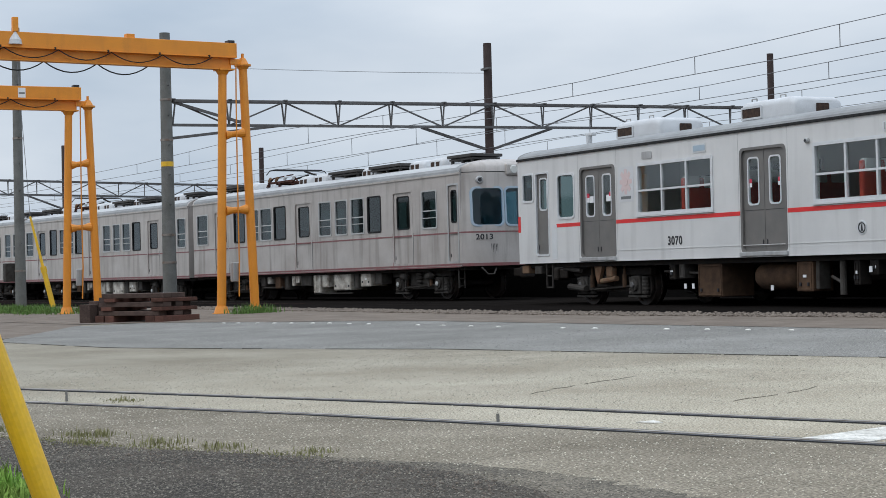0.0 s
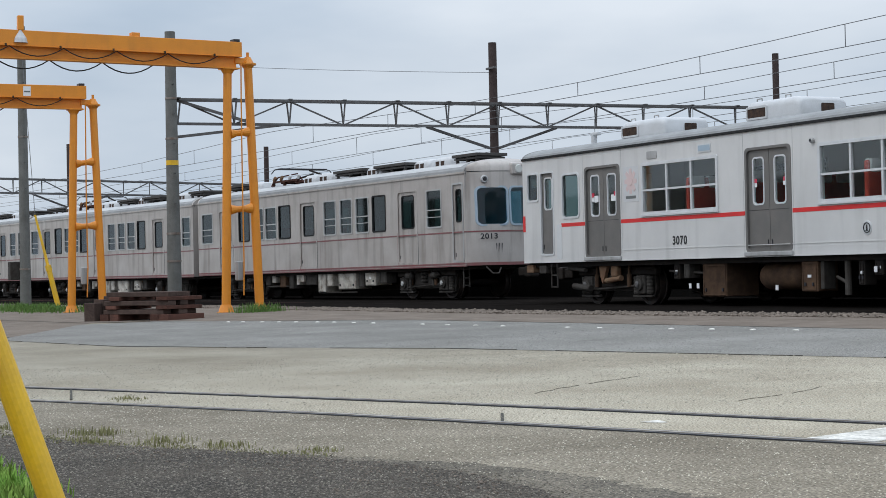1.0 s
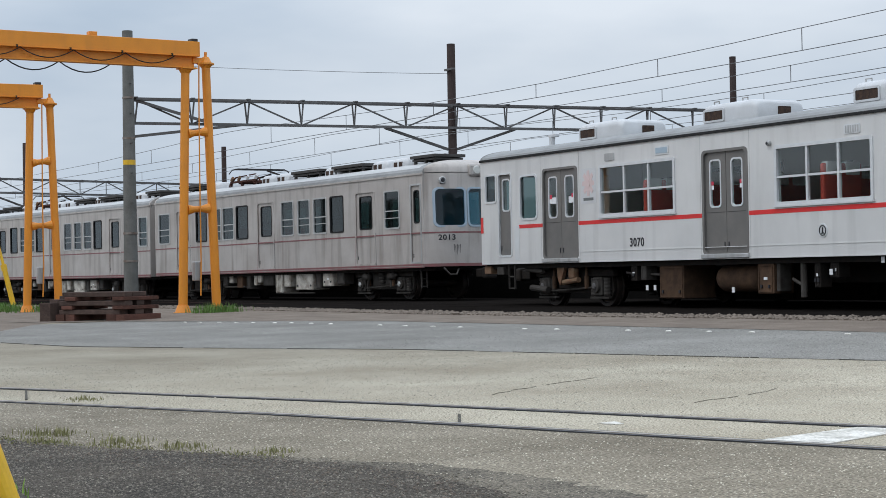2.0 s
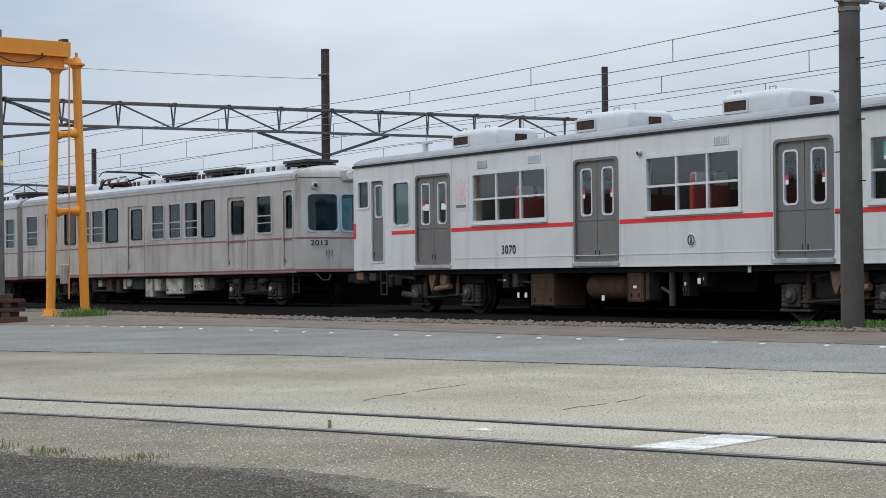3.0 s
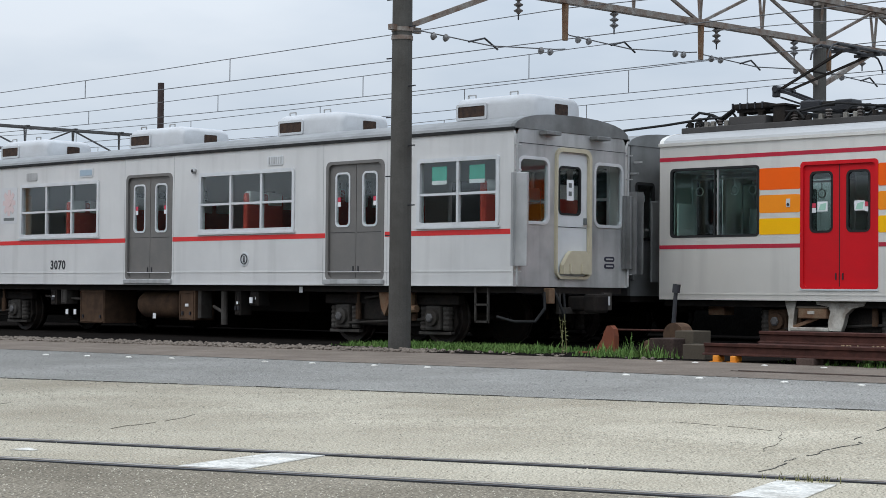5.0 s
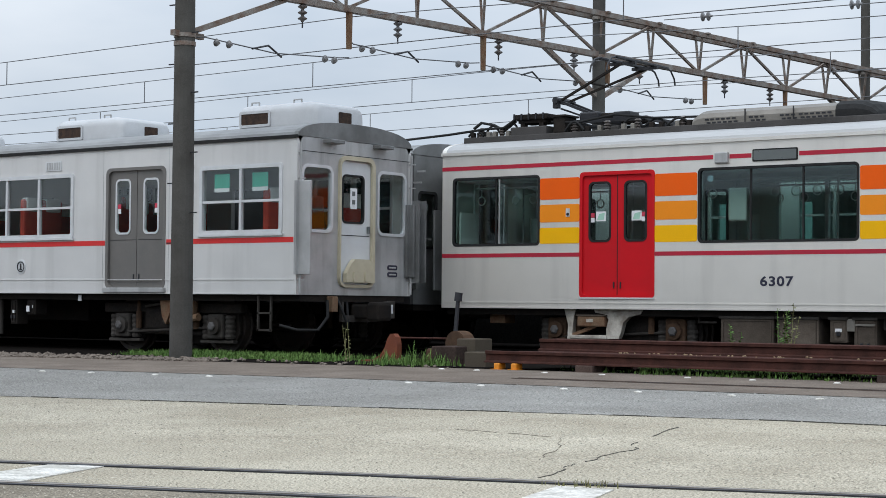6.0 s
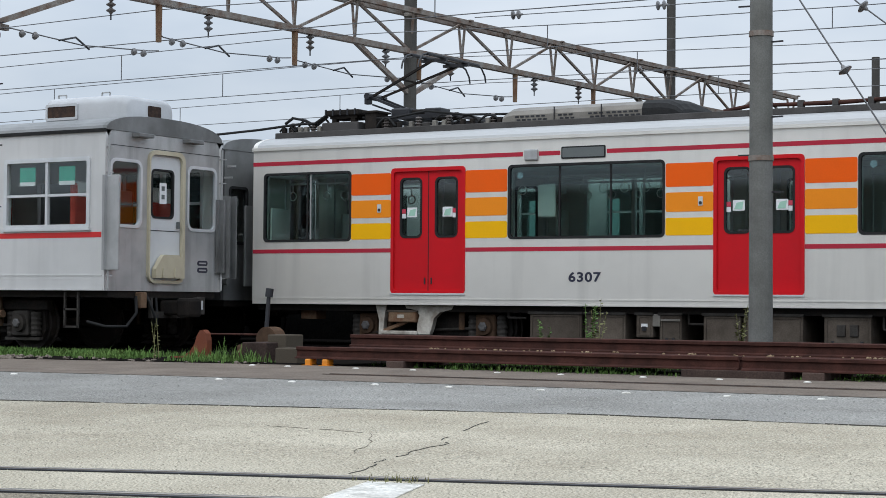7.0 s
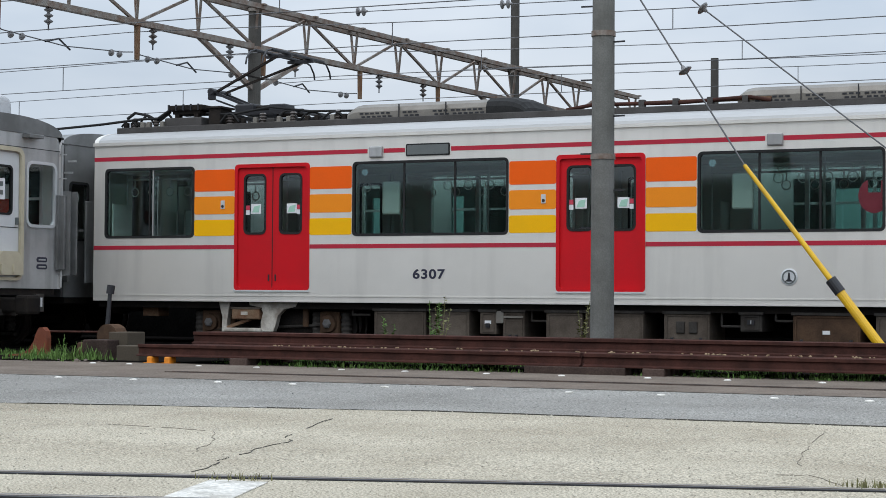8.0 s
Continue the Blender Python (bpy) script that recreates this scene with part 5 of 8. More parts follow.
    for a, b, z1, m, mk in ((5.0, 5.85, 0.28, BOX_TAN, 1), (5.90, 6.55, 0.30, BOX_TAN, 1), (6.72, 6.98, 0.46, BOX_TAN, 3), (7.08, 7.42, 0.30, BOX_TAN, 2), (7.75, 8.3, 0.28, BOX_TAN, 1), (8.34, 9.2, 0.28, BOX_TAN, 1),
                            (9.50, 10.15, 0.30, BOX_TAN, 2), (10.58, 10.88, 0.55, UNDER_GREY, 3), (11.3, 12.2, 0.30, UNDER_BROWN, 3), (12.4, 13.3, 0.30, BOX_TAN, 2)):
        bxo = under_box(car, a, b, z1, 0.80, 0.12, 0.9, m, mk)
        part("lid_lip", bx(B(), a - 0.02, b + 0.02, 0.09, 0.2, 0.78, 0.82, 0.008), UNDER_GREY, bxo)
    for a in (9.68, 9.86):
        part("inspection_cover", bx(B(), a, a + 0.12, 0.095, 0.13, 0.52, 0.68, 0.01), UNDER_GREY, car)
    part("valve_block", bx(bx(B(), 6.98, 7.10, 0.10, 0.2, 0.62, 0.80, 0.01), 7.10, 7.40, 0.10, 0.16, 0.70, 0.73), AC_STEEL, car)
    for u, z in ((4.6, 0.72), (7.5, 0.66), (10.3, 0.62), (11.05, 0.70)):
        part("air_pipe", cyl(cyl(B(), (u, 0.2, 0.86), (u, 0.2, z), 0.018, seg=8), (u, 0.2, z), (u + 0.3, 0.2, z), 0.018, seg=8), UNDER_GREY, car)
    under_box(car, 0.75, 1.05, 0.66, 0.86, 0.3, 0.6, RUST_TAN, 0)
    under_box(car, 5.0, 13.4, 0.45, 0.85, 1.0, 2.3, UNDER, 0)
    coupler(car, 0.0, -1)
    # long bench seats, straps and poles seen through the panes
    for a, b in ((4.45, 7.5), (9.8, 12.8), (15.1, 18.0), (0.2, 2.2)):
        st = part("bench_seat", bx(bx(B(), a, b, 0.14, 0.6, 1.42, 1.55, 0.03), a, b, 0.12, 0.22, 1.5, 1.88, 0.03), SEAT_RED, car)
        part("bench_seat", bx(bx(B(), a, b, W - 0.6, W - 0.14, 1.42, 1.55, 0.03), a, b, W - 0.22, W - 0.12, 1.5, 1.98, 0.03), SEAT_RED, car)
        part("strap_rail", cyl(B(), (a, 0.62, 2.86), (b, 0.62, 2.86), 0.016, seg=8), TRIM_ALU, car)
        bm = B()
        k = a + 0.15
        while k < b:
            for i in range(10):
                p, q = 2 * math.pi * i / 10, 2 * math.pi * (i + 1) / 10
                beam(bm, (k + 0.07 * math.cos(p), 0.62, 2.66 + 0.07 * math.sin(p)), (k + 0.07 * math.cos(q), 0.62, 2.66 + 0.07 * math.sin(q)), 0.014, 0.014)
            beam(bm, (k, 0.62, 2.73), (k, 0.62, 2.86), 0.018, 0.006)
            k += 0.34
        part("strap_handles", bm, SEAT_WHITE, car)
        for u in (a + 0.02, b - 0.02):
            part("grab_pole", cyl(B(), (u, 0.6, 1.1), (u, 0.6, 3.2), 0.016, seg=8), TRIM_ALU, car)
    for a, b in ((4.25, 7.65), (9.55, 12.95), (14.85, 18.2), (0.15, 2.35)):
        for y0, y1 in ((0.10, 0.58), (W - 0.58, W - 0.10)):
            part("luggage_rack", bx(bx(B(), a + 0.1, b - 0.1, y0, y1, 2.94, 2.965), a + 0.1, b - 0.1, y1 if y0 < 1 else y0 - 0.02, y1 + 0.02 if y0 < 1 else y0, 2.93, 2.99), TRIM_ALU, car)
            for u in (a + 0.12, b - 0.15):
                part("seat_screen", bx(B(), u, u + 0.03, y0, y1, 1.08, 2.45, 0.01), INNER, car)
        part("strap_rail", cyl(B(), (a, W - 0.62, 2.86), (b, W - 0.62, 2.86), 0.016, seg=8), TRIM_ALU, car)
        bm = B()
        k = a + 0.3
        while k < b - 0.2:
            for i in range(8):
                p, q = 2 * math.pi * i / 8, 2 * math.pi * (i + 1) / 8
                beam(bm, (k + 0.07 * math.cos(p), W - 0.62, 2.66 + 0.07 * math.sin(p)), (k + 0.07 * math.cos(q), W - 0.62, 2.66 + 0.07 * math.sin(q)), 0.014, 0.014)
            beam(bm, (k, W - 0.62, 2.73), (k, W - 0.62, 2.86), 0.018, 0.006)
            k += 0.42
        part("strap_handles", bm, SEAT_WHITE, car)
        for u in (a + 0.02, (a + b) / 2, b - 0.02):
            part("grab_pole", cyl(B(), (u, W - 0.62, 1.1), (u, W - 0.62, 3.2), 0.017, seg=8), TRIM_ALU, car)
    for a, y in ((5.02, 0.30), (10.4, 0.30), (0.75, W - 0.4)):
        part("notice_panel", bx(B(), a, a + 0.30, y, y + 0.05, 2.22, 2.72, 0.03), INNER, car)
    for a in (4.78, 10.12):
        part("window_sticker", lathe(B(), (a + 0.09, 0.03, 2.84), [(0.05, 0), (0.05, 0.004)], (0, 1, 0), 14), BLUE_GREY, car)
    arc = [(12.40 + 0.21 * math.cos(radians(d)), 2.36 + 0.23 * math.sin(radians(d))) for d in range(115, 426, 10)]
    part("window_decal", plate(B(), arc + [(12.48, 2.40), (12.32, 2.40)], 0.028, 0.032), RED_LABEL, car)
    return car


striped_car()


# the grey car coupled behind the banded one
def plain_car():
    L, W, z0, zg, zp = 17.6, 2.7, 0.95, 3.42, 3.66
    car = thing("train_car", "plain grey silver train car coupled to the striped car", "train car",
                at=Matrix.Translation((-35.75, 22.98, 0)) @ Matrix.Rotation(0.0138, 4, "Z"))
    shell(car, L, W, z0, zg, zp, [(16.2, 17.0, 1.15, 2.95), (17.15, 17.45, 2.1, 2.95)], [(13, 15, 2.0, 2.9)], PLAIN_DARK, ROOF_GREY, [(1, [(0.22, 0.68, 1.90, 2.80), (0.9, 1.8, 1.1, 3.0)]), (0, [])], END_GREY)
    door_leaf(car, 16.2, 17.0, 1.15, 2.95, DOOR_GREY, (16.35, 16.85, 2.05, 2.8), GLASS_DARK, RUBBER)
    pane(car, 17.15, 17.45, 2.1, 2.95, 0.03, GLASS_DARK)
    turned = lambda a, y, z: (L - y, a, z)
    plain_window(car, 0.22, 0.68, 1.90, 2.80, RUBBER, place=turned, r=0.05, wide=0.03)
    part("window_blind", bx(B(), L - 0.16, L - 0.12, 0.40, 0.62, 2.52, 2.64, 0.01), WHITE_LABEL, car)
    for a, z in ((0.14, 3.13), (0.05, 2.94), (0.34, 2.02)):
        part("grab_stub", bx(B(), L, L + 0.16, a, a + 0.03, z, z + 0.03), SILVER_END, car)
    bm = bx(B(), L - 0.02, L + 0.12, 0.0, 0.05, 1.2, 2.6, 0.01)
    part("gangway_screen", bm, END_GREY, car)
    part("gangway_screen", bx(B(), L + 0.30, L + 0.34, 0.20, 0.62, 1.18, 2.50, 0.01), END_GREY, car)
    part("gangway_bellows", bx(B(), L, L + 0.46, 0.85, 1.9, 1.05, 3.1, 0.03), RUBBER, car)
    bogie(car, 15.0, 0.38)
    bogie(car, 3.0, 0.38)
    # unseen full-width boxes, added to stop light passing beneath the cars
    for a, b in ((5.0, 6.9), (7.0, 9.4), (9.5, 10.6), (10.8, 12.6)):
        under_box(car, a, b, 0.24, 0.92, 0.14, 2.4, UNDER, 1)
    for z in (1.5, 1.9, 2.3, 2.7, 3.1):
        part("grab_stub", bx(B(), 17.05, 17.2, -0.14, 0.01, z, z + 0.03), SILVER_END, car)
    return car


plain_car()


# the car on the third track, glimpsed through the panes of the striped one
def third_track_car():
    L, W, z0, zg, zp = 23.6, 2.7, 0.95, 3.30, 3.55
    car = thing("train_car", "pale grey train car standing behind the striped car", "train car", at=Matrix.Translation((-25.6, 26.95, 0)))
    wins = [(1.0 + 2.9 * k, 2.9 + 2.9 * k) for k in range(8)]
    holes = [(a, b, 1.95, 2.85) for a, b in wins]
    shell(car, L, W, z0, zg, zp, holes, holes, DOOR_WHITE, ROOF_GREY, [(0, []), (1, [])], DOOR_WHITE)
    for a, b in wins:
        bm = ring(B(), loop_rr(a - 0.05, b + 0.05, 1.90, 2.90, 0.05), loop_rr(a + 0.01, b - 0.01, 1.96, 2.84, 0.04), -0.015, 0.04)
        for f in (0.33, 0.66):
            bx(bm, a + (b - a) * f - 0.03, a + (b - a) * f + 0.03, -0.01, 0.04, 1.95, 2.85)
        bx(bm, a, b, -0.008, 0.03, 2.44, 2.48)
        win = part("window", bm, TRIM_ALU, car)
        pane(win, a, b, 1.95, 2.85, 0.02, GLASS_DARK)
        pane(car, a, b, 1.95, 2.85, W - 0.04, GLASS_DARK)
    bogie(car, 3.0, 0.38)
    bogie(car, 20.0, 0.38)
    return car


third_track_car()


# the older cars with a rounded front
def old_car(m, front, label):
    """An older commuter car; with a cab at its right end where front is set."""
    L, W, z0, zg, zp = (17.78 if front else 17.35), 2.72, 1.02, 3.50, 3.86
    car = thing("train_car", label, "train car", group="old commuter train", at=m)
    nose = 0.55 if front else 0.0
    Lb = L - nose
    doors = [(1.78, 2.78), (7.72, 8.74), (13.72, 14.72)]
    wins = [(0.34, 1.2), (4.45, 5.13), (5.28, 6.05), (9.28, 10.02), (3.3, 4.07), (10.32, 11.02), (11.28, 12.02), (15.28, 16.03), (6.25, 7.03), (12.27, 13.0)]
    plain_ones = (4, 8, 9)
    if not front:
        wins.append((16.4, 17.1))
    near = [(a, b, 1.15, 3.14) for a, b in doors] + [(a, b, 2.10, 3.10) for a, b in wins]
    if front:
        near.append((16.64, 17.10, 1.15, 3.20))
    far = [(a, b, 2.10, 3.10) for a, b in wins]
    ends = [(0, [(0.9, 1.8, 1.15, 2.95)])] + ([] if front else [(1, [(0.9, 1.8, 1.15, 2.95)])])
    shell(car, Lb, W, z0, zg, zp, near, far, SILVER_OLD, ROOF_GREY, ends, SILVER_OLD)
    part("roof_skin", extrude_x(B(), [(y, z + 0.004) for y, z in roof_profile(W, zg, zp)][2:-2], 0, Lb - 0.3, close=False), ROOF_WHITE, car)
    for i, (a, b) in enumerate(wins):
        plain = i in plain_ones
        bm = ring(B(), loop_rr(a - 0.03, b + 0.03, 2.07, 3.13, 0.07), loop_rr(a + 0.012, b - 0.012, 2.112, 3.088, 0.05), -0.015, 0.04)
        if not plain:
            bx(bm, a, b, -0.004, 0.03, 2.55, 2.58)
            bx(bm, a, b, -0.004, 0.03, 2.36, 2.38)
        win = part("window", bm, RUBBER if plain else TRIM_OLD, car)
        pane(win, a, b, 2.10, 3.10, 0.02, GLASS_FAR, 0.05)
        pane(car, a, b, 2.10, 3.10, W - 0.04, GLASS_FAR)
    for a, b in doors:
        part("door_frame", ring(B(), loop_rr(a - 0.05, b + 0.05, 1.12, 3.19, 0.10), loop_rr(a, b, 1.16, 3.13, 0.07), -0.008, 0.02), SILVER_OLD, car)
        door_leaf(car, a, b, 1.15, 3.14, SILVER_OLD, (a + 0.17, b - 0.17, 2.12, 3.02), GLASS_FAR, RUBBER, 0.025)
        for u in (a - 0.06, b + 0.06):
            part("door_seam", bx(B(), u - 0.008, u + 0.008, -0.004, 0.02, 1.08, 2.0), MAROON if u < a else SIGN_GREY, car)
    part("waist_line", bx(B(), 0.02, Lb, -0.006, 0.01, 1.90, 1.938), MAROON, car)
    part("sill_line", bx(B(), 0.02, Lb, -0.012, 0.01, 1.05, 1.10), MAROON, car)
    part("sill_lip", bx(B(), 0.02, Lb, -0.02, 0.03, 1.00, 1.03), MAROON, car)
    if front:
        part("door_frame", ring(B(), loop_rr(16.59, 17.15, 1.12, 3.24, 0.05), loop_rr(16.64, 17.10, 1.16, 3.19, 0.04), -0.012, 0.02), SILVER_END, car)
        door_leaf(car, 16.64, 17.10, 1.15, 3.20, SILVER_OLD, (16.74, 17.0, 2.2, 3.05), GLASS_FAR, RUBBER, 0.03)
        # the rounded nose, swept round three planes, with windscreens set in it
        def nose_at(a, y, z):
            c = (a - W / 2) / (W / 2)
            return (Lb + nose * (1 - abs(c) ** 2.6) - y - 0.035 * max(0, z - 2.0), a, z)
        bm = B()
        ys = [0.0, 0.03, 0.08, 0.15] + [0.24 + 0.076 * k for k in range(11)] + [1.10, 1.36, 1.62] + [1.72 + 0.076 * k for k in range(11)] + [2.57, 2.64, 2.69, W]
        holes = [(0.24, 1.0, 2.10, 3.08), (1.10, 1.62, 2.10, 3.08), (1.72, 2.48, 2.10, 3.08)]
        zs = [z0, 2.10, 3.08, 3.30, 3.50]
        for i in range(len(ys) - 1):
            for j in range(len(zs) - 1):
                cy, cz = (ys[i] + ys[i + 1]) / 2, (zs[j] + zs[j + 1]) / 2
                if any(h[0] < cy < h[1] and h[2] < cz < h[3] for h in holes):
                    continue
                for d in (0.0, 0.06):
                    q = [bm.verts.new(nose_at(a, d, z)) for a, z in ((ys[i], zs[j]), (ys[i + 1], zs[j]), (ys[i + 1], zs[j + 1]), (ys[i], zs[j + 1]))]
                    bm.faces.new(q)
        bmesh.ops.remove_doubles(bm, verts=bm.verts, dist=0.0005)
        nz = part("nose", bm, SILVER_OLD, car, "rounded streaked cab front")
        # domed brow from the nose up to the roof
        bm = B()
        prof = roof_profile(W, zg, zp)
        secs = []
        for k in range(7):
            t = k / 6
            secs.append([bm.verts.new((Lb + (nose * (1 - abs((y - W / 2) / (W / 2)) ** 2.6) - 0.045) * math.sin(t * math.pi / 2), y,
                                       zg + 0.02 + (z - zg) * math.cos(t * math.pi / 2) ** 0.7 if t < 1 else zg + 0.02)) for y, z in prof])
        for p, q in zip(secs, secs[1:]):
            for i in range(len(prof) - 1):
                bm.faces.new((p[i], q[i], q[i + 1], p[i + 1]))
        part("brow", bm, SILVER_OLD, car, smooth=True)
        for a, b, z1, z2 in ((0.24, 1.0, 2.10, 3.08), (1.72, 2.48, 2.10, 3.08), (1.10, 1.62, 2.10, 3.08)):
            outer, inner = loop_rr(a - 0.04, b + 0.04, z1 - 0.04, z2 + 0.04, 0.14), loop_rr(a + 0.01, b - 0.01, z1 + 0.01, z2 - 0.01, 0.11)
            ws = part("windscreen", ring(B(), outer, inner, -0.02, 0.03, nose_at), BLUE_GREY, car)
            bm = B()
            n = 8
            for k in range(n):
                p, q = a + (b - a) * k / n, a + (b - a) * (k + 1) / n
                bm.faces.new([bm.verts.new(nose_at(u, 0.015, z)) for u, z in ((p, z1), (q, z1), (q, z2), (p, z2))])
            bmesh.ops.remove_doubles(bm, verts=bm.verts, dist=0.0005)
            gp = part("pane", bm, GLASS_BLUE, ws)
            gp.visible_shadow = False
        for z1, z2 in ((1.90, 1.94), (1.02, 1.10)):
            bm = B()
            for k in range(24):
                p, q = W * k / 24, W * (k + 1) / 24
                bm.faces.new([bm.verts.new(nose_at(u, -0.006, z)) for u, z in ((p, z1), (q, z1), (q, z2), (p, z2))])
            part("front_line", bm, MAROON, car)
        for a in (0.42, 2.3):
            lp = part("marker_lamp", lathe(B(), nose_at(a, -0.01, 3.30), [(0.10, -0.02), (0.10, 0.05), (0.08, 0.065), (0.07, 0.05)], (1, -0.25, 0), 16), SILVER_END, car)
            part("lens", lathe(B(), nose_at(a, -0.05, 3.30), [(0.065, -0.02), (0.05, 0.025)], (1, -0.25, 0), 14), BLACK, lp)
        hl = part("headlamp_box", bx(B(), L - 0.22, L + 0.02, 1.14, 1.58, 3.40, 3.74, 0.06), SILVER_OLD, car)
        part("lens", lathe(B(), (L + 0.02, 1.36, 3.57), [(0.12, 0), (0.10, 0.02)], (1, 0, 0), 16), LAMP_GLASS, hl)
        lettering("car_number", "2013", 0.20, BLACK, car, Lb + 0.44, 0.46, 1.78, "black running number", turn=70, wide=1.1)
        for k in range(5):
            part("stain", plate(B(), [(0.66 + 0.04 * k, 1.60 - 0.05 * (k % 2)), (0.675 + 0.04 * k, 1.60), (0.67 + 0.04 * k, 1.40 - 0.04 * (k % 3))], -0.003, 0.002, nose_at), BLACK, car)
        wire_curve("brake_hose", [(L - 0.2, 0.4, 0.98), (L - 0.05, 0.5, 0.8), (L - 0.05, 0.7, 0.8), (L - 0.1, 0.8, 0.95)], 0.025, UNDER_GREY, car)
        bm = B()
        for y in (0.12, 0.30):
            beam(bm, (16.9, y, 1.0), (16.9, y, 0.45), 0.03, 0.03)
        for z in (0.5, 0.7):
            beam(bm, (16.9, 0.12, z), (16.9, 0.30, z), 0.03, 0.03)
        part("cab_ladder", bm, UNDER_GREY, car)
    if not front:
        part("gangway_bellows", bx(B(), L, L + 0.44, 0.8, 1.92, 1.1, 3.2, 0.03), RUBBER, car)
    # ventilators, coolers and pantograph on the roof
    for u, n in ((0.8, 1.8), (8.9, 1.8), (11.4, 1.8), (15.75, 1.25)):
        bm = bx(bx(B(), u, u + n, 0.55, 1.55, 3.97, 4.05, 0.01), u + 0.05, u + n - 0.05, 0.60, 1.5, 3.90, 3.95)
        for du in (0.1, n * 0.5, n - 0.16):
            bx(bm, u + du, u + du + 0.06, 0.62, 0.70, 3.74, 3.98)
        part("resistor_bank", bm, ROOF_DARK, car)
    for u in (2.8, 6.7, 7.7, 10.75, 13.5, 14.6):
        if u > Lb - 1.0:
            continue
        prof = loop_rr(0.62, 2.08, 3.60, 4.06, 0.16, 4)
        bm = B()
        rows = [[bm.verts.new((uu, 1.35 + (y - 1.35) * f, 3.6 + (z - 3.6) * f)) for y, z in prof] for uu, f in ((u, 0.78), (u + 0.08, 0.95), (u + 0.2, 1.0), (u + 0.78, 1.0), (u + 0.9, 0.9))]
        for p, q in zip(rows, rows[1:]):
            for i in range(len(prof)):
                bm.faces.new((p[i], q[i], q[(i + 1) % len(prof)], p[(i + 1) % len(prof)]))
        bm.faces.new(rows[0])
        bm.faces.new(rows[-1][::-1])
        hood = part("roof_hood", bm, AC_PAINT, car, smooth=True)
        for k in range(2):
            part("slot", bx(B(), u + 0.2 + 0.27 * k, u + 0.38 + 0.27 * k, 0.61, 0.66, 3.80, 3.95, 0.01), GRILLE, hood)
    pf = part("pantograph_frame", bx(bx(bx(B(), 7.2, 9.0, 0.6, 0.68, 3.94, 4.00), 7.2, 9.0, 2.0, 2.08, 3.94, 4.00), 7.6, 8.6, 0.7, 2.0, 3.90, 3.98), RAIL_RUST, car)
    part("folded_arm", beam(beam(B(), (7.3, 1.2, 4.02), (8.9, 1.2, 4.14), 0.05, 0.05), (8.9, 1.5, 4.14), (8.1, 1.5, 4.32), 0.05, 0.05), UNDER, pf)
    part("collector_head", bx(B(), 7.75, 8.0, 0.5, 2.2, 4.34, 4.39, 0.01), BLACK, pf)
    for y, q in ((0.5, -1), (2.2, 1)):
        wire_curve("horn", [(7.87, y, 4.37), (7.87, y + q * 0.15, 4.34), (7.87, y + q * 0.27, 4.2)], 0.018, BLACK, pf)
    part("frame_stay", beam(beam(beam(beam(B(), (7.0, 0.66, 3.86), (7.5, 0.66, 4.12), 0.035, 0.035), (7.5, 0.66, 4.12), (8.9, 0.66, 4.16), 0.035, 0.035), (8.9, 0.66, 4.16), (9.3, 0.66, 3.86), 0.035, 0.035), (7.0, 1.9, 4.08), (9.2, 1.9, 4.12), 0.035, 0.035), RAIL_RUST, pf)
    for a in (7.3, 7.8, 8.4, 9.0):
        part("clamp", cyl(B(), (a, 0.6, 4.02), (a + 0.12, 0.6, 4.12), 0.05, seg=8), AC_PAINT if a > 8 else RUST_TAN, pf)
    for a in (4.65, 5.45, 6.35):
        bm = B()
        for k in range(3):
            lathe(bm, (a, 0.64, 3.80 + 0.05 * k), [(0.04, 0), (0.07, 0.02), (0.04, 0.045)], seg=10)
        part("roof_insulator", bm, RAIL_RUST, car)
    pf.location.x = -2.55
    # under the floor
    bogie(car, 3.0, 0.36, UNDER_GREY, UNDER_GREY, "pale")
    bogie(car, 14.6, 0.36, UNDER_GREY, UNDER_GREY, "pale")
    for a, b, z, m, mk in ((6.6, 6.9, 0.5, UNDER_GREY, 1), (7.1, 7.3, 0.62, UNDER_WHITE, 0), (7.35, 7.6, 0.70, UNDER_WHITE, 0), (8.55, 8.78, 0.38, UNDER_WHITE, 1), (8.80, 9.02, 0.38, UNDER_WHITE, 1), (9.1, 9.5, 0.55, UNDER_WHITE, 1), (9.85, 10.9, 0.45, UNDER_WHITE, 2), (11.5, 12.1, 0.55, UNDER_WHITE, 3)):
        under_box(car, a, b, z, 0.97, 0.14, 0.7, m, mk)
    under_box(car, 6.4, 12.2, 0.40, 0.95, 0.9, 2.2, UNDER, 0)
    for a, b, z0_, z1_, m in ((4.9, 5.2, 0.62, 0.95, UNDER_GREY), (5.35, 5.6, 0.70, 0.93, UNDER_WHITE), (5.9, 6.3, 0.55, 0.92, UNDER_BROWN), (7.7, 8.4, 0.60, 0.92, UNDER_GREY), (11.05, 11.35, 0.50, 0.92, UNDER_GREY), (12.3, 12.7, 0.60, 0.94, UNDER_GREY)):
        under_box(car, a, b, z0_, z1_, 0.16, 0.5, m, 1)
    for a, b, z, rr in ((4.6, 7.0, 0.90, 0.025), (7.2, 12.6, 0.94, 0.02), (8.5, 10.9, 0.36, 0.022), (5.0, 6.4, 0.58, 0.03)):
        part("air_pipe", cyl(B(), (a, 0.2, z), (b, 0.2, z), rr, seg=8), UNDER_GREY, car)
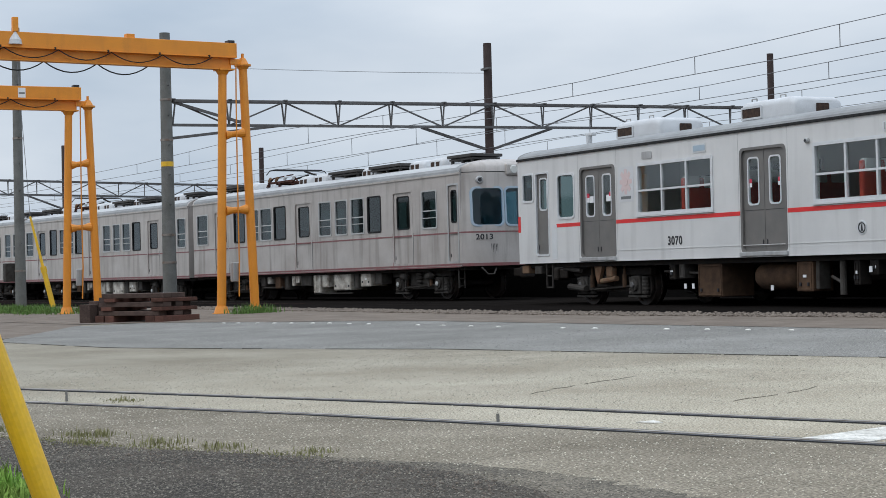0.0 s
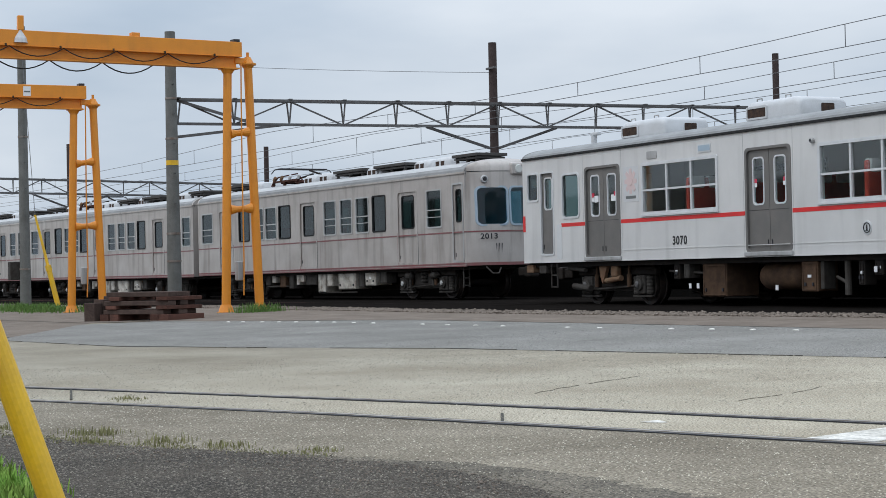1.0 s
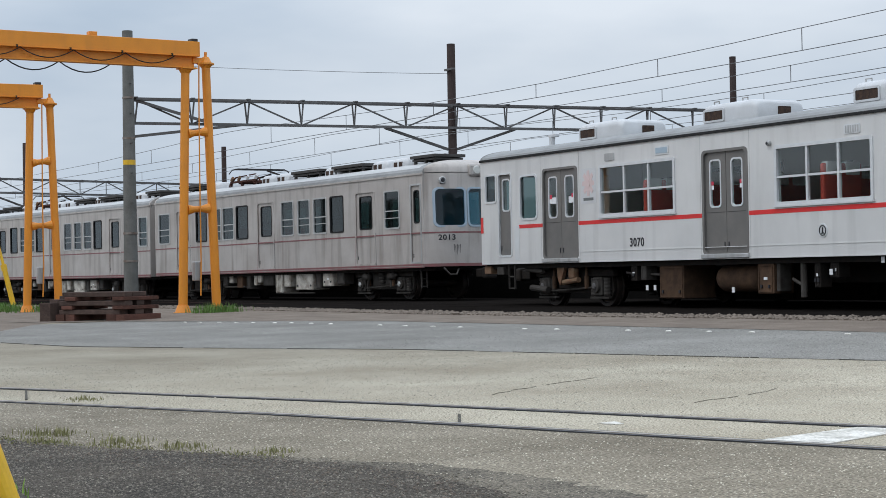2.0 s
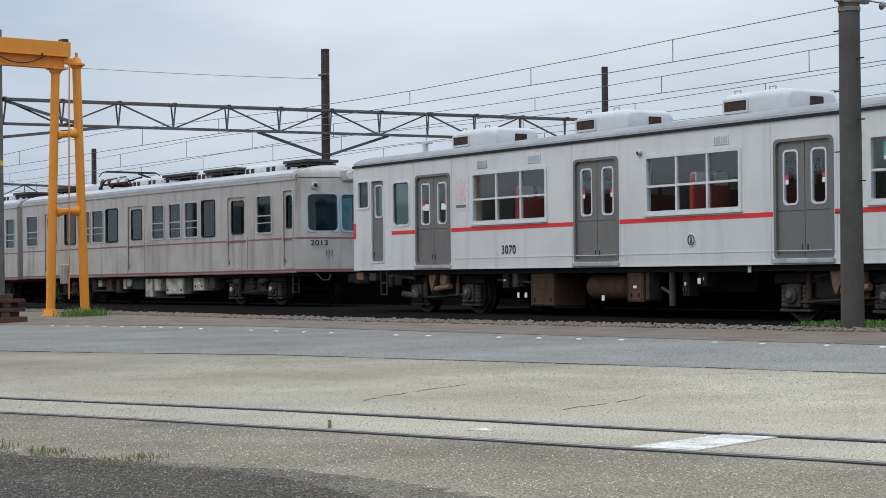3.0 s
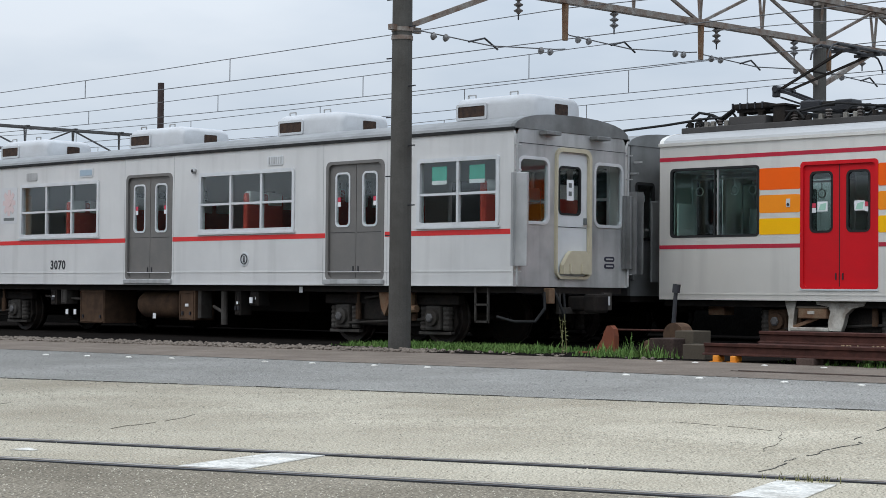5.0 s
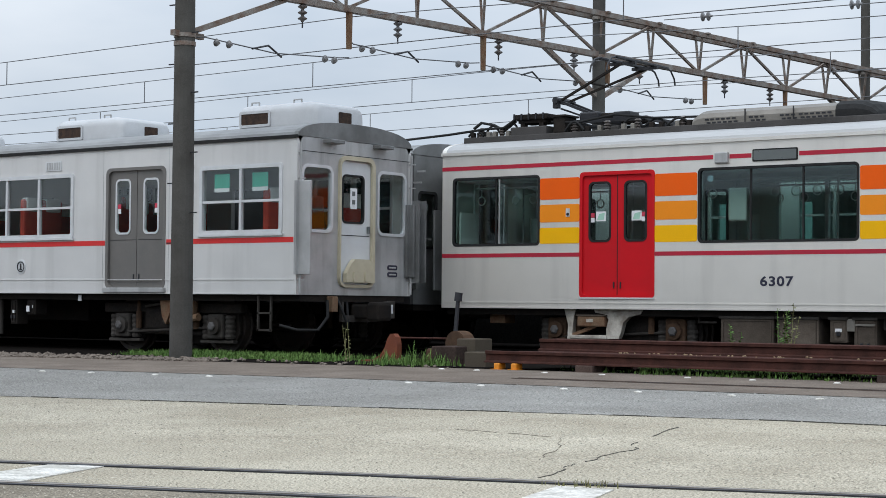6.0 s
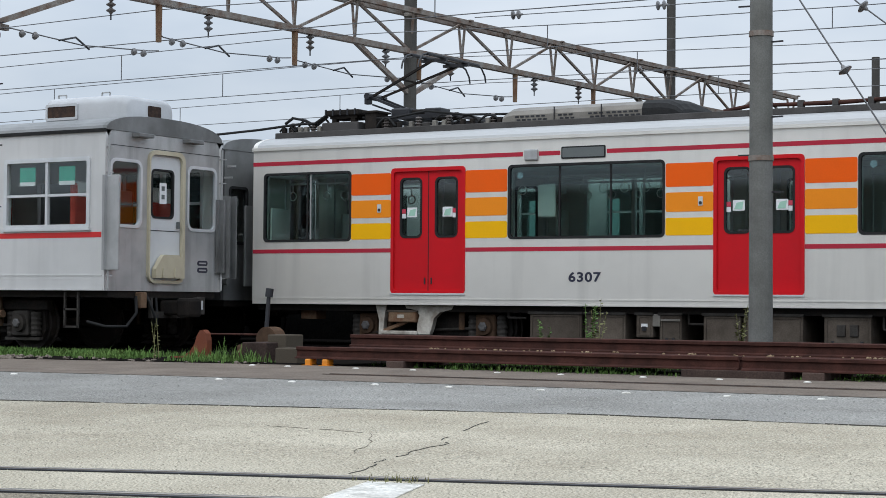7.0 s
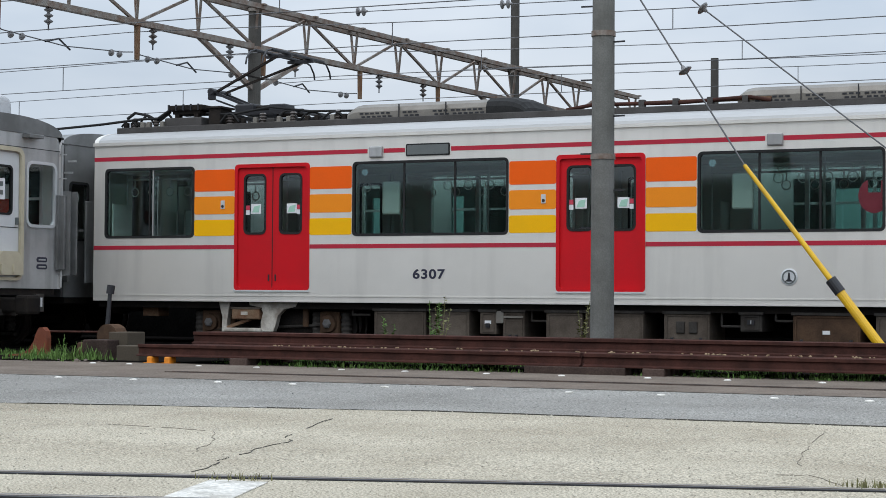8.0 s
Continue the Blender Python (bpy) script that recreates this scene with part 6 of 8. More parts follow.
    for u in (3.0, 14.6):
        for du in (-0.55, 0.5):
            part("brake_cylinder", lathe(B(), (u + du, 0.22, 0.78), [(0.04, 0), (0.10, 0.03), (0.10, 0.26), (0.06, 0.30), (0.025, 0.40)], (1 if du > 0 else -1, 0, 0.1), 12), UNDER_GREY, car)
        for q in (-1, 1):
            part("brake_hanger", beam(B(), (u + 0.55 * q, 0.2, 0.95), (u + 0.62 * q, 0.2, 0.5), 0.04, 0.04), UNDER_GREY, car)
    coupler(car, L, 1)
    seats(car, 4.2, 7.0, z0 + 0.1, W, 1.4)
    return car


OLD_TURN = radians(5.3)
OLD_DIR = Vector((math.cos(OLD_TURN), math.sin(OLD_TURN), 0))
OLD_FRONT = Vector((-42.08, 21.70, 0))
o1 = OLD_FRONT - OLD_DIR * 17.35
OLD_LEAN = Matrix.Rotation(radians(-0.35), 4, "Y")
old_car(Matrix.Translation(o1 + Vector((0, 0, -0.05))) @ Matrix.Rotation(OLD_TURN, 4, "Z") @ OLD_LEAN, True, "older dull silver train car with maroon lines and rounded cab")
o2 = o1 - OLD_DIR * 0.45 - Vector((math.cos(OLD_TURN), math.sin(OLD_TURN), 0)) * 17.35
mid = old_car(Matrix.Translation(o2 + Vector((0, 0, -0.08))) @ Matrix.Rotation(OLD_TURN, 4, "Z"), False, "older dull silver middle train car with maroon lines")
o3 = o2 - OLD_DIR * 17.8
copy_thing(mid, Matrix.Translation(o3 + Vector((0, 0, -0.08))) @ Matrix.Rotation(OLD_TURN, 4, "Z"))


# ---- tracks ----
BEND = [(-150, -13.0), (-95, -6.5), (-70, -3.9), (-50, -2.25), (-36, -1.0), (-28, -0.35), (-18, 0.0), (30, 0.0)]


def bend(x):
    """How far the tracks have swung towards the yard at x."""
    return between(x, BEND)


def ribbon(bm, pts, half, z0, z1):
    """A bar of rectangular section along a line on the ground."""
    prev = None
    for i, p in enumerate(pts):
        a, b = Vector(pts[max(i - 1, 0)]), Vector(pts[min(i + 1, len(pts) - 1)])
        d = (b - a).to_2d().normalized()
        n = Vector((-d.y, d.x))
        row = [bm.verts.new((p[0] + n.x * s * half, p[1] + n.y * s * half, p[2] + z)) for s, z in ((-1, z0), (1, z0), (1, z1), (-1, z1))]
        if prev:
            for k in range(4):
                bm.faces.new((prev[k], prev[(k + 1) % 4], row[(k + 1) % 4], row[k]))
        else:
            bm.faces.new(row)
        prev = row
    bm.faces.new(prev[::-1])
    return bm


def rail_line(bm, pts, top, h=0.14):
    """Foot, web and head of a flat-bottomed rail."""
    ribbon(bm, pts, 0.062, top - h, top - h + 0.02)
    ribbon(bm, pts, 0.010, top - h + 0.02, top - 0.04)
    ribbon(bm, pts, 0.033, top - 0.04, top)
    return bm


TRACKS = [21.42, 24.75, 28.2, 31.7]
xs_track = span(-120, 25, 2.0)
for y in TRACKS[:3]:
    track = thing("railway_track", "rusty railway track on dark timber sleepers", "railway track", "parallel yard tracks", "structure")
    for g in (-0.745, 0.745):
        part("rail", rail_line(B(), [(x, y + g + bend(x), 0) for x in xs_track], RAIL_Z), RAIL_RUST if g < 0 else RAIL_DARK, track)
    if y == TRACKS[0]:
        me = None
        for x in span(-48, -6, 0.62):
            if me is None:
                first = part("sleeper", bx(B(), -0.11, 0.11, -1.15, 1.15, -0.13, 0.0, 0.012), SLEEPER, track)
                me = first.data
                ob = first
            else:
                ob = new("sleeper", me)
                ob.parent = track
            ob.matrix_local = pose(x, y + bend(x), 0.035 + 0.01 * random.random())
# low black wall added behind the second track to keep the underfloor gaps dark
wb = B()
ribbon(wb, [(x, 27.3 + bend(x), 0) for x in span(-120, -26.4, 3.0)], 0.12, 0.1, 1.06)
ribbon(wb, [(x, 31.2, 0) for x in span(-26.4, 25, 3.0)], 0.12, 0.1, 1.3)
tagged(part("light_block_back", wb, BLOCK_BLACK), "low black wall added behind the tracks to block light", "wall", kind="structure")


def rocks(name, spots, size, mat, label, category):
    """Many small angular stones in one mesh."""
    ico = B()
    bmesh.ops.create_icosphere(ico, subdivisions=1, radius=1.0)
    base = np.array([v.co[:] for v in ico.verts])
    tris = np.array([[v.index for v in f.verts] for f in ico.faces])
    ico.free()
    rng = np.random.default_rng(4)
    vs, fs = [], []
    for i, (x, y, z) in enumerate(spots):
        s = size * rng.uniform(0.5, 1.25) * np.array([rng.uniform(0.8, 1.4), rng.uniform(0.8, 1.3), rng.uniform(0.5, 0.9)])
        a = rng.uniform(0, 6.28)
        jit = base * rng.uniform(0.7, 1.25, (len(base), 1)) * s
        rot = np.array([[math.cos(a), -math.sin(a), 0], [math.sin(a), math.cos(a), 0], [0, 0, 1]])
        vs.append(jit @ rot.T + (x, y, z))
        fs.append(tris + i * len(base))
    me = bpy.data.meshes.new(name)
    me.from_pydata(np.concatenate(vs).tolist(), [], np.concatenate(fs).tolist())
    me.materials.append(mat)
    return tagged(new(name, me), label, category, kind="stuff")


rg = np.random.default_rng(7)
spots = []
for _ in range(9000):
    x = rg.uniform(-48, -13.5)
    e = between(x, EDGE_TRACK)
    y = e + 0.25 + abs(rg.normal(0, 0.5 if x < -24 else 0.75))
    if y > min(20.55 + bend(x), e + 1.05) or (x > -17.4 and rg.random() < 0.95) or (x > -20.6 and y > 18.75):
        continue
    spots.append((x, y, rise(y) + 0.008 + 0.022 * min(1.0, (y - e) / 1.2) + rg.uniform(-0.01, 0.012)))
rocks("ballast_stones", spots, 0.034, BALLAST, "loose grey-brown ballast stones beside the track", "gravel")

# flush rails crossing the yard, with flangeways
FAR_RAIL = [(-26, -1.6), (-20, 1.6), (-15.76, 3.76), (-13.6, 4.78), (-11.51, 5.73), (-9.9, 6.36), (-8.19, 7.0), (-6.4, 7.69), (-4.09, 8.45), (-1.98, 9.12), (0.5, 9.85), (6, 11.4)]
flush = thing("flush_track", "pair of flush dark rails set in the yard surface", "railway track", kind="structure")
for off in (0.0, 1.1):
    pts = []
    for i, p in enumerate(FAR_RAIL):
        a, b = FAR_RAIL[max(i - 1, 0)], FAR_RAIL[min(i + 1, len(FAR_RAIL) - 1)]
        d = Vector((b[0] - a[0], b[1] - a[1])).normalized()
        x, y = p[0] + d.y * off, p[1] - d.x * off
        pts.append((x, y, rise(y)))
    part("rail", ribbon(B(), pts, 0.024, -0.05, 0.012), RAIL_WORN, flush)
    for s in (-1, 1):
        q = [(x - 0.42 * s * 0.046, y + 0.91 * s * 0.046, z) for x, y, z in pts]
        part("flangeway", ribbon(B(), q, 0.021, -0.02, 0.009), BLACK, flush)
for a, b in (((-15.22, 3.98), (-13.95, 3.65)), ((-10.43, 5.6), (-9.74, 5.23))):
    part("joint_groove", ribbon(B(), [(a[0], a[1], 0), (b[0], b[1], 0)], 0.010, -0.01, 0.006), CRACK, flush)
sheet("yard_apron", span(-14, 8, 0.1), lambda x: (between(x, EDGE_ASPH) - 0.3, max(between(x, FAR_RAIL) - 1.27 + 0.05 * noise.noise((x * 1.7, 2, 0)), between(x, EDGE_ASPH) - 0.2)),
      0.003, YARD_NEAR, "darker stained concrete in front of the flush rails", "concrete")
def thin(x, k):
    """How far the thinned asphalt reaches past the patch, with a ragged edge."""
    return between(x, [(-9.2, 0.0), (-8.2, 0.18), (-6.5, 0.50), (-4.5, 0.9), (-1.0, 1.1)]) * (1.0 - 0.5 * k) + 0.10 * noise.noise((x * 3.1, k, 0)) + 0.08 * noise.noise((x * 11.0, k + 4, 0))


sheet("asphalt_worn_edge", span(-9.2, -1.0, 0.03), lambda x: (between(x, EDGE_ASPH) - 0.3, between(x, EDGE_ASPH) + max(thin(x, 0), 0)), 0.0042, ASPHALT_THIN,
      "thin worn asphalt skin over the concrete", "asphalt")
# grooved rail lines along the dirt strip
groove = thing("sunken_track", "sunken rail lines along the dirt strip", "railway track", kind="structure")
for dy in (0.0, 0.14):
    part("rail", ribbon(B(), [(x, between(x, EDGE_DIRT) + 1.0 + dy, rise(between(x, EDGE_DIRT) + 1.0)) for x in span(-11.5, 10, 1.0)], 0.014, -0.02, 0.018), RAIL_DARK, groove)

# white paint marks on the yard
def mark(name, pts, label, z=0.006):
    bm = B()
    f = [bm.verts.new((x, y, rise(y) + z)) for x, y in pts]
    g = [bm.verts.new((x, y, rise(y) + 0.001)) for x, y in pts]
    bm.faces.new(f)
    for i in range(len(pts)):
        j = (i + 1) % len(pts)
        bm.faces.new((f[i], g[i], g[j], f[j]))
    return tagged(part(name, bm, ROAD_WHITE), label, "road marking", kind="structure")


mark("road_marking", [(-7.80, 5.98), (-8.08, 6.95), (-7.78, 7.13), (-7.42, 6.15)], "worn white painted mark between flush rails")
mark("road_marking", [(-4.93, 7.08), (-5.19, 7.90), (-4.87, 7.95), (-4.62, 7.22)], "worn white painted mark between flush rails")
mark("road_marking", [(-9.27, 5.93), (-9.30, 6.08), (-9.14, 6.04), (-9.16, 5.97)], "small white paint dash on the yard")

# white studs along the lane
STUD = [(-38, 10.2), (-33.1, 11.75), (-30.0, 12.65), (-22.9, 13.38), (-20.7, 13.8), (-18.5, 14.26), (-15.3, 14.73), (-11.9, 15.14), (-9.0, 15.22), (-3, 15.4)]
stud_mesh = None
stud_spots = [(x, between(x, STUD)) for x in [-33.06, -32.6, -32.0, -31.5, -31.0, -30.4, -29.9, -29.2, -28.5, -26.9, -26.1, -25.3, -24.5, -22.86, -22.14, -20.74, -19.96, -19.29, -18.53, -17.0, -16.2] + [-15.31, -14.47, -11.88, -10.88, -9.94, -9.02, -8.08, -7.12, -6.2, -5.25, -4.3, -3.4]] + [(x, 18.0) for x in (-13.6, -12.98, -12.05, -11.16, -10.1, -9.2, -8.27, -7.3, -6.4, -5.45, -4.54, -3.6)]
for k, (x, y) in enumerate(stud_spots):
    if stud_mesh is None:
        ob = part("road_stud", lathe(B(), (0, 0, 0), [(0.043, 0), (0.040, 0.009), (0.028, 0.016), (0.008, 0.018)], seg=12), ROAD_WHITE)
        stud_mesh = ob.data
    else:
        ob = new("road_stud", stud_mesh)
    ob.matrix_world = pose(x + 0.04 * math.sin(k * 3.1), y, rise(y) + 0.006, 0, 0, k * 40)
    tagged(ob, "small white round stud set in the asphalt", "road stud", "studs along the lane")

# cracks in the yard surface
CRACKS = [
    [(-5.53, 8.24), (-5.70, 8.75), (-5.84, 9.06), (-5.97, 9.6), (-6.08, 10.19), (-6.34, 10.61), (-6.63, 11.58), (-6.87, 12.23)],
    [(-6.24, 9.33), (-6.52, 9.96), (-6.94, 10.59), (-7.3, 10.7), (-8.1, 10.75)],
    [(-2.63, 9.63), (-2.49, 9.7), (-2.16, 9.17)],
    [(-2.68, 10.09), (-2.79, 10.66), (-2.93, 11.39), (-3.14, 12.75)],
    [(-10.26, 7.33), (-10.61, 8.11), (-11.11, 8.83)],
    [(-7.88, 4.05), (-8.04, 4.29), (-8.22, 4.65), (-8.54, 5.25)],
    [(-6.52, 4.73), (-6.72, 5.11)],
    [(-11.94, 6.67), (-12.63, 7.58), (-13.27, 8.62)],
]
for k, line in enumerate(CRACKS):
    bm = B()
    pts = []
    for a, b in zip(line, line[1:]):
        for i in range(6):
            x, y = a[0] + (b[0] - a[0]) * i / 6, a[1] + (b[1] - a[1]) * i / 6
            pts.append((x + 0.05 * noise.noise((x * 4, y * 4, k)), y + 0.05 * noise.noise((y * 5, x * 3, k + 9)), rise(y)))
    wide = 0.0055 if k < 1 else 0.0026
    for i in range(len(pts) - 1):
        if (k and i % 7 == 5) or (k == 0 and noise.noise((i * 0.37, 2.0, 5.0)) > 0.12):
            continue
        ribbon(bm, [pts[i], pts[i + 1]], wide * (0.5 + abs(noise.noise((i * 0.9, k, 3)))) , -0.004, 0.0045)
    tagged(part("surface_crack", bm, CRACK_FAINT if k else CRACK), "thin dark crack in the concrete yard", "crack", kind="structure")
bm = B()
pts = [(x, between(x, EDGE_BLUE) + 0.03 * noise.noise((x * 2, 5, 0)), 0) for x in span(-30, 10, 0.3)]
for i in range(len(pts) - 1):
    if noise.noise((pts[i][0] * 0.9, 1, 1)) > -0.05:
        ribbon(bm, [(x, y, rise(y)) for x, y, _ in pts[i:i + 2]], 0.005, -0.002, 0.009)
tagged(part("seam_line", bm, CRACK), "dark broken seam along the asphalt lane edge", "seam", kind="structure")


# ---- poles and portal frames ----
def pole(x, y, z0, top, r0, r1, mat, label, bands=(), steps=False, group="line poles"):
    p = thing("line_pole", label, "pole", group, at=Matrix.Translation((x, y, z0)))
    part("shaft", cyl(B(), (0, 0, -0.05), (0, 0, top - z0), r0, r1, 18), mat, p, smooth=False)
    for z in bands:
        r = r0 + (r1 - r0) * (z - z0) / (top - z0)
        part("band", cyl(B(), (0, 0, z - z0 - 0.03), (0, 0, z - z0 + 0.03), r + 0.012, seg=18), TRUSS_STEEL, p)
    if steps:
        k, z = 0, 1.7
        while z < top - z0 - 0.4:
            s = 1 if k % 2 else -1
            part("step_bolt", beam(B(), (s * r0 * 0.6, 0, z), (s * (r0 + 0.13), -0.02, z), 0.018, 0.018), BLACK, p)
            z += 0.43
            k += 1
    return p


pole(-18.42, 18.25, 0.10, 7.6, 0.165, 0.135, DARK_POLE, "dark weathered concrete pole standing in grass by the track", (4.78, 4.66), True)
pole(-7.43, 19.45, 0.10, 8.4, 0.140, 0.120, CONCRETE_POLE, "grey concrete pole behind the stacked rails", (2.62, 4.05), True)
pole(-17.37, 27.74, 0.1, 7.9, 0.12, 0.115, DARK_POLE, "dark brown pole carrying the steel truss", (5.5, 6.2))
pole(-16.53, 37.6, 0.1, 8.8, 0.105, 0.10, DARK_POLE, "dark brown pole carrying the steel truss", (5.5, 6.2))
pole(-13.75, 43.9, 0.1, 7.15, 0.11, 0.10, DARK_POLE, "short dark pole beyond the trains")
POLE_G = pole(-50.0, 16.18, 0.08, 8.06, 0.21, 0.15, CONCRETE_POLE, "grey concrete pole beside the orange gantry", (6.12, 4.95, 2.2, 1.4), True)
part("paint_band", cyl(B(), (0, 0, 4.10), (0, 0, 4.24), 0.183, seg=18), GUARD_YELLOW, POLE_G, "faded yellow paint band")
pole(-58.2, 13.8, 0.05, 9.2, 0.18, 0.13, CONCRETE_POLE, "grey concrete pole with a small control box", (5.6, 1.3), True)
pole(-49.38, 26.45, 0.1, 8.05, 0.145, 0.13, RUST_POLE, "rust-brown pole carrying the steel truss", (6.1,))
pole(-49.46, 37.4, 0.1, 8.1, 0.12, 0.11, RUST_POLE, "rust-brown pole beyond the truss")
pole(-91.9, 24.2, 0.1, 7.95, 0.17, 0.15, RUST_POLE, "rust-brown pole beyond the trains")
pole(-84.1, 32.1, 0.1, 7.35, 0.13, 0.12, RUST_POLE, "rust-brown pole beyond the trains")
for x, y, z, w, h in ((-49.38, 26.3, 7.2, 0.45, 0.06),):
    arm = part("pole_arm", bx(B(), x - 0.1, x + w, y - 0.05, y + 0.05, z, z + h), TRUSS_DARK)
    tagged(arm, "short dark steel bracket on the rust-brown pole", "bracket")
tagged(part("control_box", bx(B(), -58.7, -58.35, 13.35, 13.75, 0.95, 1.55, 0.02), UNDER_GREY), "dark grey box strapped to the concrete pole", "box")


def insulator(bm, at, axis, n=3, r=0.085, step=0.10):
    for k in range(n):
        lathe(bm, Vector(at) + Vector(axis) * step * k, [(0.02, 0), (r * 0.5, 0.01), (r, 0.035), (r * 0.9, 0.05), (0.03, 0.07), (0.02, step)], axis, 12)
    return bm


def truss(label, p0, p1, z_low, z_top, panels, mat, heavy=0.07, hang=(), knees=()):
    """A lattice beam across the tracks: chords, V posts, diagonals, hangers."""
    tr = thing("portal_truss", label, "steel truss")
    a, b = Vector((*p0, 0)), Vector((*p1, 0))
    at = lambda s, z: a.lerp(b, s) + Vector((0, 0, z))
    d = (b - a).normalized()
    side = Vector((-d.y, d.x, 0)) * 0.16
    for s in (-1, 1):
        part("top_chord", beam(B(), at(0, z_top) + side * s, at(1, z_top) + side * s, heavy, heavy), mat, tr)
    part("bottom_chord", beam(B(), at(0, z_low), at(1, z_low), heavy * 1.4, heavy * 1.1), mat, tr)
    for k in range(panels + 1):
        s = k / panels
        for q in (-1, 1):
            part("post", beam(B(), at(s, z_low), at(s, z_top) + side * q + d * 0.12 * q, 0.04, 0.04), mat, tr)
        part("batten", beam(B(), at(s, z_top + 0.04) - side * 1.5, at(s, z_top + 0.04) + side * 1.5, 0.10, 0.03), mat, tr)
        if k < panels:
            e = (k + 1) / panels
            lo, hi = ((s, e) if k % 2 else (e, s))
            part("diagonal", beam(B(), at(lo, z_low), at(hi, z_top), 0.045, 0.045), mat, tr)
    for y, drop in hang:
        s = (y - a.y) / (b.y - a.y)
        part("drop_arm", cyl(B(), at(s, z_low), at(s, z_low - drop), 0.055, 0.045, 8), RUST_TAN, tr)
    for q0, q1 in knees:
        part("knee_brace", beam(B(), q0, q1, 0.08, 0.08), mat, tr)
    return tr


truss("rusting lattice truss carried over the tracks by dark poles", (-18.05, 19.6), (-16.0, 44.0), 5.53, 6.25, 15, TRUSS_STEEL, 0.09,
      hang=((21.3, 0.62), (24.5, 0.62), (28.0, 0.5), (31.2, 0.6), (34.2, 0.5)),
      knees=(((-18.42, 18.25, 4.80), (-18.03, 19.95, 5.50)), ((-17.51, 26.1, 5.53), (-17.37, 27.7, 4.75)), ((-17.22, 29.4, 5.53), (-17.37, 27.8, 4.75)),
             ((-16.7, 36.0, 5.53), (-16.53, 37.5, 4.8)), ((-18.42, 18.0, 4.80), (-18.42, 18.6, 4.80))))
truss("dark lattice truss spanning the yard tracks", (-50.1, 16.4), (-48.1, 36.5), 5.40, 6.10, 12, TRUSS_DARK, 0.07,
      knees=(((-50.0, 16.3, 5.0), (-49.8, 19.6, 5.40)), ((-49.6, 24.2, 5.40), (-49.4, 26.3, 4.75)), ((-49.2, 28.6, 5.40), (-49.4, 26.6, 4.75)), ((-50.05, 16.2, 6.12), (-49.75, 18.6, 5.42))))
truss("dark distant lattice truss behind the train roofs", (-88.0, 16.0), (-95.5, 38.0), 5.3, 6.0, 14, TRUSS_DARK, 0.09,
      knees=(((-90.9, 22.0, 5.3), (-91.8, 24.2, 4.6)), ((-92.6, 26.4, 5.3), (-91.9, 24.3, 4.6))))


# ---- overhead wires ----
WIRE_Y = [21.4, 24.8, 28.3, 31.8]
MESSENGER_Z = [(-140, 4.9), (-92, 5.0), (-75, 4.72), (-60, 4.9), (-55, 5.03), (-49.2, 5.2), (-46.5, 5.15), (-40, 5.05), (-34.5, 5.07), (-30.4, 5.17), (-26.3, 5.27), (-21.9, 5.35),
               (-17.6, 5.44), (-12.9, 5.28), (-8.3, 5.21), (5, 5.15), (20, 5.4)]
CONTACT_Z = [(-140, 4.4), (-75, 4.48), (-55, 4.60), (-46.5, 4.68), (-34.5, 4.78), (-26.3, 4.86), (-17.6, 4.95), (-12.9, 4.95), (-8.3, 4.91), (20, 4.9)]
for n, y in enumerate(WIRE_Y):
    line = thing("overhead_line", "contact wire and messenger wire with droppers over the track", "overhead wire", "overhead lines")
    swing = [(-20, -0.55), (-10, 0.0)] if n == 2 else [(0, 0.0)]
    at_wire = lambda x, zs: (x, y + bend(x) + between(x, swing), between(x, zs))
    wire_curve("contact_wire", [at_wire(x, CONTACT_Z) for x in span(-140, 20, 2.0)], 0.008, WIRE, line)
    wire_curve("messenger_wire", [at_wire(x, MESSENGER_Z) for x in span(-140, 20, 2.0)], 0.0075, WIRE, line)
    for x in [-17.6 + 4.6 * k for k in range(1, 8)] + [-17.35 - 4.25 * k for k in range(1, 8)] + [-51.0 - 4.5 * k for k in range(8)]:
        part("dropper", beam(B(), at_wire(x, CONTACT_Z), at_wire(x, MESSENGER_Z), 0.012, 0.012), WIRE, line)
# feeder wires made off at the right-hand truss, running on beyond it
for y, z, marks in ((29.8, 6.43, (-16.4, -13.4)), (36.4, 6.15, (-16.9,))):
    ln = tagged(wire_curve("feeder_wire", [(x, y, z - 0.22 * math.sin(math.pi * (x + 17.2) / 37.2)) for x in span(-17.2, 20.0, 2.0)], 0.009, WIRE),
                "thin feeder wire made off at the steel truss", "wire")
    for x in marks:
        part("strain_insulator", insulator(B(), (x, y, z - 0.22 * math.sin(math.pi * (x + 17.2) / 37.2)), (1, 0, 0), 2, 0.09, 0.12), CERAMIC, ln)
tagged(wire_curve("feeder_wire", sag((-49.4, 26.45, 7.12), (-58.2, 13.8, 8.25), 0.12, 14), 0.008, WIRE), "thin feeder wire between a rust-brown pole and a concrete pole", "wire")
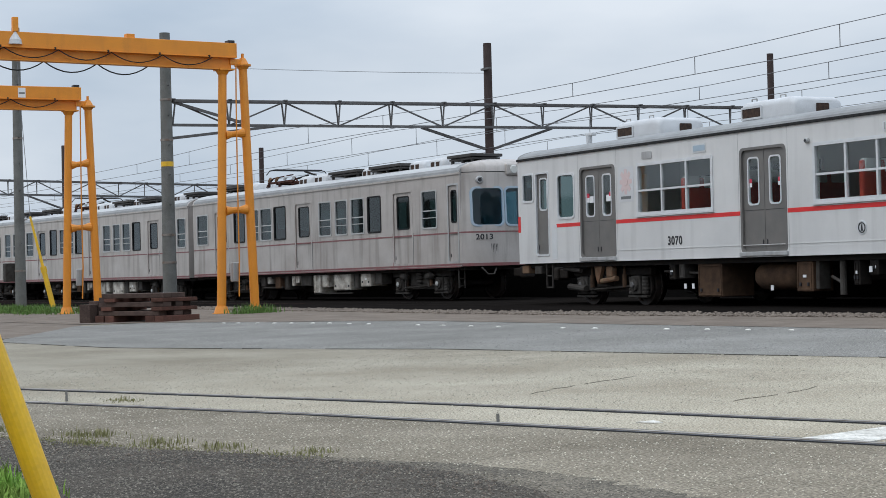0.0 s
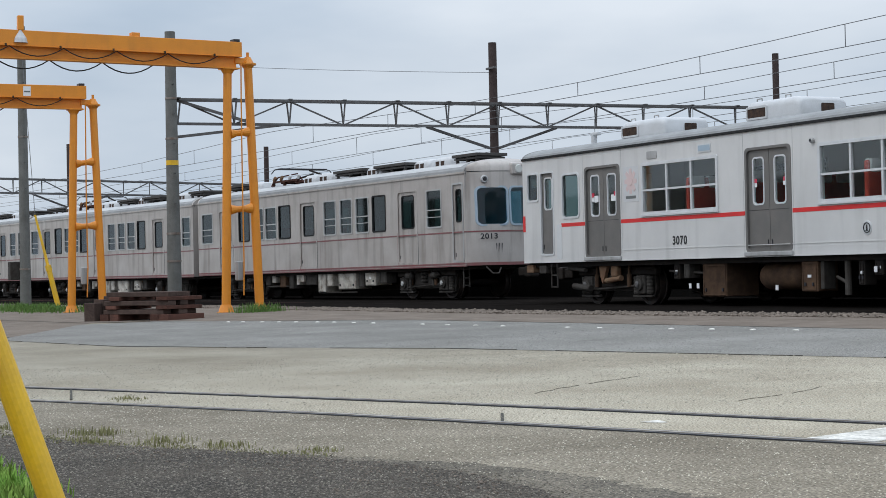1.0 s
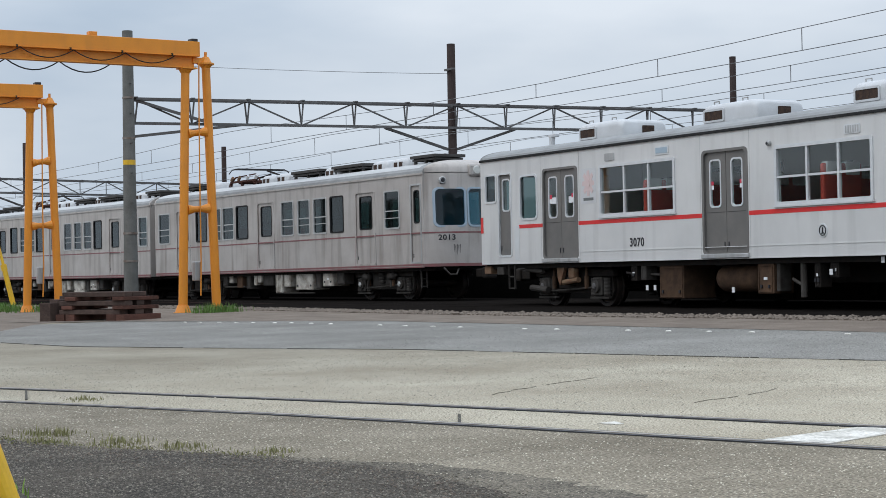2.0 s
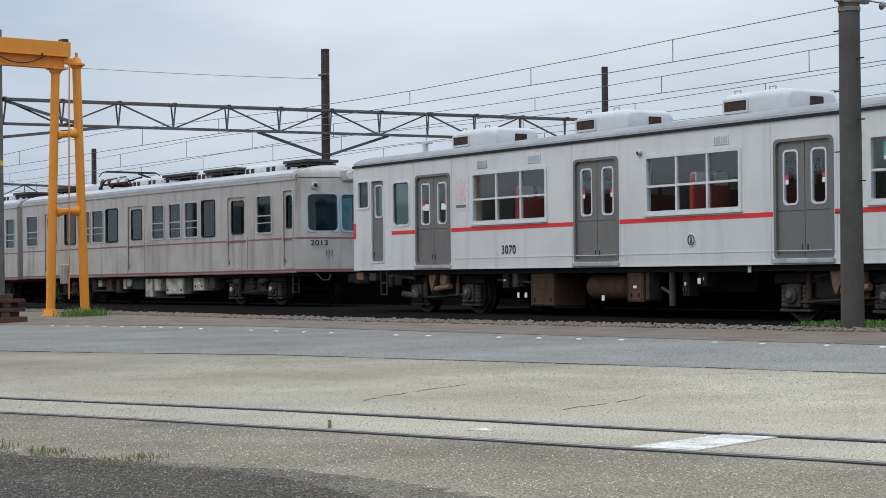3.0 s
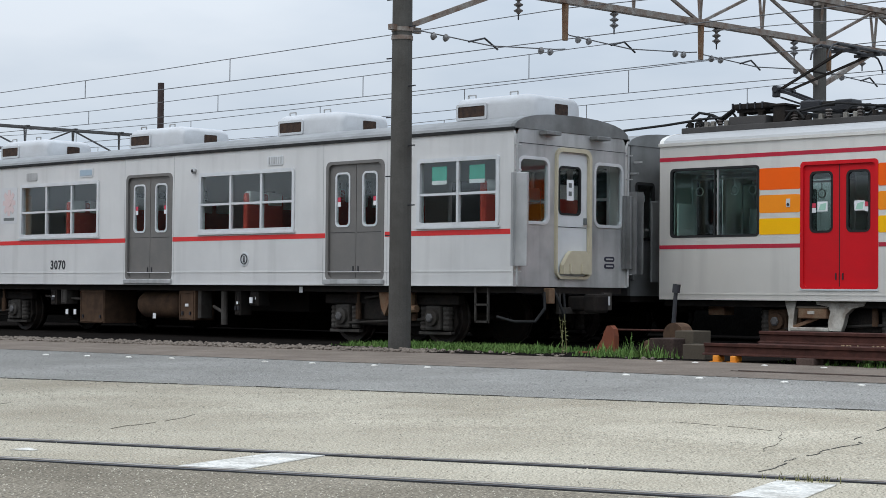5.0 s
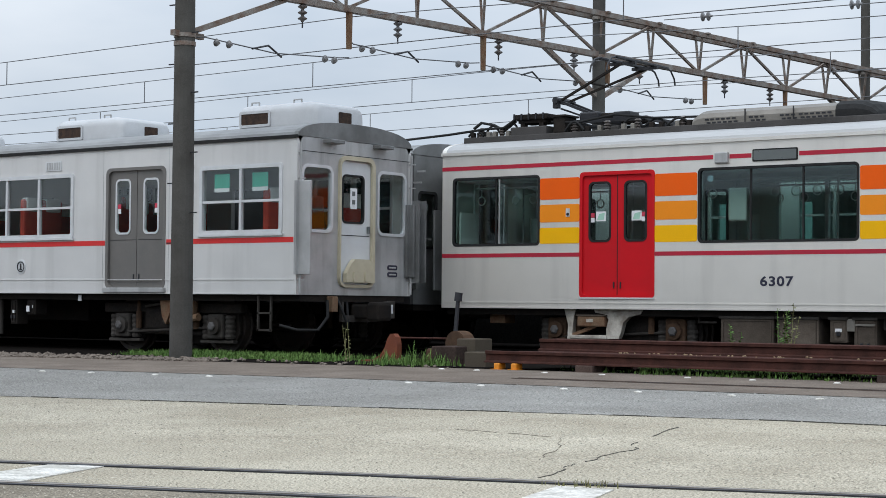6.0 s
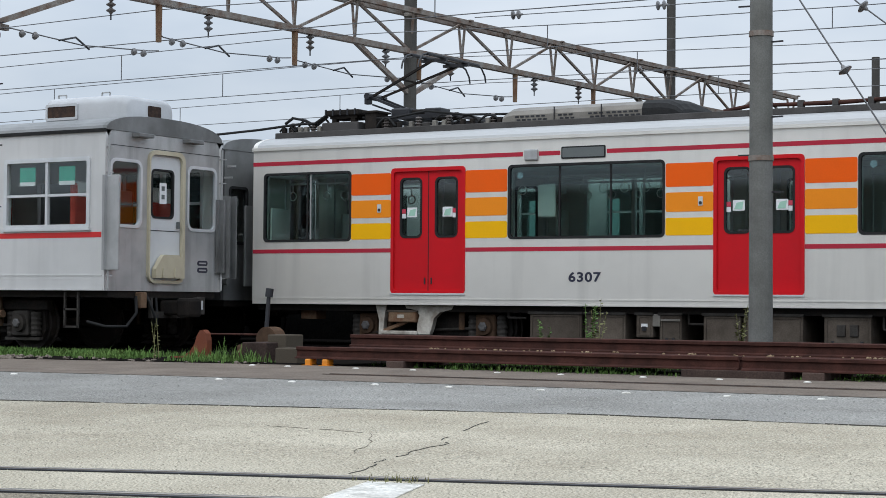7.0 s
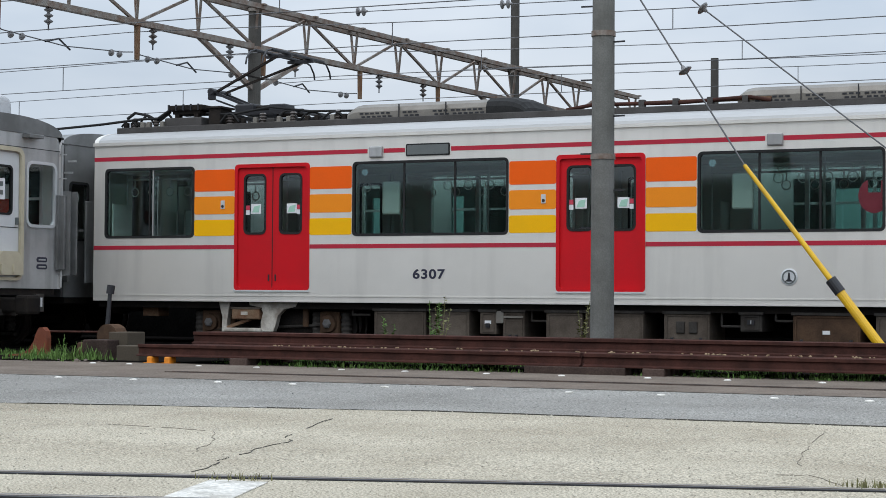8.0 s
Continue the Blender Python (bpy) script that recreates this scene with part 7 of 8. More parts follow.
# span wires and insulators under the right-hand truss
for k, y in enumerate((20.3, 22.4, 24.9, 27.0, 29.0, 31.9, 33.6)):
    x = -18.05 + (y - 19.6) * 0.084
    ins = thing("insulator", "grey porcelain insulator hanging from the truss", "insulator", "truss insulators", at=Matrix.Translation((x, y, 5.48)))
    for q in range(3):
        part("disc", insulator(B(), (0, 0, -0.09 * q), (0, 0, -1), 1, 0.075, 0.09), CERAMIC if k % 2 else CERAMIC_DARK, ins)
    part("clamp", cyl(B(), (0, 0, 0.06), (0, 0, -0.36), 0.012, seg=8), BLACK, ins)
for k, (y0, y1) in enumerate(((18.5, 21.2), (21.5, 24.3), (24.7, 27.5), (28.1, 31.0))):
    x0, x1 = -18.05 + (y0 - 19.6) * 0.084 - 0.1, -18.05 + (y1 - 19.6) * 0.084 - 0.1
    sp = thing("steady_wire", "span wire with paired insulators and registration arm", "wire", "steady wires")
    z = 4.75 if k == 0 else 5.0
    wire_curve("span_wire", [(x0 + (-0.28 if k == 0 else 0.1), y0 - 0.18, z + 0.03), (x0, y0, z + 0.02), ((x0 + x1) / 2, (y0 + y1) / 2, z - 0.06), (x1, y1, z + 0.02), (x1 + 0.1, y1 + 0.12, z + 0.03)], 0.010, WIRE, sp)
    for q in (0.16, 0.40, y1 - y0 - 0.35, y1 - y0 - 0.15):
        f = q / (y1 - y0)
        part("insulator_disc", insulator(B(), (x0 + (x1 - x0) * f, y0 + q, z - 0.03), (0, 1, 0), 1, 0.06, 0.1), CERAMIC, sp)
    ym = (y0 + y1) / 2
    wire_curve("registration_arm", [((x0 + x1) / 2, ym - 0.5, z - 0.05), ((x0 + x1) / 2 - 0.05, ym - 0.1, z + 0.05), ((x0 + x1) / 2 - 0.1, ym + 0.25, z - 0.08)], 0.016, BLACK, sp)
# guy wires with yellow guards
def guy(label, base, top, r, split=0.72, anchor=None, ins=None, guard_top=None):
    g = thing("guy_guard", label, "guy wire guard", "yellow guy guards")
    b, t = Vector(base), Vector(guard_top)
    if not split:
        part("tube", cyl(B(), b, t, r, r, 18), GUARD_YELLOW, g)
        wire_curve("guy_wire", [t, Vector(top)], 0.010, WIRE, g)
        return g
    m = b.lerp(t, 0.42)
    part("lower_tube", cyl(B(), b, m, r, r * 0.95, 14), GUARD_YELLOW, g, smooth=False)
    part("collar", cyl(B(), b.lerp(t, 0.40), b.lerp(t, 0.46), r * 1.15, seg=14), BLACK if ins else GUARD_YELLOW, g)
    part("upper_tube", cyl(B(), b.lerp(t, 0.45), t, r * 0.58, r * 0.42, 12), GUARD_YELLOW, g)
    wire_curve("guy_wire", [t, Vector(top)], 0.010, WIRE, g)
    if ins:
        d = (Vector(top) - t).normalized()
        part("guy_insulator", insulator(B(), t.lerp(Vector(top), ins), d, 1, 0.085, 0.10), CERAMIC, g)
    return g


guy("yellow guy wire guard leaning up to the concrete pole", (-3.95, 19.45, 0.12), (-7.35, 19.45, 5.0), 0.055, ins=0.42, guard_top=(-5.73, 19.4, 2.48))
guy("yellow guy wire guard leaning beside a concrete pole", (-56.15, 14.35, 0.03), (-58.1, 13.8, 8.2), 0.085, guard_top=(-56.55, 13.75, 3.0))
guy("large yellow guy wire guard close to the grass verge", (-5.797, 1.534, -0.02), (-6.108, 0.395, 3.5), 0.043, split=0, guard_top=(-5.940, 1.010, 1.6))
gl = wire_curve("guy_wire", [(-6.9, 20.4, 4.75), (-6.57, 20.4, 4.46), (-4.38, 20.4, 2.71), (-1.6, 20.4, 0.3)], 0.010, WIRE)
tagged(gl, "thin steel guy wire slanting in front of a train", "wire")
gi = part("guy_insulator", insulator(B(), (-6.57, 20.4, 4.46), (0.78, 0, -0.62), 1, 0.085, 0.10), CERAMIC)
tagged(gi, "grey porcelain insulator on a guy wire", "insulator")


# ---- orange-yellow hoist gantries ----
def gantry(label, x, y, z0, top, length, turn=0.0):
    """A splayed pair of tube legs under a long I-beam running towards the yard."""
    g = thing("hoist_gantry", label, "gantry", "hoist gantries", at=Matrix.Translation((x, y, z0)) @ Matrix.Rotation(radians(turn), 4, "Z"))
    h = top - z0
    legs = ((Vector((0, -0.14, 0)), Vector((0, 0.02, h - 0.62))), (Vector((0.08, 0.70, 0)), Vector((0.0, 0.55, h - 0.52))))
    for a, b in legs:
        part("leg", cyl(B(), a, b, 0.108, 0.100, 18), CRANE_YELLOW, g, smooth=False)
        bm = cyl(B(), a + Vector((0, 0, -0.05)), a + Vector((0, 0, 0.02)), 0.22, seg=16)
        cyl(bm, a, a + Vector((0, 0, 0.18)), 0.19, 0.13, 16)
        part("foot", bm, CRANE_YELLOW, g)
    for f in (0.42, 0.73):
        a, b = legs[0][0].lerp(legs[0][1], f), legs[1][0].lerp(legs[1][1], f)
        part("tie", cyl(B(), a, b, 0.075, seg=12), CRANE_YELLOW, g)
        for e0, e1 in ((0.12, 0.36), (0.88, 0.64)):
            part("tie_collar", cyl(B(), a.lerp(b, e0), a.lerp(b, e1), 0.125, 0.078, 14), CRANE_YELLOW, g)
    part("head", bx(cyl(B(), (0, 0.02, h - 0.74), (0, 0.02, h - 0.64), 0.11, 0.17, 14), -0.19, 0.19, -0.13, 0.25, h - 0.645, h - 0.615), CRANE_YELLOW, g)
    part("head_cone", cyl(cyl(B(), (0, 0.55, h - 0.48), (0, 0.55, h - 0.33), 0.15, 0.07, 14), (0, 0.55, h - 0.34), (0, 0.55, h - 0.22), 0.035, seg=10), CRANE_YELLOW, g)
    part("head_plate", cyl(cyl(B(), (0, 0.55, h - 0.52), (0, 0.55, h - 0.48), 0.20, seg=14), (0, 0.55, h - 0.60), (0, 0.55, h - 0.52), 0.10, 0.16, 14), CRANE_YELLOW, g)
    part("head_link", bx(B(), -0.06, 0.06, 0.2, 0.5, h - 0.50, h - 0.36, 0.01), CRANE_YELLOW, g)
    part("beam", bx(B(), -0.14, 0.14, -length, 0.34, h - 0.34, h, 0.008), CRANE_YELLOW, g)
    bm = bx(B(), -0.015, 0.015, -length, 0.24, h - 0.60, h - 0.34)
    bx(bm, -0.10, 0.10, -length, 0.24, h - 0.625, h - 0.60)
    bx(bm, -0.17, 0.17, -length, 0.32, h - 0.352, h - 0.336)
    part("trolley_rail", bm, CRANE_YELLOW, g)
    for k in range(int(length / 1.6)):
        part("cable_hook", bx(B(), 0.13, 0.19, -0.4 - 1.25 * k, -0.37 - 1.25 * k, h - 0.37, h - 0.31), RUBBER, g)
    part("end_stop", bx(B(), -0.10, 0.12, 0.14, 0.30, h, h + 0.07, 0.01), BLACK, g)
    pts = []
    for k in range(int(length / 1.25)):
        for i in range(9):
            t = i / 8
            pts.append((0.14, -0.3 - 1.25 * (k + t), h - 0.36 - 0.20 * 4 * t * (1 - t)))
    wire_curve("festoon_cable", pts, 0.013, RUBBER, g)
    pts = [(-0.12, -0.55 - 1.25 * (k + i / 8) , h - 0.60 - 0.22 * 4 * (i / 8) * (1 - i / 8)) for k in range(1, int(length / 1.25)) for i in range(9)]
    wire_curve("hoist_cable", pts, 0.016, RUBBER, g)
    wire_curve("leg_cable", [(0.15, 0.3, h - 0.5), (0.12, 0.3, h - 1.4), (0.14, 0.28, h * 0.5), (0.1, 0.3, 1.2), (0.16, 0.25, 0.4)], 0.018, CRANE_YELLOW, g)
    part("switch_box", bx(B(), -0.08, 0.08, 0.14, 0.32, 0.75, 1.20, 0.02), SILVER_END, g)
    part("beam_bracket", bx(B(), -0.08, 0.08, -2.4, -2.2, h, h + 0.10, 0.01), CRANE_YELLOW, g)
    return g


gantry("tall orange-yellow hoist gantry with splayed tube legs", -39.94, 14.30, 0.08, 6.44, 9.0, 6.0)
g2 = gantry("second orange-yellow hoist gantry behind the first one", -47.41, 12.6, 0.05, 6.12, 9.0)
plate_ = part("rating_plate", bx(B(), 0.142, 0.150, -1.36, -1.16, 5.76, 6.02), WHITE_LABEL, g2, "white rating plate with a dark bar")
part("bar", bx(B(), 0.150, 0.153, -1.34, -1.18, 5.86, 5.90), SIGN_GREY, plate_)
lamp = thing("yard_lamp", "grey bell-shaped yard lamp on the gantry beam", "lamp", at=Matrix.Translation((-39.28, 9.30, 6.38)))
part("shade", lathe(B(), (-0.05, 0, -0.22), [(0.17, 0), (0.15, 0.10), (0.08, 0.22), (0.05, 0.3)], seg=14), AC_PAINT, lamp)
part("bracket", bx(B(), -0.1, 0.02, -0.05, 0.08, 0.06, 0.38, 0.01), CRANE_YELLOW, lamp)


# ---- stacked old sleepers ----
pile = thing("sleeper_pile", "stack of old dark timber sleepers on the yard", "timber stack", at=Matrix.Translation((-36.9, 11.3, 0.02)) @ Matrix.Rotation(radians(28), 4, "Z"))
rp = random.Random(3)
for u in (-1.15, -0.85, 0.35, 0.62):
    part("sleeper", bx(B(), u, u + 0.26, -0.25, 0.85, 0.0, 0.15, 0.012), SLEEPER_RED, pile)
z = 0.15
for layer in range(3):
    for k in range(3):
        o = rp.uniform(-0.12, 0.15)
        L0 = rp.uniform(1.6, 1.92)
        part("sleeper", bx(B(), -1.0 + o, -1.0 + o + L0, -0.22 + 0.36 * k + rp.uniform(-0.03, 0.03), 0.02 + 0.36 * k, z, z + 0.10, 0.012), SLEEPER, pile)
    z += 0.105
    if layer < 2:
        for u in (-0.95 + 0.1 * layer, 0.55):
            part("sleeper", bx(B(), u, u + 0.32, -0.27, 0.8, z, z + 0.08, 0.01), SLEEPER_RED, pile)
        z += 0.08
for k in range(3):
    part("sleeper", bx(B(), -1.52 + 0.04 * k, -1.20, -0.35 + 0.25 * k, -0.12 + 0.25 * k, 0.0, 0.40 + 0.07 * k, 0.012), SLEEPER, pile)


# ---- stacked rails beside the striped car ----
def i_rail(bm, x0, x1, y, z0):
    half = [(0.062, 0.0), (0.062, 0.014), (0.012, 0.03), (0.010, 0.10), (0.033, 0.112), (0.033, 0.145), (0.026, 0.15)]
    return extrude_x(bm, [(y + a, z0 + b) for a, b in half] + [(y - a, z0 + b) for a, b in half[::-1]], x0, x1)


rails = thing("rail_stack", "stack of long rusty brown spare rails on timber", "rail stack")
for x in (-11.9, -8.0, -6.6, -2.5, 1.0):
    part("bearer", bx(B(), x, x + (1.2 if x == -8.0 else 0.25), 18.50, 19.6, 0.10, 0.222, 0.01), SLEEPER, rails)
for k, (x0, x1, y, z) in enumerate(((-13.3, -7.35, 18.60, 0.222), (-7.30, 3.2, 18.58, 0.222), (-12.9, 2.6, 18.76, 0.222), (-12.7, 3.0, 18.92, 0.222), (-12.8, 2.9, 19.08, 0.222), (-12.6, 3.0, 19.24, 0.222), (-12.7, 3.0, 19.40, 0.222),
                                   (-12.85, 3.4, 19.16, 0.374), (-12.75, 3.1, 19.32, 0.374), (-12.8, 3.0, 19.48, 0.374))):
    part("rail", i_rail(B(), x0, x1, y, z), RAIL_RUST, rails)
for x in (-13.12, -12.86):
    cl = part("rail_clamp", bx(bx(B(), x, x + 0.08, 18.50, 18.66, 0.13, 0.22, 0.015), x - 0.03, x + 0.12, 18.48, 18.7, 0.13, 0.146), CRANE_YELLOW)
    tagged(cl, "yellow steel rail clamp under the stacked rails", "clamp", "rail clamps")
for x0, x1, y0, y1, z0, z1, m in ((-14.22, -13.92, 19.2, 19.6, 0.28, 0.50, STONE_BLOCK), (-14.45, -14.05, 18.95, 19.5, 0.12, 0.40, SLEEPER), (-13.80, -13.45, 18.8, 19.1, 0.12, 0.34, STONE_BLOCK)):
    blk = part("timber_block", bx(B(), x0, x1, y0, y1, z0, z1, 0.014), m)
    tagged(blk, "weathered square block lying by the rails", "block", "blocks by the rails")
lever = thing("point_lever", "black point lever with stubby casting beside the track", "lever")
part("arm", cyl(B(), (-15.0, 20.2, 0.3), (-14.98, 20.25, 1.02), 0.035, 0.028, 10), BLACK, lever)
part("knob", cyl(B(), (-14.98, 20.25, 1.0), (-14.97, 20.26, 1.12), 0.055, seg=12), BLACK, lever)
part("casting", bx(lathe(B(), (-14.75, 20.0, 0.42), [(0.17, -0.12), (0.17, 0.12)], (0, 1, 0), 16), -15.2, -14.5, 19.8, 20.2, 0.12, 0.34, 0.03), UNDER_BROWN, lever)
part("rod", cyl(B(), (-15.7, 19.7, 0.48), (-14.8, 20.0, 0.48), 0.014, seg=8), RAIL_RUST, lever)
stop = plate(B(), [(-15.92, 0.12), (-15.5, 0.12), (-15.5, 0.40), (-15.52, 0.49), (-15.57, 0.54), (-15.63, 0.535), (-15.68, 0.46), (-15.72, 0.35), (-15.80, 0.24), (-15.92, 0.18)], 19.54, 19.64)
bx(stop, -16.02, -15.48, 19.4, 19.78, 0.10, 0.17)
tagged(part("wheel_stop", stop, RUST_RED), "red-oxide cast wheel stop at the track side", "wheel stop")


# ---- plants ----
def blades(name, spots, mat, label, category, spread=0.06, per=7, width=0.008):
    """Tufts of curved grass blades in one mesh."""
    rng = np.random.default_rng(11)
    vs, fs = [], []
    for x, y, z, h in spots:
        for _ in range(per):
            a, hh = rng.uniform(0, 6.28), h * rng.uniform(0.5, 1.15)
            bx0, by0 = x + rng.normal(0, spread), y + rng.normal(0, spread)
            lean = hh * rng.uniform(0.1, 0.6)
            dx, dy = math.cos(a), math.sin(a)
            w = width * rng.uniform(0.7, 1.4)
            i = len(vs)
            vs += [(bx0 - dy * w, by0 + dx * w, z), (bx0 + dy * w, by0 - dx * w, z),
                   (bx0 + dx * lean * 0.35 - dy * w * 0.8, by0 + dy * lean * 0.35 + dx * w * 0.8, z + hh * 0.6), (bx0 + dx * lean * 0.35 + dy * w * 0.8, by0 + dy * lean * 0.35 - dx * w * 0.8, z + hh * 0.6),
                   (bx0 + dx * lean, by0 + dy * lean, z + hh)]
            fs += [(i, i + 1, i + 3, i + 2), (i + 2, i + 3, i + 4)]
    me = bpy.data.meshes.new(name)
    me.from_pydata(vs, [], fs)
    me.materials.append(mat)
    return tagged(new(name, me), label, category, kind="stuff")


rq = np.random.default_rng(21)
sp = [(x, y, rise(y), rq.uniform(0.03, 0.11)) for x, y in zip(rq.uniform(-20.4, -16.4, 2200), rq.uniform(18.9, 20.2, 2200))]
sp += [(x, y, rise(y), rq.uniform(0.05, 0.12)) for x, y in zip(rq.normal(-18.2, 0.4, 60), rq.normal(18.5, 0.15, 60))]
sp += [(x, y, rise(y), rq.uniform(0.04, 0.12)) for x, y in zip(rq.uniform(-16.9, -14.0, 70), rq.uniform(18.4, 19.6, 70))]
sp += [(x, y, rise(y), rq.uniform(0.05, 0.2)) for x, y in zip(rq.normal(-15.4, 0.6, 160), rq.uniform(18.3, 19.4, 160))]
sp += [(x, y, rise(y), rq.uniform(0.03, 0.09)) for x, y in zip(rq.uniform(-12.3, 0, 700), rq.uniform(18.65, 19.3, 700))]
sp += [(x, y, rise(y), rq.uniform(0.06, 0.24)) for x, y in zip(rq.normal(-14.5, 0.4, 110), rq.uniform(18.4, 19.0, 150))]
sp += [(x, y, rise(y), rq.uniform(0.06, 0.16)) for x, y in zip(rq.uniform(-12.3, 1, 900), rq.uniform(19.4, 20.5, 900))]
sp += [(x, y, rise(y), rq.uniform(0.04, 0.09)) for x, y in zip(rq.uniform(-11.5, 1, 260), rq.uniform(18.5, 18.8, 260))]
sp = [p for p in sp if p[0] < -17.0 or noise.noise((p[0] * 1.7, p[1] * 2.5, 4.0)) > -0.02 or rq.random() < 0.10]
sp = [p for p in sp if not (abs(p[0] + 15.7) < 0.42 and p[1] < 19.7)]
blades("trackside_grass", sp, LEAF, "green grass growing along the track side", "grass", 0.07, 7, 0.0075)
sp = [(x, y, 0.0, rq.uniform(0.03, 0.10)) for x, y in zip(rq.uniform(-9.3, -7.7, 700), rq.uniform(0.9, 1.95, 700))]
blades("verge_grass", sp, LEAF_BRIGHT, "bright green grass at the yard edge", "grass", 0.05, 8, 0.005)
sp = []
for _ in range(150):
    x = -11.6 + 3.0 * rq.random() ** 1.1
    sp.append((x, between(x, EDGE_ASPH) + rq.normal(0.02, 0.05), 0.0, rq.uniform(0.006, 0.028)))
for cx, cy, n, h in ((-11.5, 2.6, 22, 0.10), (-10.2, 2.75, 20, 0.06), (-10.7, 2.95, 26, 0.10), (-9.95, 3.15, 16, 0.09), (-9.4, 3.35, 14, 0.07), (-8.87, 3.62, 9, 0.07), (-13.6, 4.02, 16, 0.06), (-5.05, 7.98, 8, 0.07), (-2.1, 9.2, 16, 0.10)):
    sp += [(cx + rq.normal(0, 0.09), cy + rq.normal(0, 0.06), 0.0, h * 0.55 * rq.uniform(0.3, 1.2)) for _ in range(int(n * 1.2))]
blades("crack_weeds", sp, LEAF_DRY, "thin olive weeds along the asphalt edge", "weeds", 0.05, 7, 0.0032)
sp = [(x, y, rise(y), rq.uniform(0.06, 0.24)) for x, y in zip(rq.normal(-52.5, 2.5, 500), rq.normal(12.6, 0.5, 500))]
sp += [(x, y, rise(y), rq.uniform(0.08, 0.25)) for x, y in zip(rq.normal(-39.0, 0.25, 60), rq.normal(14.6, 0.25, 60))]
blades("far_grass", sp, LEAF, "green grass round the far poles", "grass", 0.12, 9, 0.009)


def weed(x, y, z, h, mat, seed, label, leaves=24, size=0.075):
    """One tall weed: a thin stalk with small leaves up it."""
    w = thing("tall_weed", label, "weed", "tall weeds", at=Matrix.Translation((x, y, z)))
    r = random.Random(seed)
    stalk, leaf = B(), B()
    for k in range(3):
        lean = Vector((r.uniform(-0.12, 0.12), r.uniform(-0.08, 0.08), h * r.uniform(0.75, 1.0)))
        base = Vector((r.uniform(-0.06, 0.06), r.uniform(-0.05, 0.05), 0))
        cyl(stalk, base, base + lean, 0.006, 0.003, 6)
        for i in range(leaves):
            t = 0.12 + 0.88 * i / leaves
            p = base + lean * t
            a, s = r.uniform(0, 6.28), size * (1.2 - 0.7 * t)
            d = Vector((math.cos(a), math.sin(a), 0.4)) * s
            n = Vector((-math.sin(a), math.cos(a), 0.3)) * s * 0.42
            leaf.faces.new([leaf.verts.new(v) for v in (p, p + d * 0.5 + n, p + d, p + d * 0.5 - n)])
    part("stalk", stalk, mat, w)
    part("leaves", leaf, mat, w)


spots = [(rq.uniform(-11.5, 1.0), rq.uniform(18.72, 19.08), 0.376) for _ in range(150)]
rocks("leaf_litter", spots, 0.016, LITTER, "pale dry leaf litter lying on the stacked rails", "litter")
weed(-10.55, 20.1, 0.12, 0.66, LEAF, 1, "leafy green weed behind the stacked rails")
weed(-9.75, 20.0, 0.12, 0.95, LEAF_DRY, 2, "tall thin green weed behind the stacked rails")
weed(-9.95, 20.1, 0.12, 0.85, LEAF, 5, "tall thin green weed behind the stacked rails")
weed(-7.9, 20.0, 0.12, 0.85, LEAF_DRY, 3, "dry yellowing weed behind the stacked rails")
weed(-15.9, 19.0, 0.12, 0.58, LEAF_DRY, 7, "thin dry weed beside the wheel stop", 10, 0.04)
weed(-14.7, 18.9, 0.12, 0.36, LEAF, 8, "thin green weed beside the wheel stop", 10, 0.04)


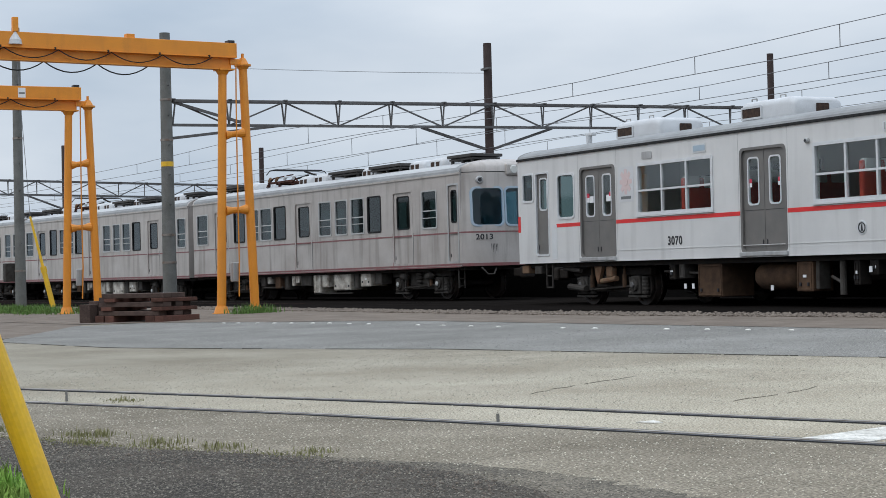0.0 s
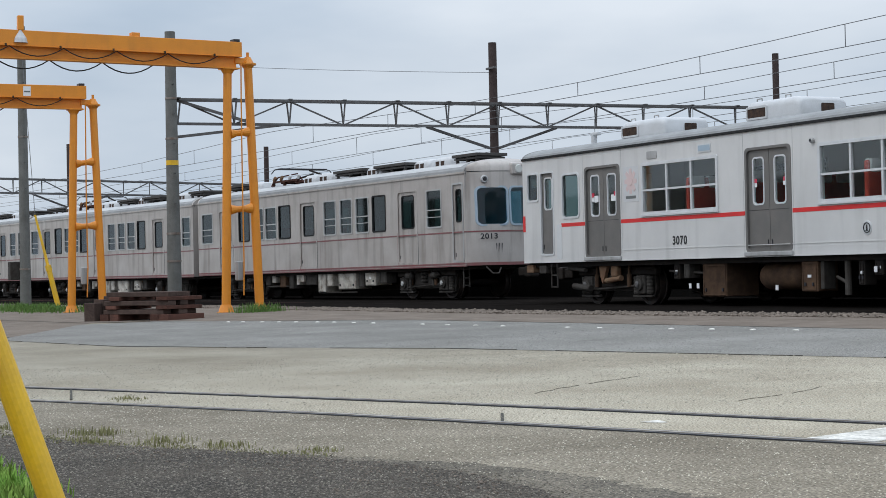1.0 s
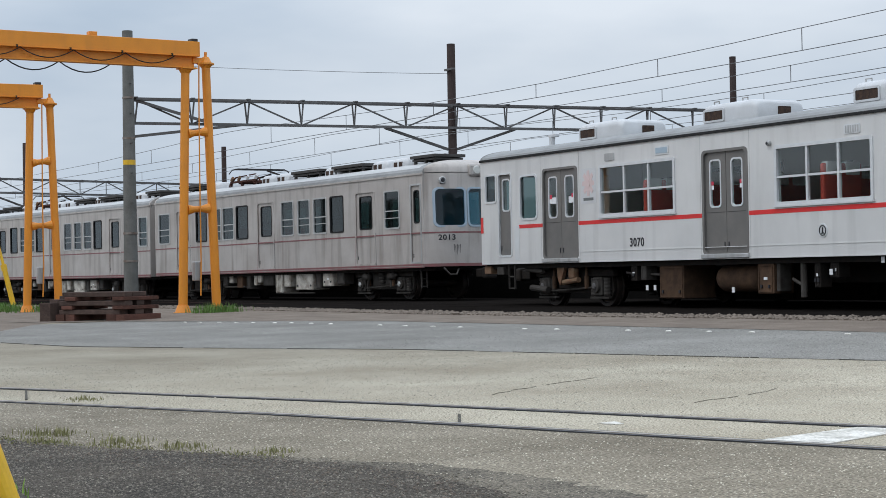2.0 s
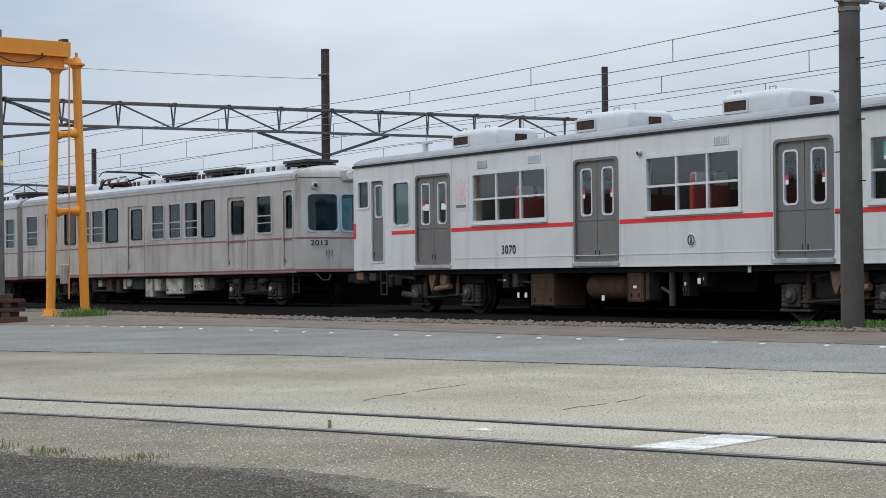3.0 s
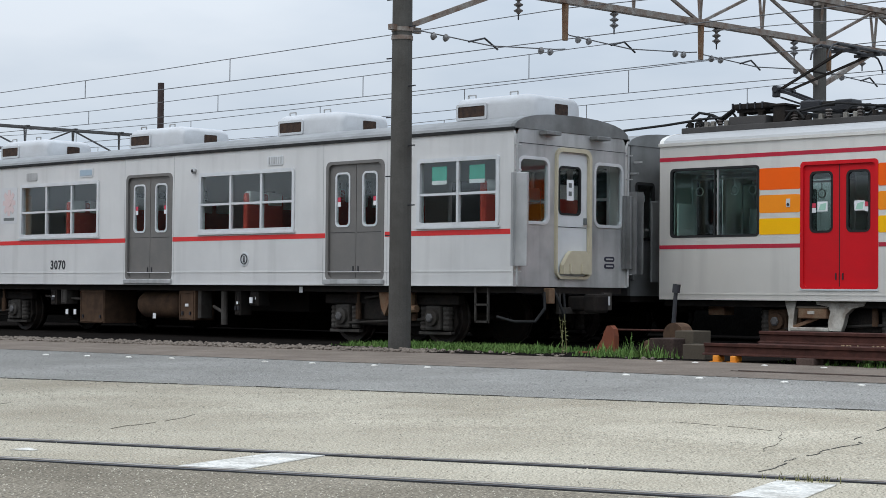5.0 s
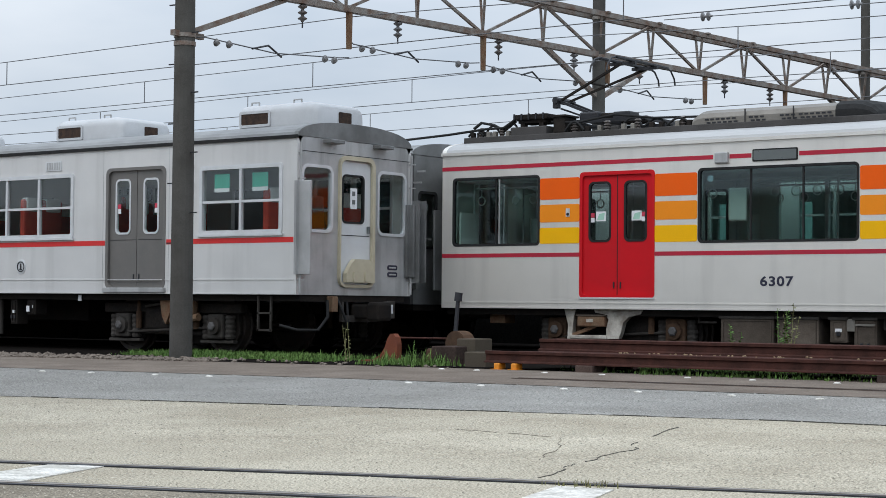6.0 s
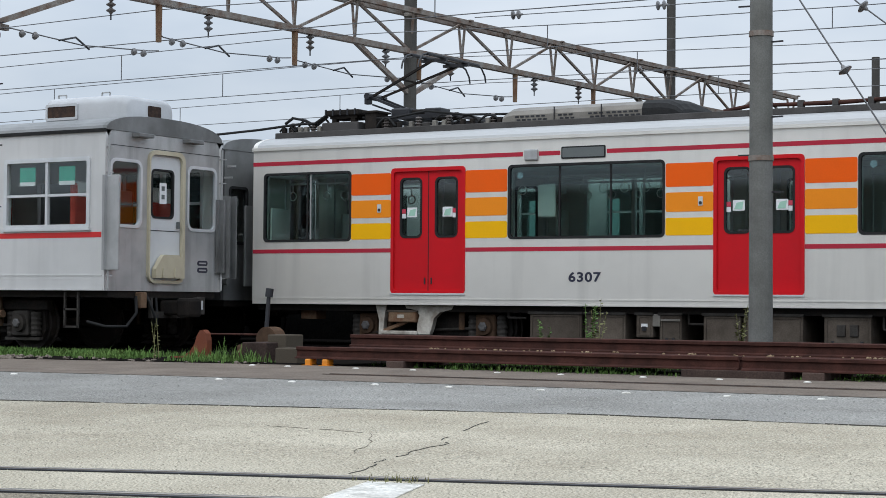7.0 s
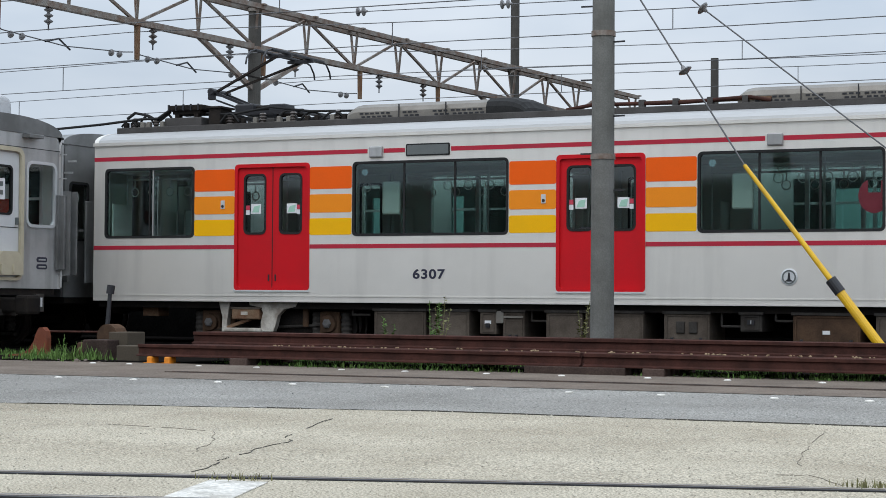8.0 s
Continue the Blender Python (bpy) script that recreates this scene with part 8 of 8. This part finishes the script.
# ---- coarse aggregate standing proud of the yard and the asphalt ----
def grit(name, count, area, keep, size, mat, label, seed, lift=0.002):
    """Many low, blunt grains half sunk in the surface, in one mesh."""
    rng = np.random.default_rng(seed)
    x0, x1, y0, y1 = area
    x, y = rng.uniform(x0, x1, count), rng.uniform(y0, y1, count)
    near = np.clip(7.0 / np.hypot(x, y), 0.25, 1.0)
    ok = np.array([keep(a, b) for a, b in zip(x, y)]) & (rng.random(count) < near)
    x, y = x[ok], y[ok]
    n = len(x)
    s = size * rng.uniform(0.5, 1.3, n) / np.sqrt(near[ok])
    a = rng.uniform(0, 6.28, n)
    u = np.clip((y - 8.0) / 10.5, 0, 1)
    z = 0.13 * u * u * (3 - 2 * u) + lift
    ang = a[:, None] + np.array([0, 1.9, 3.3, 4.8])[None]
    base = np.stack([x[:, None] + s[:, None] * np.cos(ang), y[:, None] + s[:, None] * np.sin(ang), np.repeat(z[:, None], 4, 1)], -1)
    top = np.stack([x, y, z + s * rng.uniform(0.4, 0.9, n)], -1)[:, None]
    v = np.concatenate([base, top], 1).reshape(-1, 3)
    k = np.arange(n)[:, None, None] * 5
    f = (k + np.array([[0, 1, 4], [1, 2, 4], [2, 3, 4], [3, 0, 4]])[None]).reshape(-1, 3)
    me = bpy.data.meshes.new(name)
    me.from_pydata(v.tolist(), [], f.tolist())
    me.materials.append(mat)
    return tagged(new(name, me), label, "aggregate", kind="stuff")


off_rail = lambda d: abs(d) > 0.11 and abs(d - 1.20) > 0.13
on_yard = lambda a, b: between(a, EDGE_ASPH) + 0.03 < b < between(a, EDGE_BLUE) and off_rail(between(a, FAR_RAIL) - b)
on_lane = lambda a, b: between(a, EDGE_BLUE) < b < between(a, EDGE_DIRT)
on_patch = lambda a, b: b < between(a, EDGE_ASPH)
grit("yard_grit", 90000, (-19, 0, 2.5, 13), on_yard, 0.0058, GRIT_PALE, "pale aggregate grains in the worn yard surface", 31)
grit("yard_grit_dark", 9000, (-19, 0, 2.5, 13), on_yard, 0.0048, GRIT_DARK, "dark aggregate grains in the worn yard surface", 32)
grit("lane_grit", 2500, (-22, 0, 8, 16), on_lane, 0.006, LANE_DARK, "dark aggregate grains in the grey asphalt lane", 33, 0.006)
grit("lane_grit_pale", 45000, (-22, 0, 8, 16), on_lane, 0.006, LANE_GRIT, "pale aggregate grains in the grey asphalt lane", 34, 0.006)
grit("patch_grit", 34000, (-12, -3.5, 1.5, 4), on_patch, 0.006, PATCH_GRIT, "grey aggregate grains in the dark asphalt patch", 35, 0.007)
grit("patch_grit_pale", 8000, (-12, -3.5, 1.5, 4), on_patch, 0.005, GRIT_DARK, "pale aggregate grains in the dark asphalt patch", 36, 0.007)

# loose crumbs along the ragged edge of the dark asphalt
spots = []
for _ in range(2600):
    x = rq.uniform(-11.5, -4.5)
    spots.append((x, between(x, EDGE_ASPH) + rq.normal(0.0, 0.10), 0.004))
rocks("asphalt_crumbs", spots, 0.005, ASPHALT_THIN, "dark asphalt crumbs along the ragged patch edge", "gravel")
spots = []
for _ in range(1500):
    x = rq.uniform(-11.5, -4.5)
    spots.append((x, between(x, EDGE_ASPH) - abs(rq.normal(0.0, 0.4)), 0.009))
rocks("loose_chippings", spots, 0.006, BALLAST, "small loose grey chippings on the dark asphalt", "gravel")
